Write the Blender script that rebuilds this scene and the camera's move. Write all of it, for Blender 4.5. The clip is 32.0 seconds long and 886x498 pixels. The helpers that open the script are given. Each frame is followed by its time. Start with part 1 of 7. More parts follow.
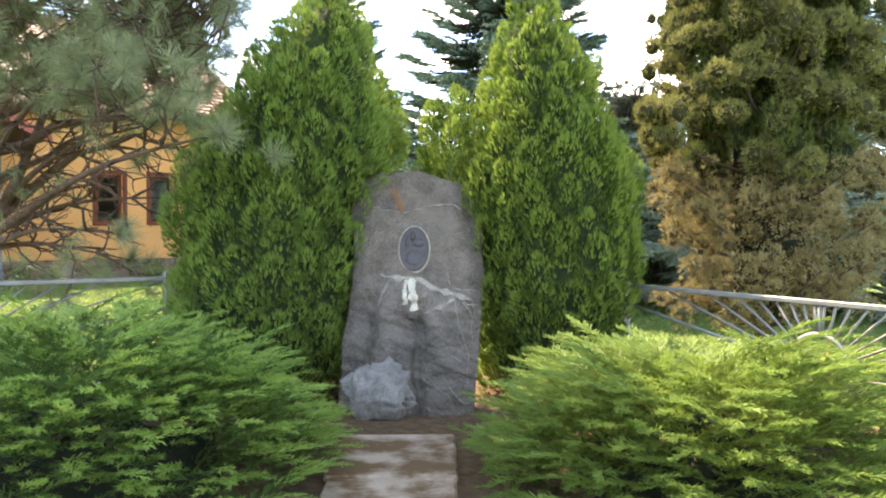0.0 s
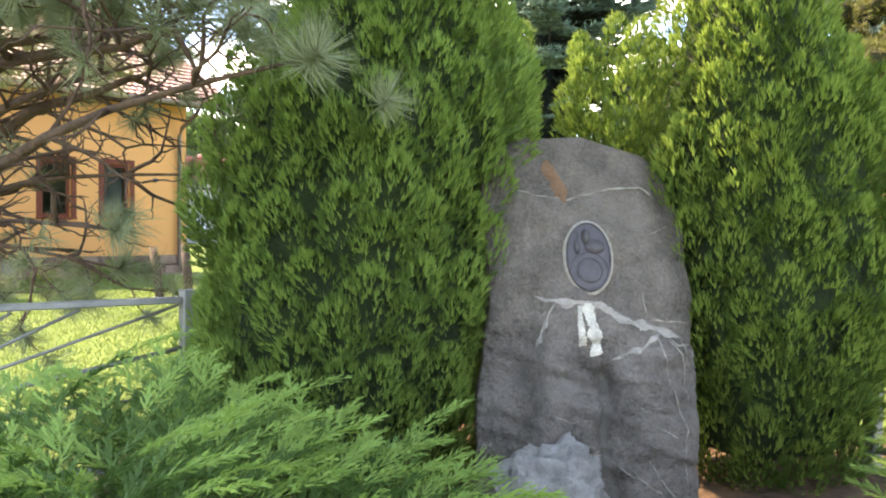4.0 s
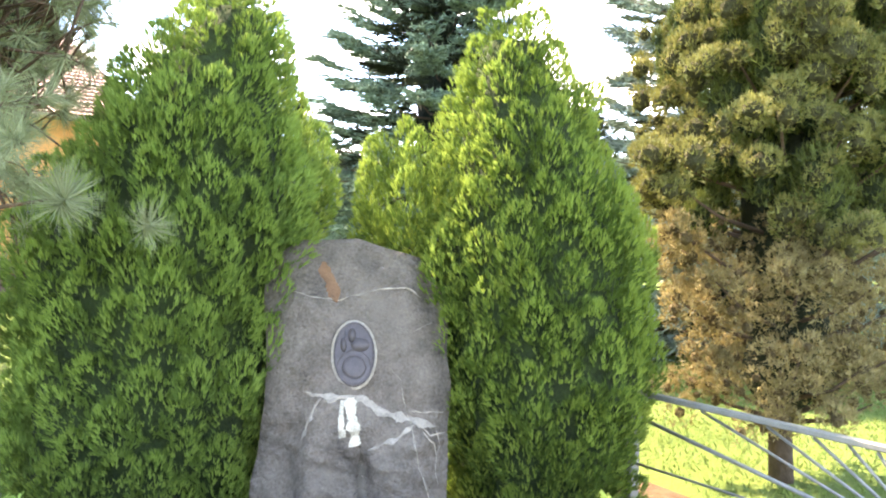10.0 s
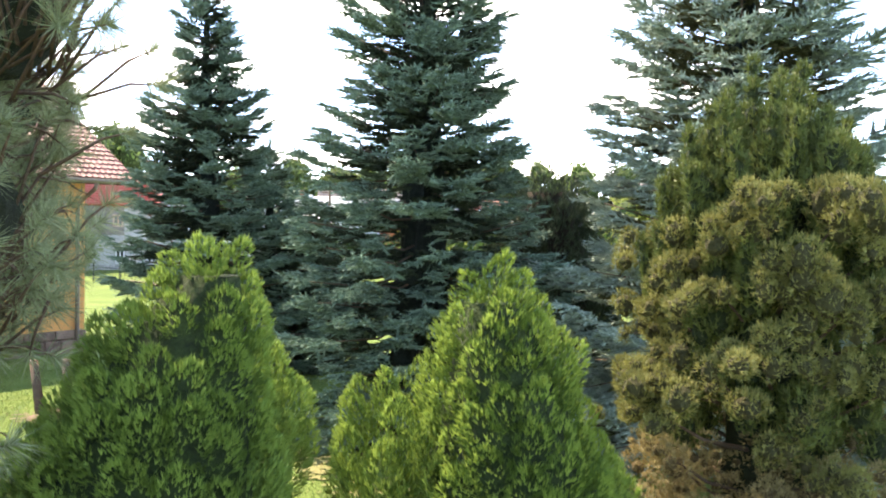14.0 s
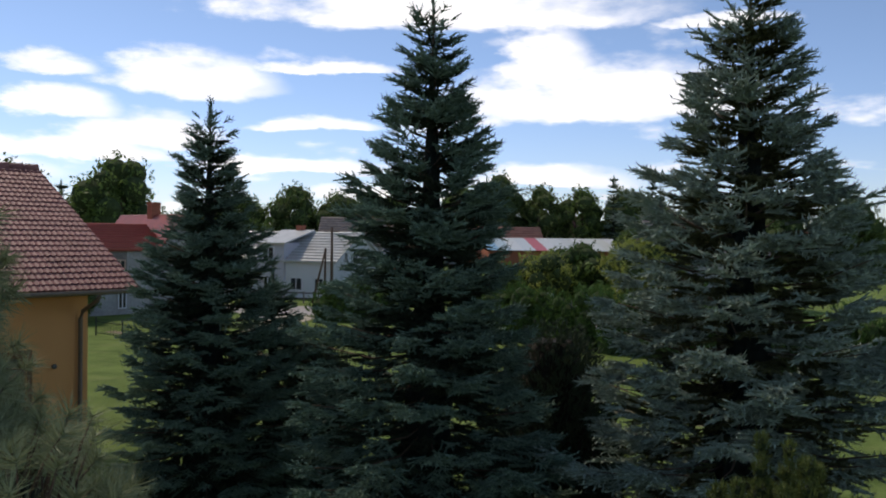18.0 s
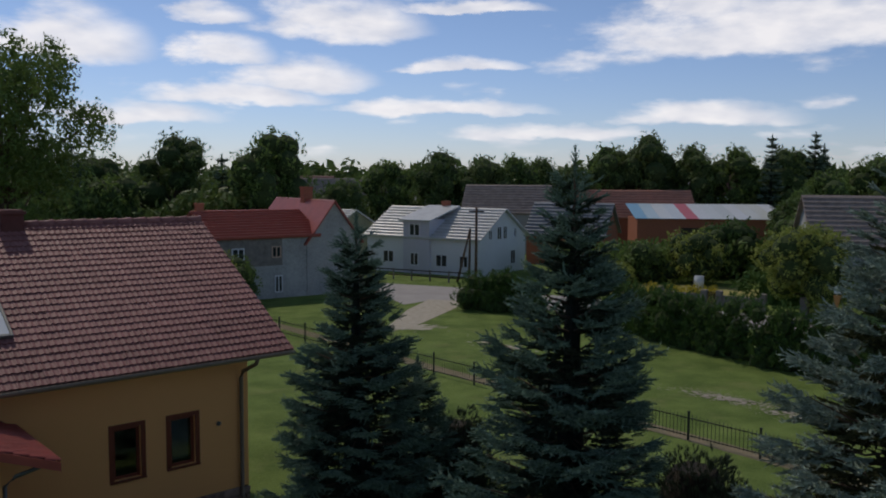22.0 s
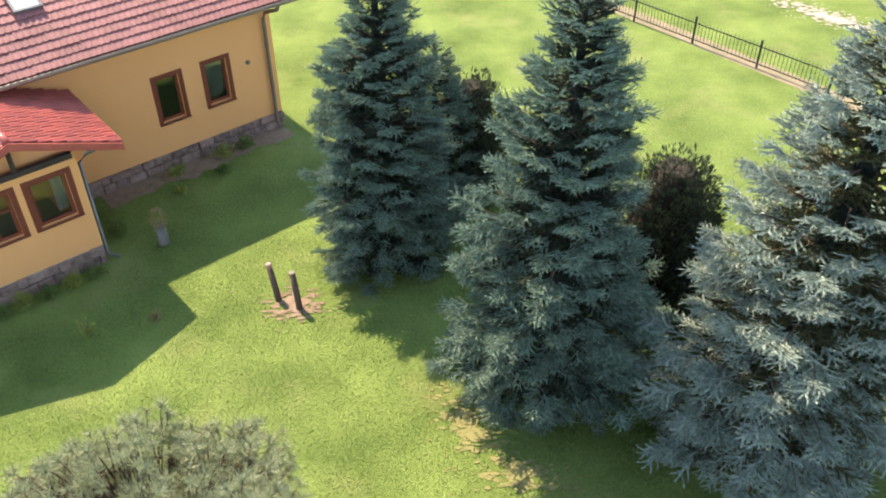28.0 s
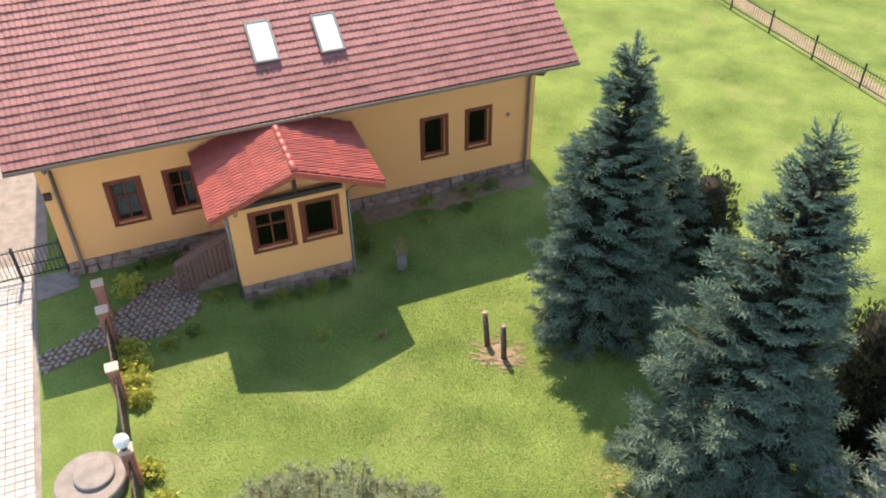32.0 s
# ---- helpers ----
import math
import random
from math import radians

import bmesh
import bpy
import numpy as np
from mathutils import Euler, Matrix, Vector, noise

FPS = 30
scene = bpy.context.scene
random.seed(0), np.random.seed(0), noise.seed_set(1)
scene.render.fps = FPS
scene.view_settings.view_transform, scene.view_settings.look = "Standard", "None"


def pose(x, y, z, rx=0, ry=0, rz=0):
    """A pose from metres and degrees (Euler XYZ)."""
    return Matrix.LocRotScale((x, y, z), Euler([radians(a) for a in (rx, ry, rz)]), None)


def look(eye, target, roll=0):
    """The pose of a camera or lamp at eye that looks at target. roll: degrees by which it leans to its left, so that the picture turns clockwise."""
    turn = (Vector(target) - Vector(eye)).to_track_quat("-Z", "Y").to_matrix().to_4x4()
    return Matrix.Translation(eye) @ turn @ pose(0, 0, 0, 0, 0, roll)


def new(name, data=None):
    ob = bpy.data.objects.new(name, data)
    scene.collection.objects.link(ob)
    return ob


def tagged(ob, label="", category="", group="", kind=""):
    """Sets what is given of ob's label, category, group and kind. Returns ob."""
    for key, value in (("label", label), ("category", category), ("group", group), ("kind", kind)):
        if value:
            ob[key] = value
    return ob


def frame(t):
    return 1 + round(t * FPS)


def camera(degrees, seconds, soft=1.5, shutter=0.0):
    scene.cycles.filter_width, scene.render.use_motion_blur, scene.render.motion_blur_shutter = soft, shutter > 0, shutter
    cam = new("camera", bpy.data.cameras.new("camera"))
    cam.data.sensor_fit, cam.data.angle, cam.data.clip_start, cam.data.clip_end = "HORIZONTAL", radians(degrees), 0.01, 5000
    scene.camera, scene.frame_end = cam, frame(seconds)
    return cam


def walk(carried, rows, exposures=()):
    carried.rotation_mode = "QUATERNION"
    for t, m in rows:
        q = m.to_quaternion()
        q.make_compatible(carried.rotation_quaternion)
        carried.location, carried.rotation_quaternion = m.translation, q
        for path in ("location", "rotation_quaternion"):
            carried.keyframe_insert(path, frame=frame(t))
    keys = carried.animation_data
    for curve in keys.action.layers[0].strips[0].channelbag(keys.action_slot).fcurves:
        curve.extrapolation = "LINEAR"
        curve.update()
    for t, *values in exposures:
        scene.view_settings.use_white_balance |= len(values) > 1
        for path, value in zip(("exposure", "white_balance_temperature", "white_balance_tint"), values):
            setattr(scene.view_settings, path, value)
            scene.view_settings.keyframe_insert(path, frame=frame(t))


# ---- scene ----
cam = camera(54.7, 32.0, soft=1.95)
METRES, EYE, TILT, LEAN, TURN = 18.0, 1.204, -1.6, 0.0, 0.0
ROWS = [
    (0, -0.0012, 0, -0.0014, -0.28, 0.34, 0),
    (0.5, -0.0202, 0.0024, 0.0011, -1.37, 0.25, -0.05),
    (1, -0.0385, 0.0084, 0.0032, -1.92, 0.20, -0.09),
    (1.5, -0.0551, 0.0238, 0.0046, -2.30, 0.19, -0.13),
    (2, -0.0673, 0.0504, 0.0043, -2.52, 0.21, -0.15),
    (2.5, -0.0738, 0.0775, 0.0013, -2.75, 0.27, -0.17),
    (3, -0.0745, 0.0995, -0.0026, -3.11, 0.19, -0.26),
    (3.5, -0.0684, 0.1125, -0.0021, -3.39, 0.15, -0.33),
    (4, -0.0588, 0.1192, 0.0016, -3.90, 0.16, -0.37),
    (4.5, -0.0488, 0.1208, 0.0059, -4.72, 0.25, -0.35),
    (6.5, -0.0312, 0.1111, 0.0105, -5.73, 0.10, -0.4),
    (7, -0.0237, 0.1067, 0.0103, -5.90, 0.07, -0.41),
    (7.5, -0.0172, 0.1012, 0.0103, -6.12, 0.01, -0.45),
    (8, -0.0154, 0.0971, 0.0111, -6.30, -0.01, -0.4),
    (8.5, -0.0156, 0.0946, 0.0114, -6.44, -0.03, -0.39),
    (9, -0.0147, 0.0931, 0.0142, -6.61, -0.13, -0.44),
    (9.5, -0.0148, 0.0928, 0.0202, -6.84, -0.03, -0.4),
    (10, -0.015, 0.0932, 0.0285, -7.04, -0.02, -0.41),
    (10.5, -0.0153, 0.0939, 0.0367, -7.20, -0.01, -0.41),
    (11, -0.0151, 0.0948, 0.0453, -7.43, 0.01, -0.42),
    (11.5, -0.0145, 0.0962, 0.0534, -7.56, 0.05, -0.4),
    (12, -0.0133, 0.097, 0.0624, -7.73, 0.08, -0.42),
    (12.5, -0.0125, 0.0977, 0.0713, -7.85, 0.13, -0.46),
    (13, -0.0137, 0.0992, 0.0817, -7.93, 0.15, -0.47),
    (13.5, -0.0137, 0.099, 0.0915, -8.00, 0.18, -0.56),
    (14, -0.0134, 0.0992, 0.104, -8.06, 0.22, -0.59),
    (14.5, -0.0142, 0.0996, 0.1172, -8.09, 0.26, -0.65),
    (16.5, -0.0123, 0.1043, 0.1833, -7.88, 0.44, -0.4),
    (17, -0.0126, 0.1038, 0.202, -7.89, 0.54, -0.41),
    (17.5, -0.0133, 0.1018, 0.2184, -7.89, 0.67, -0.42),
    (18, -0.0161, 0.1001, 0.2377, -7.93, 0.76, -0.48),
    (18.5, -0.0177, 0.1001, 0.2555, -7.93, 0.80, -0.5),
    (19, -0.0181, 0.0998, 0.2758, -5.38, 0.77, -0.58),
    (19.5, -0.0181, 0.1011, 0.2966, -1.89, 0.69, -0.67),
    (20, -0.0176, 0.1011, 0.3241, 1.13, 0.63, -0.66),
    (20.5, -0.018, 0.1008, 0.3483, 1.49, 0.62, -0.61),
    (21, -0.0169, 0.101, 0.3721, 1.83, 0.22, -0.55),
    (21.5, -0.0152, 0.1008, 0.391, 1.78, -0.96, -0.47),
    (22, -0.014, 0.1006, 0.4111, 1.74, -3.25, -0.4),
    (22.5, -0.0138, 0.1001, 0.4309, 1.73, -5.77, -0.32),
    (23, -0.0146, 0.0988, 0.4525, 1.73, -8.75, -0.3),
    (23.5, -0.0169, 0.0993, 0.4724, 1.77, -11.55, -0.3),
    (24, -0.0161, 0.1016, 0.4944, 1.75, -14.73, -0.23),
    (24.5, -0.0154, 0.1011, 0.5132, 1.70, -17.52, -0.19),
    (25, -0.0171, 0.1005, 0.5342, 1.70, -20.66, -0.08),
    (25.5, -0.02, 0.0994, 0.5533, 1.99, -23.48, -0.08),
    (26, -0.0213, 0.0982, 0.5731, 2.19, -26.54, -0.07),
    (26.5, -0.0228, 0.0964, 0.5923, 2.35, -29.35, -0.05),
    (28.5, -0.0133, 0.0975, 0.6638, 2.50, -37.85, 0.08),
    (29, -0.0057, 0.1003, 0.677, 3.50, -37.83, 0.1),
    (29.5, -0.0005, 0.101, 0.6891, 6.83, -37.85, 0.09),
    (30, 0.0022, 0.0995, 0.7035, 8.61, -37.87, 0.1),
    (30.5, 0.0031, 0.0987, 0.7207, 10.34, -37.85, 0.1),
    (31, 0.0022, 0.0961, 0.7403, 13.69, -37.86, 0.04),
    (31.5, 0.0029, 0.094, 0.7591, 17.84, -37.83, -0.02),
    (32, 0.001, 0.0885, 0.7814, 21.98, -37.82, -0.12),
]
EXPOSURES = [(0, 2.63, 8500, 16), (1.5, 2.65, 8500, 16), (3, 2.58, 8600, 17), (4.5, 2.88, 8500, 17), (7, 3.27, 8500, 18), (9, 3.32, 8450, 18), (12, 3.0, 8050, 16), (14, 2.35, 7650, 15), (16.5, 0.75, 7250, 14), (17, 0.25, 7200, 15), (18, -0.45, 6900, 14), (20, -1.0, 6500, 11), (22, -1.1, 6600, 14), (23, -0.9, 7000, 17), (24, 0.2, 7800, 20), (25, 1.1, 7700, 20), (26, 1.6, 7550, 18), (28.5, 1.95, 7550, 18), (30, 1.9, 7550, 18), (32, 1.7, 7650, 18)]
walk(cam, [(t, pose(0, 0, EYE, TILT, LEAN, TURN) @ pose(METRES * x, METRES * y, METRES * z, 90 + pitch, roll, yaw)) for t, x, y, z, yaw, pitch, roll in ROWS], EXPOSURES)

# ---- world, sun ----
SUN_TO = Vector((-0.51, 0.66, 1.0)).normalized()
world = bpy.data.worlds.new("sky")
scene.world = world
world.use_nodes = True
wn, wl = world.node_tree.nodes, world.node_tree.links
wn.clear()


def wnode(kind, **kw):
    n = wn.new(kind)
    for k, v in kw.items():
        n.inputs[k].default_value = v
    return n


sky = wn.new("ShaderNodeTexSky")
sky.sky_type = "NISHITA"
sky.sun_disc = False
sky.sun_elevation = math.asin(SUN_TO.z)
sky.sun_rotation = math.atan2(SUN_TO.x, SUN_TO.y)
sky.air_density, sky.dust_density, sky.ozone_density = 1.0, 0.15, 4.0
SKY_STRENGTH = 0.15
bg_sky = wnode("ShaderNodeBackground", Strength=SKY_STRENGTH)
tint = wn.new("ShaderNodeMix")
tint.data_type, tint.blend_type = "RGBA", "MULTIPLY"
tint.inputs[0].default_value = 1.0
hz = wn.new("ShaderNodeValToRGB")
hz.color_ramp.elements[0].color, hz.color_ramp.elements[1].color = (0.95, 1.03, 1.34, 1), (1.02, 1.02, 1.06, 1)
hz.color_ramp.elements[1].position = 0.3
zen = hz.color_ramp.elements.new(0.65)
zen.color = (1.13, 1.02, 0.82, 1)
wl.new(sky.outputs[0], tint.inputs[6])
wl.new(tint.outputs[2], bg_sky.inputs[0])
# cumulus: noise on a flat layer overhead, seen in perspective
tc = wn.new("ShaderNodeTexCoord")
sep = wn.new("ShaderNodeSeparateXYZ")
wl.new(tc.outputs["Generated"], sep.inputs[0])
wl.new(sep.outputs[2], hz.inputs[0])
wl.new(hz.outputs[0], tint.inputs[7])


def wmath(op, a, b=0.0):
    n = wn.new("ShaderNodeMath")
    n.operation = op
    for i, v in enumerate((a, b)):
        if isinstance(v, float):
            n.inputs[i].default_value = v
        else:
            wl.new(v, n.inputs[i])
    return n.outputs[0]


zz = wmath("MAXIMUM", sep.outputs[2], 0.0)
DEG = 57.2958
azim = wmath("MULTIPLY", wmath("ARCTAN2", sep.outputs[0], sep.outputs[1]), DEG)
elev = wmath("MULTIPLY", wmath("ARCSINE", sep.outputs[2]), DEG)
comb = wn.new("ShaderNodeCombineXYZ")
wl.new(azim, comb.inputs[0])
wl.new(wmath("MULTIPLY", elev, 2.6), comb.inputs[1])
billow = wnode("ShaderNodeTexNoise", Scale=0.22, Detail=6.0, Roughness=0.6)
wl.new(comb.outputs[0], billow.inputs["Vector"])
warp = wn.new("ShaderNodeSeparateColor")
wl.new(billow.outputs["Color"], warp.inputs[0])
waz = wmath("ADD", azim, wmath("MULTIPLY", wmath("SUBTRACT", warp.outputs[0], 0.5), 5.0))
wel = wmath("ADD", elev, wmath("MULTIPLY", wmath("SUBTRACT", warp.outputs[1], 0.5), 1.6))
# the cumulus over the village: bearing, height of the base, half width, height, in degrees
CLOUDS = ((7.8, 14.2, 17.5, 2.8), (-26.5, 14.6, 5.5, 1.5), (-30, 12.8, 3, 1.6), (-8.3, 9.3, 6.5, 2.7), (-17, 9.8, 3.4, 1.2), (0, 10.7, 6, 0.7), (18.5, 8.6, 12.5, 3.6), (14.8, 10.6, 3.6, 4.0), (-0.6, 7.0, 5.2, 0.9), (-25, 7.6, 5.6, 3.1), (-16.2, 7.5, 4.2, 1.5), (-11.3, 6.0, 6, 2.0), (-15, 4.9, 7, 1.2), (-2.2, 4.3, 8.5, 1.1), (15, 3.7, 7, 1.5), (5, 2.7, 8, 1.0), (-22, 3.6, 7, 1.3), (26, 13.5, 5, 0.8))
field = None
for baz, bel, bw, bh in CLOUDS:
    u = wmath("MULTIPLY", wmath("SUBTRACT", waz, baz + 0.0), 1.0 / bw)
    v = wmath("MULTIPLY", wmath("SUBTRACT", wel, bel + 0.0), 1.0 / bh)
    v = wmath("MAXIMUM", v, wmath("MULTIPLY", v, -3.0))
    one = wmath("SUBTRACT", 1.0, wmath("ADD", wmath("MULTIPLY", u, u), wmath("MULTIPLY", v, v)))
    field = one if field is None else wmath("MAXIMUM", field, one)
field = wmath("MAXIMUM", field, -1.0)
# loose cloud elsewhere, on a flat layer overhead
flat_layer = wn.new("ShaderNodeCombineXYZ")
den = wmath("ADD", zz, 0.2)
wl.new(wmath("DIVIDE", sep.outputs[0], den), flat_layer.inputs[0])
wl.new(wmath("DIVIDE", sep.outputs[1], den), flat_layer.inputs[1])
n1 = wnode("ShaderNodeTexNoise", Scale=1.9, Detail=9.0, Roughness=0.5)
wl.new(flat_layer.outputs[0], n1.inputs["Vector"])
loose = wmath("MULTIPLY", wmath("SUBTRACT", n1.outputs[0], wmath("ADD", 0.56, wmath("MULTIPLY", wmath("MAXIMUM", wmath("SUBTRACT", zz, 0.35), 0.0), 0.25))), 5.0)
detail = wmath("MULTIPLY", wmath("SUBTRACT", billow.outputs[0], 0.5), 1.5)
ramp = wn.new("ShaderNodeValToRGB")
ramp.color_ramp.elements[0].position, ramp.color_ramp.elements[1].position = 0.0, 0.95
ramp.color_ramp.interpolation = "EASE"
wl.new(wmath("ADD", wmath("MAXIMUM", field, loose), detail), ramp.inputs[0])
n2 = wnode("ShaderNodeTexNoise", Scale=0.3, Detail=5.0, Roughness=0.5)
wl.new(comb.outputs[0], n2.inputs["Vector"])
shade = wn.new("ShaderNodeValToRGB")
shade.color_ramp.elements[0].color, shade.color_ramp.elements[1].color = (0.72, 0.76, 0.84, 1), (1, 1, 1, 1)
shade.color_ramp.elements[0].position, shade.color_ramp.elements[1].position = 0.3, 0.62
wl.new(n2.outputs[0], shade.inputs[0])
bg_cloud = wnode("ShaderNodeBackground", Strength=1.95)
wl.new(shade.outputs[0], bg_cloud.inputs[0])
mix = wn.new("ShaderNodeMixShader")
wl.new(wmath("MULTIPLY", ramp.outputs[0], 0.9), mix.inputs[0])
wl.new(bg_sky.outputs[0], mix.inputs[1])
wl.new(bg_cloud.outputs[0], mix.inputs[2])
out = wn.new("ShaderNodeOutputWorld")
wl.new(mix.outputs[0], out.inputs[0])

sun = new("sun", bpy.data.lights.new("sun", "SUN"))
sun.data.energy, sun.data.angle, sun.data.color = 3.1, radians(0.6), (1.0, 0.92, 0.79)
sun.matrix_world = look(SUN_TO * 50, (0, 0, 0))


# ---- materials ----
def material(name, colour, rough=0.7, metal=0.0, vary=0.25, scale=6.0, fine=60.0, bump=0.3, bump_scale=80.0, dark=None, spec=0.4, island=0.0, obj=0.0, translucent=0.0, bump_dist=0.004, coords="Object", patch=None):
    """A procedural surface: two scales of noise over its colour, bump, and piece-to-piece variation."""
    m = bpy.data.materials.new(name)
    m.use_nodes = True
    t = m.node_tree
    nd, lk = t.nodes, t.links
    bsdf = nd["Principled BSDF"]
    co = nd.new("ShaderNodeTexCoord").outputs[coords] if coords != "World" else nd.new("ShaderNodeNewGeometry").outputs["Position"]

    def noise_tex(s, detail=5.0, rough_=0.55):
        n = nd.new("ShaderNodeTexNoise")
        n.inputs["Scale"].default_value, n.inputs["Detail"].default_value, n.inputs["Roughness"].default_value = s, detail, rough_
        lk.new(co, n.inputs["Vector"])
        return n.outputs[0]

    def mth(op, a, b):
        n = nd.new("ShaderNodeMath")
        n.operation = op
        for i, v in enumerate((a, b)):
            if isinstance(v, (int, float)):
                n.inputs[i].default_value = v
            else:
                lk.new(v, n.inputs[i])
        return n.outputs[0]

    f = mth("ADD", mth("MULTIPLY", mth("SUBTRACT", noise_tex(scale), 0.5), 2.2 * vary), mth("MULTIPLY", mth("SUBTRACT", noise_tex(fine), 0.5), 1.3 * vary))
    if island:
        g = nd.new("ShaderNodeNewGeometry")
        f = mth("ADD", f, mth("MULTIPLY", mth("SUBTRACT", g.outputs["Random Per Island"], 0.5), island))
    if obj:
        oi = nd.new("ShaderNodeObjectInfo")
        f = mth("ADD", f, mth("MULTIPLY", mth("SUBTRACT", oi.outputs["Random"], 0.5), obj))
    f = mth("ADD", f, 0.5)
    rp = nd.new("ShaderNodeValToRGB")
    c = Vector(colour)
    d = Vector(dark) if dark else c * 0.45
    rp.color_ramp.elements[0].color = (*d, 1)
    rp.color_ramp.elements[1].color = (*(c * 1.0 + (c - d) * 0.55), 1)
    mid = rp.color_ramp.elements.new(0.5)
    mid.color = (*(c * 0.8 + d * 0.2), 1)
    lk.new(f, rp.inputs[0])
    colour_out = rp.outputs[0]
    if patch:
        pc, ps, lo, hi = patch
        pr = nd.new("ShaderNodeMapRange")
        pr.inputs[1].default_value, pr.inputs[2].default_value = lo, hi
        lk.new(noise_tex(ps, 6.0, 0.6), pr.inputs[0])
        mx = nd.new("ShaderNodeMix")
        mx.data_type = "RGBA"
        lk.new(pr.outputs[0], mx.inputs[0])
        lk.new(colour_out, mx.inputs[6])
        mx.inputs[7].default_value = (*pc, 1)
        colour_out = mx.outputs[2]
    lk.new(colour_out, bsdf.inputs["Base Color"])
    bsdf.inputs["Roughness"].default_value, bsdf.inputs["Metallic"].default_value = rough, metal
    bsdf.inputs["Specular IOR Level"].default_value = spec
    if bump:
        b = nd.new("ShaderNodeBump")
        b.inputs["Strength"].default_value, b.inputs["Distance"].default_value = bump, bump_dist
        lk.new(noise_tex(bump_scale, 6.0, 0.65), b.inputs["Height"])
        lk.new(b.outputs[0], bsdf.inputs["Normal"])
    if translucent:
        tr = nd.new("ShaderNodeBsdfTranslucent")
        lk.new(colour_out, tr.inputs[0])
        mxs = nd.new("ShaderNodeMixShader")
        mxs.inputs[0].default_value = translucent
        lk.new(bsdf.outputs[0], mxs.inputs[1])
        lk.new(tr.outputs[0], mxs.inputs[2])
        lk.new(mxs.outputs[0], nd["Material Output"].inputs[0])
    return m


def foliage(name, colour, dark, translucent=0.35, rough=0.6, island=0.5, scale=2.5, vary=0.3, spec=0.25):
    return material(name, colour, rough, vary=vary, scale=scale, fine=14.0, bump=0, dark=dark, island=island, translucent=translucent, spec=spec)


M_LAWN = material("lawn_grass", (0.165, 0.229, 0.059), 0.9, vary=0.75, scale=0.6, fine=13.0, bump=1.0, bump_scale=24.0, dark=(0.07, 0.114, 0.025), bump_dist=0.05, spec=0.1, coords="World", patch=((0.25, 0.26, 0.1), 0.5, 0.54, 0.88))
M_BLADE = foliage("grass_blade", (0.2, 0.27, 0.078), (0.1, 0.15, 0.038), 0.45, scale=0.8, vary=0.6, island=0.25)
M_THUJA_L = foliage("thuja_green", (0.155, 0.24, 0.052), (0.075, 0.125, 0.027), 0.36, scale=5.0, vary=0.45, island=0.2)
M_THUJA_L_TIP = foliage("thuja_lit_green", (0.265, 0.375, 0.085), (0.15, 0.23, 0.048), 0.42, scale=5.0, vary=0.45, island=0.2)
M_THUJA_R = foliage("thuja_yellow_green", (0.13, 0.205, 0.04), (0.06, 0.1, 0.018), 0.36, scale=5.0, vary=0.5, island=0.25)
M_THUJA_R_TIP = foliage("thuja_lit_yellow_green", (0.27, 0.365, 0.075), (0.14, 0.21, 0.04), 0.42, scale=5.0, vary=0.5, island=0.25)
# core colours, darkened to stand in for shade deep in the foliage
M_CORE = material("core_shade", (0.026, 0.033, 0.012), 0.95, vary=0.7, scale=10, fine=50, bump=1.0, bump_scale=60, bump_dist=0.05)
M_CORE_LEAF = material("core_shade_leaf", (0.05, 0.075, 0.02), 0.95, vary=0.8, scale=5, fine=30, bump=1.0, bump_scale=20)
M_CORE_THUJA = material("core_shade_thuja", (0.045, 0.075, 0.018), 0.95, vary=0.8, scale=14, fine=60, bump=1.0, bump_scale=70, bump_dist=0.06, dark=(0.018, 0.03, 0.008))
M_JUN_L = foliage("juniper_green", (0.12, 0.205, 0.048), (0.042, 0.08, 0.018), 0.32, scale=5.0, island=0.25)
M_JUN_L_TIP = foliage("juniper_lit_tip_green", (0.34, 0.48, 0.12), (0.17, 0.265, 0.058), 0.42, scale=3.0, vary=0.45, island=0.25)
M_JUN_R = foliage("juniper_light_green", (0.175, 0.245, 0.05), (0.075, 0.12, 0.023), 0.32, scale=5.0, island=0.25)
M_JUN_R_TIP = foliage("juniper_lit_tip_light_green", (0.25, 0.35, 0.082), (0.125, 0.19, 0.04), 0.42, scale=3.0, vary=0.45, island=0.25)
M_BRONZE = foliage("bronze_thuja", (0.36, 0.29, 0.135), (0.155, 0.118, 0.05), 0.36, scale=6.0, vary=0.5, island=0.35)
M_OLIVE = foliage("olive_thuja", (0.245, 0.24, 0.076), (0.07, 0.074, 0.021), 0.3, scale=4.0, vary=0.6, island=0.35)
# darker copies of the thuja colours, standing in for shade inside the clumps
M_BRONZE_IN = material("core_shade_bronze", (0.14, 0.1, 0.042), 0.95, vary=0.8, scale=9, fine=60, bump=1.0, bump_scale=60, bump_dist=0.04)
M_OLIVE_IN = material("core_shade_olive", (0.075, 0.07, 0.024), 0.95, vary=0.8, scale=9, fine=60, bump=1.0, bump_scale=60, bump_dist=0.04)
M_LEADER_IN = material("core_shade_green", (0.038, 0.055, 0.016), 0.95, vary=0.8, scale=9, fine=60, bump=1.0, bump_scale=60, bump_dist=0.04)
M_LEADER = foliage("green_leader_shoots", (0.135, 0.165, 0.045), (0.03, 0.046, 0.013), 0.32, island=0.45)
M_CYPRESS = foliage("grey_olive_cypress", (0.075, 0.1, 0.056), (0.02, 0.029, 0.015), 0.15)
M_SPRUCE = foliage("blue_spruce_needles", (0.195, 0.278, 0.205), (0.056, 0.09, 0.065), 0.06, rough=0.65, spec=0.12, island=0.7)
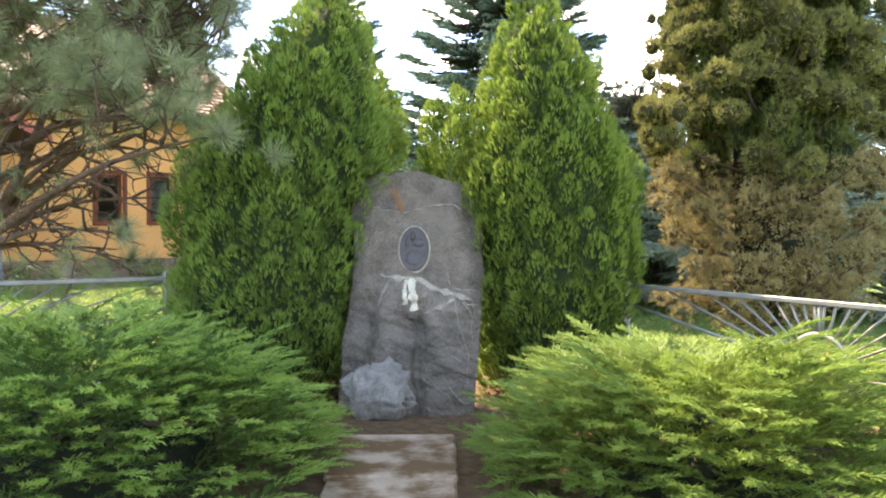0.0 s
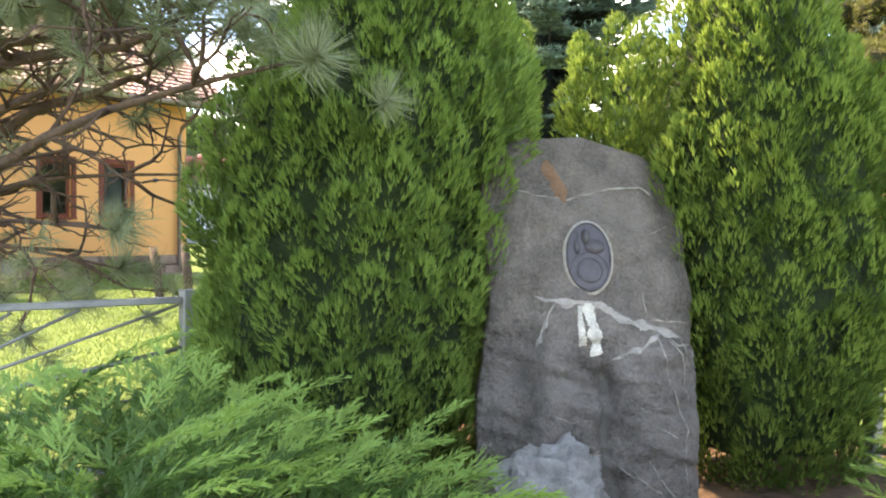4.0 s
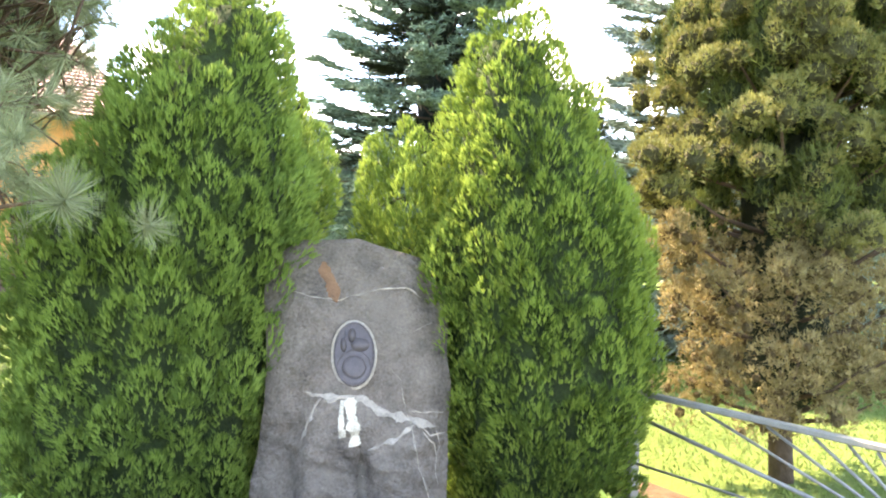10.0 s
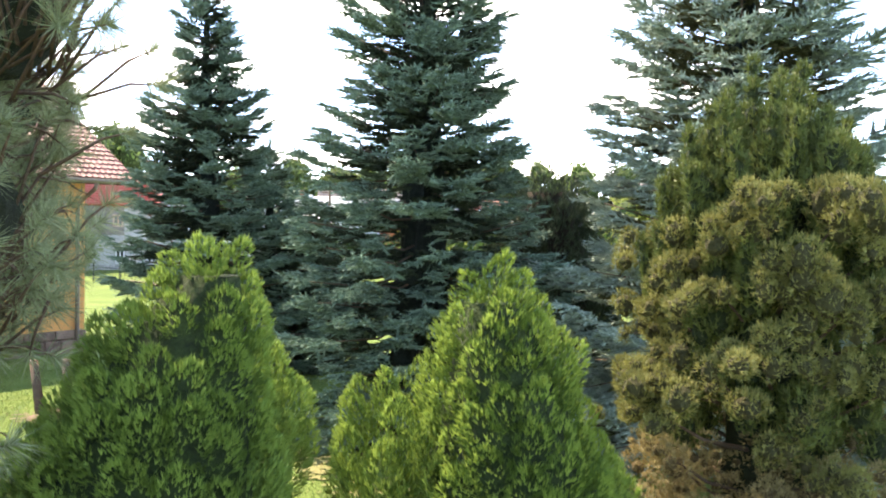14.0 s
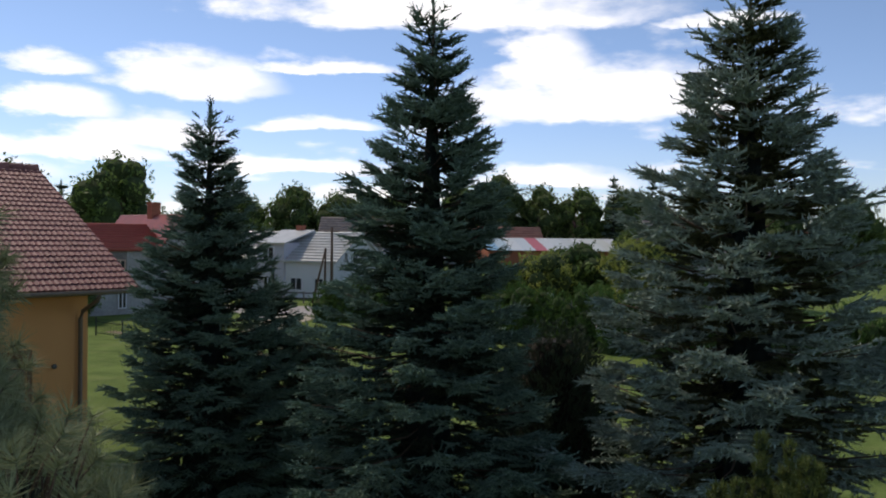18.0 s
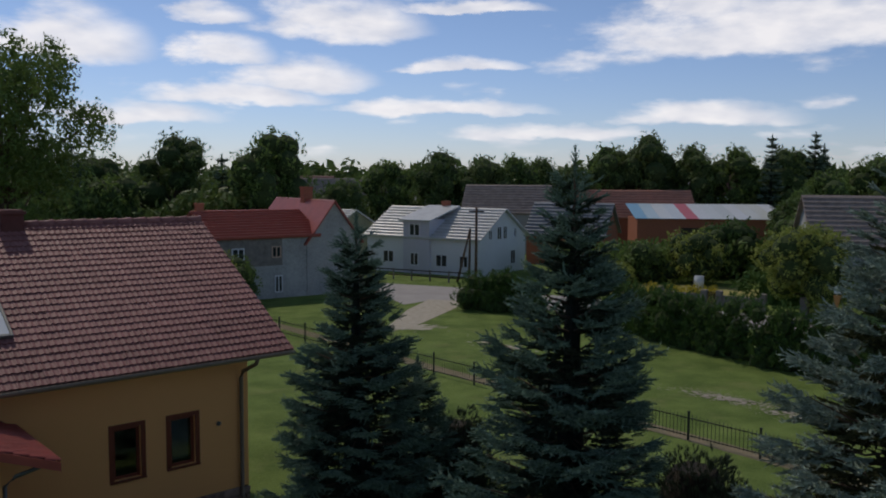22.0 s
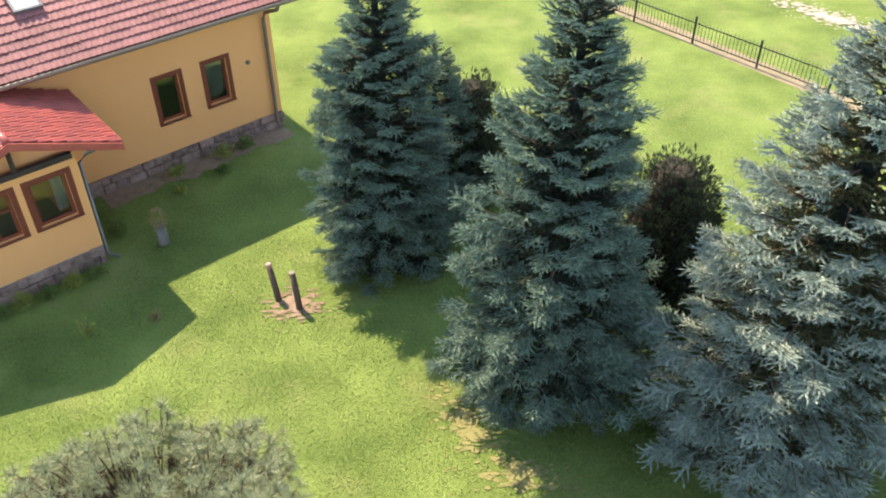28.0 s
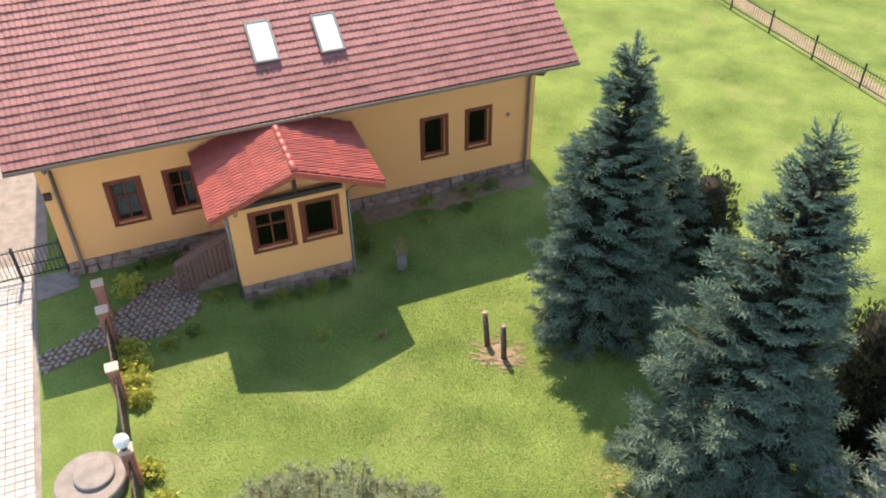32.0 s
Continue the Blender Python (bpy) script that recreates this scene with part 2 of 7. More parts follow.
M_SPRUCE_IN = foliage("inner_shade_spruce_needles", (0.05, 0.064, 0.04), (0.018, 0.026, 0.016), 0.05, rough=0.7, spec=0.1, scale=4.0, island=0.4)
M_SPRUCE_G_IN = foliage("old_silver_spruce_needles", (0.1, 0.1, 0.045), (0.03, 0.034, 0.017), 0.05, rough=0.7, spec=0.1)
M_SPRUCE_G = foliage("silver_spruce_needles", (0.32, 0.385, 0.315), (0.12, 0.155, 0.12), 0.06, rough=0.65, spec=0.12, island=0.7)
M_PINE = foliage("pine_needles", (0.3, 0.33, 0.18), (0.1, 0.12, 0.06), 0.2, rough=0.55, spec=0.2)
M_BARK = material("brown_bark", (0.12, 0.08, 0.055), 0.95, vary=0.5, scale=9, fine=50, bump=1.0, bump_scale=30, bump_dist=0.02)
M_BARK_PINE = material("pine_bark", (0.15, 0.09, 0.06), 0.95, vary=0.6, scale=12, fine=60, bump=1.0, bump_scale=25, bump_dist=0.02, dark=(0.045, 0.03, 0.025))
M_LEAF = foliage("broad_leaves", (0.165, 0.24, 0.062), (0.06, 0.1, 0.024), 0.35)
M_LEAF_D = foliage("dark_leaves", (0.13, 0.185, 0.054), (0.048, 0.078, 0.022), 0.3)
M_LEAF_Y = foliage("yellow_green_leaves", (0.32, 0.36, 0.085), (0.15, 0.19, 0.036), 0.4)
M_HEDGE = foliage("hedge_leaves", (0.095, 0.165, 0.045), (0.03, 0.06, 0.015), 0.3, spec=0.08)
M_STONE = material("grey_granite", (0.275, 0.226, 0.188), 0.95, vary=0.75, scale=7.0, fine=70, bump=1.0, bump_scale=34, bump_dist=0.06, dark=(0.105, 0.085, 0.072), patch=((0.3, 0.248, 0.205), 3.0, 0.5, 0.75), spec=0.12)
M_STONE_PALE = material("pale_quartz_rock", (0.38, 0.345, 0.315), 0.85, vary=0.7, scale=10, fine=60, bump=1.0, bump_scale=35, bump_dist=0.03, dark=(0.19, 0.17, 0.155))
M_VEIN = material("white_quartz_vein", (0.4, 0.335, 0.27), 0.85, vary=0.9, scale=16, fine=120, bump=0.6, bump_scale=60)
M_VEIN_SOFT = material("pale_quartz_seam", (0.33, 0.28, 0.235), 0.9, vary=0.9, scale=22, fine=120, bump=0.8, bump_scale=60, dark=(0.2, 0.168, 0.142))
M_WAX = material("white_drip", (0.58, 0.51, 0.415), 0.8, vary=0.7, scale=15, fine=120, bump=0.6, bump_scale=60)
M_DAMP = material("damp_granite", (0.15, 0.125, 0.1), 0.7, vary=0.5, scale=9, fine=90, bump=0.8, bump_scale=45)
M_CORE_BROWN = material("inner_brown", (0.035, 0.026, 0.014), 0.95, vary=0.6, scale=12, fine=50, bump=1.0, bump_scale=60, bump_dist=0.05)
# near-black, standing in for the shade inside the spruces
M_CORE_SPRUCE = material("core_shade_spruce", (0.017, 0.025, 0.017), 0.95, vary=0.8, scale=9, fine=40, bump=1.0, bump_scale=30, bump_dist=0.1)
M_RUST = material("rust_stain", (0.19, 0.1, 0.055), 0.95, vary=0.7, scale=12, fine=90, bump=0.4)
M_BRONZE_METAL = material("dark_bronze", (0.105, 0.088, 0.09), 0.5, 0.4, vary=0.45, scale=25, fine=140, bump=0.3)
M_MORTAR = material("beige_mortar", (0.4, 0.34, 0.28), 0.95, vary=0.5, scale=30, fine=150, bump=0.6)
M_RENDER = material("apricot_render", (0.86, 0.412, 0.152), 0.9, vary=0.12, scale=0.8, fine=180, bump=0.25, bump_scale=250, bump_dist=0.003, dark=(0.68, 0.31, 0.105))
M_PLINTH = material("plinth_stone", (0.3, 0.2, 0.155), 0.95, vary=0.7, scale=6, fine=40, bump=1.0, bump_scale=22, bump_dist=0.03, dark=(0.11, 0.07, 0.055), obj=0.5)
M_TILE = material("brown_red_roof_tile", (0.285, 0.118, 0.108), 0.6, vary=0.3, scale=1.2, fine=35, bump=0.2, bump_scale=60, dark=(0.14, 0.053, 0.048), obj=0.3, island=0.25, spec=0.3, coords="World")
M_TILE_RED = material("red_roof_tile", (0.4, 0.085, 0.06), 0.42, vary=0.35, scale=2, fine=35, bump=0.2, dark=(0.2, 0.045, 0.035), obj=0.35, spec=0.45, coords="World")
M_TIMBER = material("dark_timber", (0.05, 0.035, 0.025), 0.7, vary=0.4, scale=6, fine=60, bump=0.4, bump_scale=40)
M_REDWOOD = material("red_brown_wood", (0.21, 0.055, 0.03), 0.55, vary=0.35, scale=8, fine=70, bump=0.2, bump_scale=60, spec=0.25)
M_ZINC = material("grey_zinc", (0.2, 0.2, 0.19), 0.5, 0.6, vary=0.3, scale=8, fine=60, bump=0.1)
M_BROWNPIPE = material("brown_gutter", (0.2, 0.145, 0.1), 0.5, 0.1, vary=0.25, scale=8, fine=60, bump=0.1)
M_GALV = material("galvanised_steel", (0.3, 0.29, 0.26), 0.6, 0.4, vary=0.4, scale=10, fine=90, bump=0.15, patch=((0.3, 0.17, 0.09), 6.0, 0.6, 0.75))
M_IRON = material("black_iron", (0.045, 0.05, 0.042), 0.55, 0.3, vary=0.3, scale=20, fine=90, bump=0.1)
M_PATH = material("pink_concrete_path", (0.54, 0.4, 0.31), 0.95, vary=0.35, scale=4, fine=80, bump=0.5, bump_scale=70, dark=(0.26, 0.18, 0.125), patch=((0.17, 0.092, 0.045), 3.0, 0.42, 0.56))
M_SOIL = material("soil_with_needles", (0.2, 0.115, 0.06), 1.0, vary=0.7, scale=14, fine=120, bump=1.0, bump_scale=60, bump_dist=0.03, dark=(0.07, 0.04, 0.025))
M_WORN = material("worn_brown_soil", (0.26, 0.185, 0.125), 1.0, vary=0.6, scale=4, fine=40, bump=0.8, bump_scale=60, dark=(0.13, 0.09, 0.055))
M_DRYGRASS = material("dry_grass", (0.23, 0.21, 0.08), 1.0, vary=0.6, scale=4, fine=40, bump=0.8, bump_scale=60, dark=(0.15, 0.16, 0.055))
M_ROAD = material("pale_road", (0.4, 0.37, 0.35), 0.95, vary=0.25, scale=0.6, fine=20, bump=0.3)
M_DIRT = material("dry_dirt", (0.46, 0.41, 0.33), 1.0, vary=0.5, scale=3, fine=30, bump=0.5, dark=(0.28, 0.24, 0.18))
M_STRIP = material("bare_strip_soil", (0.25, 0.2, 0.125), 1.0, vary=0.6, scale=2, fine=25, bump=0.8, dark=(0.12, 0.12, 0.055))
M_PAVER = material("pale_paving", (0.4, 0.385, 0.365), 0.9, vary=0.2, scale=2, fine=50, bump=0.3, obj=0.25, island=0.25)
M_COBBLE = material("cobble_stone", (0.3, 0.255, 0.22), 0.9, vary=0.4, scale=9, fine=60, bump=0.6, obj=0.35)
M_BRICK = material("orange_brick", (0.42, 0.145, 0.085), 0.9, vary=0.35, scale=6, fine=60, bump=0.5, obj=0.35, island=0.3)
M_CONCRETE = material("weathered_concrete", (0.25, 0.22, 0.195), 0.95, vary=0.55, scale=3, fine=50, bump=0.6, bump_scale=40, dark=(0.11, 0.095, 0.085))
M_GREYWALL = material("grey_plaster", (0.43, 0.42, 0.4), 0.95, vary=0.6, scale=0.5, fine=8, bump=0.3, dark=(0.22, 0.215, 0.21))
M_WHITEWALL = material("white_plaster", (0.78, 0.78, 0.79), 0.9, vary=0.1, scale=0.6, fine=9, bump=0.2)
M_LILAC = material("lilac_plaster", (0.62, 0.6, 0.65), 0.9, vary=0.1, scale=0.6, fine=9, bump=0.2)
M_WHITEROOF = material("pale_grey_tile", (0.6, 0.6, 0.59), 0.4, vary=0.3, scale=1, fine=6, bump=0.3, bump_scale=6)
M_GREYROOF = material("old_brown_tile", (0.3, 0.24, 0.215), 0.7, vary=0.5, scale=1.5, fine=9, bump=0.4, bump_scale=6)
M_SLATE = material("blue_grey_slate", (0.2, 0.215, 0.24), 0.5, vary=0.3, scale=1, fine=9, bump=0.3)
# lighter orange, with the sun on the barn roof put into the colour
M_TILE_PINK = material("sunlit_orange_tile", (0.5, 0.23, 0.16), 0.6, vary=0.35, scale=1, fine=9, bump=0.3, bump_scale=6)
M_BRICK_DARK = material("dark_red_chimney_brick", (0.15, 0.05, 0.042), 0.85, vary=0.4, scale=6, fine=60, bump=0.5)
M_CURTAIN = material("white_curtain", (0.75, 0.75, 0.72), 0.9, vary=0.1, scale=8, fine=60, bump=0.1, translucent=0.3)
M_INSIDE = material("room_plaster", (0.35, 0.32, 0.28), 0.9, vary=0.1, bump=0.1)
M_CAP = material("pale_pillar_cap", (0.6, 0.42, 0.32), 0.9, vary=0.2, scale=8, fine=60, bump=0.3)
M_HOSTA = foliage("hosta_leaves", (0.5, 0.5, 0.11), (0.2, 0.27, 0.05), 0.35)
M_STRAW = material("straw_grass", (0.4, 0.36, 0.12), 1.0, vary=0.4, scale=2, fine=20, bump=0.5)
M_YELLOW = foliage("yellow_flowers", (0.55, 0.45, 0.05), (0.15, 0.2, 0.03), 0.3)
M_LEAFWALL = material("olive_plaster", (0.32, 0.33, 0.22), 0.9, vary=0.2, scale=1, fine=9, bump=0.2)
M_WHITE = material("white_glass_globe", (0.85, 0.85, 0.85), 0.25, vary=0.05, bump=0)


def glass(name):
    m = bpy.data.materials.new(name)
    m.use_nodes = True
    nd, lk = m.node_tree.nodes, m.node_tree.links
    nd.remove(nd["Principled BSDF"])
    tr, gl, mx, fr = nd.new("ShaderNodeBsdfTransparent"), nd.new("ShaderNodeBsdfGlossy"), nd.new("ShaderNodeMixShader"), nd.new("ShaderNodeFresnel")
    tr.inputs[0].default_value = (0.72, 0.76, 0.75, 1)
    gl.inputs["Roughness"].default_value = 0.02
    fr.inputs[0].default_value = 1.7
    lk.new(fr.outputs[0], mx.inputs[0])
    lk.new(tr.outputs[0], mx.inputs[1])
    lk.new(gl.outputs[0], mx.inputs[2])
    lk.new(mx.outputs[0], nd["Material Output"].inputs[0])
    return m


M_GLASS = glass("window_glass")


# ---- mesh helpers ----
def mesh_of(name, bm, mat):
    me = bpy.data.meshes.new(name)
    bm.to_mesh(me)
    bm.free()
    me.materials.append(mat)
    return me


def part(name, bm, mat, parent=None, label="", at=None):
    """Links a bmesh (or a mesh) as one object under parent."""
    me = bm if isinstance(bm, bpy.types.Mesh) else mesh_of(name, bm, mat)
    ob = new(name, me)
    if parent:
        ob.parent = parent
    if at is not None:
        ob.matrix_basis = at
    if label:
        ob["label"] = label
    return ob


def thing(name, m, label, category, group="", kind=""):
    ob = new(name)
    ob.empty_display_size = 0.2
    ob.matrix_world = m
    return tagged(ob, label, category, group, kind)


def boxes(items, bevel=0.0, seg=1):
    bm = bmesh.new()
    for x0, x1, y0, y1, z0, z1 in items:
        r = bmesh.ops.create_cube(bm, size=1)
        for v in r["verts"]:
            v.co = Vector((x0 + (v.co.x + 0.5) * (x1 - x0), y0 + (v.co.y + 0.5) * (y1 - y0), z0 + (v.co.z + 0.5) * (z1 - z0)))
    if bevel:
        bmesh.ops.bevel(bm, geom=bm.edges[:], offset=bevel, segments=seg, affect="EDGES", clamp_overlap=True)
    return bm


def slab(corners, th):
    """A flat polygon with thickness th below it."""
    bm = bmesh.new()
    vs = [Vector(c) for c in corners]
    n = (vs[1] - vs[0]).cross(vs[2] - vs[0]).normalized()
    top = [bm.verts.new(v) for v in vs]
    low = [bm.verts.new(v - n * th) for v in vs]
    bm.faces.new(top)
    bm.faces.new(low[::-1])
    k = len(vs)
    for i in range(k):
        j = (i + 1) % k
        bm.faces.new((top[j], top[i], low[i], low[j]))
    return bm


def tube(bm, pts, radii, seg=8):
    """A tapering tube along points, added to bm."""
    pts = [Vector(p) for p in pts]
    rings = []
    for i, p in enumerate(pts):
        d = (pts[min(i + 1, len(pts) - 1)] - pts[max(i - 1, 0)]).normalized()
        a = d.orthogonal().normalized() if abs(d.z) > 0.99 else d.cross(Vector((0, 0, 1))).normalized()
        b = d.cross(a)
        r = radii[i] if isinstance(radii, (list, tuple)) else radii
        rings.append([bm.verts.new(p + (a * math.cos(2 * math.pi * k / seg) + b * math.sin(2 * math.pi * k / seg)) * r) for k in range(seg)])
    for u, v in zip(rings, rings[1:]):
        for k in range(seg):
            f = bm.faces.new((u[k], u[(k + 1) % seg], v[(k + 1) % seg], v[k]))
            f.smooth = True
    bm.faces.new(rings[0][::-1])
    bm.faces.new(rings[-1])
    return bm


def pipe(pts, radii, seg=8):
    return tube(bmesh.new(), pts, radii, seg)


def tri_mesh(name, v, mat):
    """A mesh of loose triangles from an array of shape (n, 3, 3)."""
    v = np.ascontiguousarray(v, dtype=np.float32).reshape(-1, 3)
    n = len(v) // 3
    me = bpy.data.meshes.new(name)
    me.vertices.add(3 * n)
    me.vertices.foreach_set("co", v.ravel())
    me.loops.add(3 * n)
    me.loops.foreach_set("vertex_index", np.arange(3 * n, dtype=np.int32))
    me.polygons.add(n)
    me.polygons.foreach_set("loop_start", np.arange(0, 3 * n, 3, dtype=np.int32))
    me.update(calc_edges=True)
    me.materials.append(mat)
    return me


# ---- foliage: small templates, scattered with numpy ----
rng = np.random.default_rng(7)


def unit(a):
    return a / np.maximum(np.linalg.norm(a, axis=-1, keepdims=True), 1e-9)


def frames_for(d, up=(0, 0, 1), jitter=0.0):
    """Rotation matrices whose second column is d and whose third leans to up."""
    d = unit(d)
    up = np.broadcast_to(np.asarray(up, float), d.shape) + rng.normal(0, 1, d.shape) * jitter
    x = unit(np.cross(d, up))
    return np.stack([x, d, np.cross(x, d)], axis=-1)


def scatter(templates, pos, rot, scale):
    pick = rng.integers(0, len(templates), len(pos))
    res = []
    for i, t in enumerate(templates):
        s = pick == i
        if s.any():
            q = np.einsum("nij,tkj->ntki", rot[s] * scale[s][:, None, None], t) + pos[s][:, None, None, :]
            res.append(q.reshape(-1, 3, 3))
    return np.concatenate(res)


def blade(p, d, length, width, side):
    p, d = np.asarray(p, float), unit(np.asarray(d, float))
    side = np.asarray(side, float)
    s = unit(side - d * np.dot(side, d)) * width / 2
    return [p + s, p - s, p + d * length]


def leaflet(p, d, length, width, side):
    """A pointed lozenge: two triangles, widest past the middle."""
    p, d = np.asarray(p, float), unit(np.asarray(d, float))
    side = np.asarray(side, float)
    s = unit(side - d * np.dot(side, d)) * width / 2
    m, e = p + d * length * 0.58, p + d * length
    return [[p, m + s, e], [p, e, m - s]]


def frond_template():
    """A small flat fan of scale leaves along +Y."""
    t = [blade((0, 0, 0), (0, 1, 0), 1.0, 0.13, (1, 0, 0.2))]
    for i in range(7):
        s = 1 if i % 2 else -1
        d = np.array([s * rng.uniform(0.5, 0.9), 0.9, rng.uniform(-0.35, 0.35)])
        t.append(blade((0, 0.06 + 0.11 * i, 0), d, (0.58 - 0.045 * i) * rng.uniform(0.8, 1.2), 0.12, (0.6, 0.2, rng.uniform(-0.8, 0.8))))
    return np.array(t)


def feather_template():
    """A soft juniper shoot along +Y, set with short forward-lying side shoots."""
    t = leaflet((0, 0, 0), (0, 1, 0.05), 1.0, 0.1, (1, 0, 0))
    for i in range(9):
        y = 0.04 + 0.095 * i
        a = i * 2.4 + rng.uniform(-0.4, 0.4)
        d = np.array([math.cos(a) * 0.6, 1.0, math.sin(a) * 0.4 + 0.1])
        ln = (0.42 - 0.02 * i) * rng.uniform(0.8, 1.2)
        p = np.array([0, y, 0.03 * y])
        t.append(blade(p, d, ln * 1.1, 0.075, (d[1], -d[0], 0.3)))
        e = d * np.array([0.4, 1, 0.4]) + rng.normal(0, 0.2, 3)
        t.append(blade(p + unit(d) * ln * 0.45, e, ln * 0.6, 0.062, rng.normal(0, 1, 3)))
    return np.array(t)


def ball_template(n=2):
    bm = bmesh.new()
    bmesh.ops.create_icosphere(bm, subdivisions=n, radius=1)
    t = [[list(v.co * (1 + 0.16 * noise.noise(v.co * 2.3))) for v in f.verts] for f in bm.faces]
    bm.free()
    return np.array(t)


def sprig_template():
    """A slim upright tuft of scale-leaved shoots along +Y."""
    t = []
    for i in range(4):
        a = i * 2.4 + rng.uniform(-0.4, 0.4)
        lean = 0.1 if i == 0 else rng.uniform(0.22, 0.5)
        d = np.array([math.cos(a) * lean, 1.0, math.sin(a) * lean])
        t.append(blade((0, 0.05 * i, 0), d, (1.0 - 0.07 * i) * rng.uniform(0.75, 1.1), 0.17, rng.normal(0, 1, 3)))
    return np.array(t)


def bough_template(needles=10):
    """A flat spruce spray along +Y: brush-like shoots in pairs, each a slim core ringed by forward-lying needles."""
    t = []

    def shoot(p, d, ln, w):
        p, d = np.asarray(p, float), unit(np.asarray(d, float))
        a = unit(np.cross(d, (0.1, 0.2, 1.0)))
        b = np.cross(a, d)
        t.append(blade(p, d, ln, w * 0.75, a))
        t.append(blade(p, d, ln, w * 0.75, b))
        for i in range(needles):
            g = 2.4 * i + rng.uniform(-0.5, 0.5)
            o = a * math.cos(g) + b * math.sin(g)
            u = 0.1 + 0.86 * (i + rng.uniform(0, 0.6)) / needles
            t.append(blade(p + d * ln * u, o * rng.uniform(0.7, 1.0) + d * rng.uniform(0.75, 1.1), w * rng.uniform(0.85, 1.15), w * 0.36, np.cross(o, d) + o * 0.2))

    shoot((0, 0, 0), (0, 1, 0), 1.0, 0.165)
    for y, ln in ((0.12, 0.56), (0.46, 0.44)):
        for s in (-1, 1):
            shoot((0, y + rng.uniform(-0.05, 0.05), 0), (s * rng.uniform(0.55, 0.8), 0.8, rng.uniform(-0.2, 0.1)), ln * rng.uniform(0.85, 1.15), 0.155)
    return np.array(t)


def tuft_template(n=72, w=0.022):
    """A brush of long pine needles round a shoot along +Y."""
    t = []
    for i in range(n):
        a, f = rng.uniform(0, 2 * math.pi), rng.uniform(0, 1)
        o = np.array([math.cos(a), 0.15 + 0.9 * f + rng.normal(0, 0.15), math.sin(a)])
        t.append(blade((0, -0.25 + 0.4 * f, 0), o, rng.uniform(0.75, 1.05), w, rng.normal(0, 1, 3)))
    return np.array(t)


def leaf_template(n=9, size=0.42):
    t = []
    for i in range(n):
        c = unit(rng.normal(0, 1, 3)) * rng.uniform(0.2, 1.0)
        x = unit(rng.normal(0, 1, 3))
        y = unit(np.cross(x, rng.normal(0, 1, 3)))
        s = size * rng.uniform(0.7, 1.2)
        t += [[c - y * s, c + x * s * 0.45, c + y * s], [c - y * s, c + y * s, c - x * s * 0.45]]
    return np.array(t)


BOUGHS = [bough_template(7) for i in range(6)]
BOUGHS_BARE = [bough_template(4) for i in range(6)]
TUFTS = [tuft_template(56, 0.026) for i in range(5)]
BIG_TUFTS = [tuft_template(240) for i in range(3)]
HEAD_TUFTS = [tuft_template(60, 0.05) for i in range(4)]
NEAR_TUFTS = [tuft_template(72, 0.028) for i in range(4)]
FRONDS = [frond_template() for i in range(8)]
SPRIGS = [sprig_template() for i in range(8)]
MINI_FRONDS = [frond_template()[:3] * np.array([1.7, 1, 1.7]) for i in range(8)]
FEATHERS = [feather_template() for i in range(8)]
BALL = [ball_template()]
SMALL_BALL = [ball_template(1)]
LEAVES = [leaf_template() for i in range(6)]
LEAVES_FAR = [leaf_template(5, 0.5) for i in range(6)]


# ---- ground ----
def sheet(name, pts, z, mat, label, category="ground"):
    bm = bmesh.new()
    bm.faces.new([bm.verts.new((x, y, z)) for x, y in pts])
    return tagged(part(name, bm, mat), label, category, kind="structure")


def ring(cx, cy, rx, ry, n=40, wob=0.0, seed=0.0):
    return [(cx + (rx * (1 + wob * noise.noise((math.cos(a) * 1.7, math.sin(a) * 1.7, seed)))) * math.cos(a), cy + (ry * (1 + wob * noise.noise((math.cos(a) * 1.7, math.sin(a) * 1.7, seed + 5)))) * math.sin(a)) for a in (2 * math.pi * i / n for i in range(n))]


bm = bmesh.new()
bmesh.ops.create_grid(bm, x_segments=40, y_segments=40, size=2500)
ground = tagged(part("ground", bm, M_LAWN), "mown green lawn and meadow with yellowish patches", "lawn", kind="structure")
sheet("flower_bed_soil", [(-3.4, 2.2), (3.2, 2.2), (2.6, 5.0), (1.7, 7.2), (-1.9, 7.2), (-3.2, 5.4)], 0.004, M_SOIL, "brown soil strewn with dry needles", "soil")
for n_, (cy, x0, x1) in enumerate(((1.9, -0.55, 0.1), (2.72, -0.56, 0.08), (3.54, -0.54, 0.06), (4.36, -0.56, 0.07))):
    tagged(part("path_slab", boxes([(x0, x1, cy - 0.407, cy + 0.407, 0.0, 0.035 + 0.004 * (n_ % 2))], 0.012), M_PATH), "pinkish concrete path slab with dry needles", "path slab", "path to the stone", kind="structure")

# ---- memorial stone ----
ST_H = 1.64


def stone_edges(z):
    f = z / ST_H
    left = -0.64 - 0.035 * math.sin(4.0 * z + 0.6) - 0.018 * noise.noise((z * 5, 1.0, 0))
    right = 0.225 + 0.065 * step01(z, 0.75, 0.15) + 0.012 * math.sin(3.0 * z) + 0.02 * noise.noise((z * 5, 7.0, 0))
    if f > 0.78:
        k = (f - 0.78) / 0.22
        left += 0.2 * k ** 4.0 + 0.03 * k
        right -= 0.04 * k + 0.1 * k ** 5.0
    if f < 0.3:
        right -= 0.03 * (0.3 - f) / 0.3
    return left, right


def bump01(x, c, w):
    return math.exp(-((x - c) / w) ** 2)


def step01(x, c, w):
    return 1.0 / (1.0 + math.exp(-(x - c) / w))


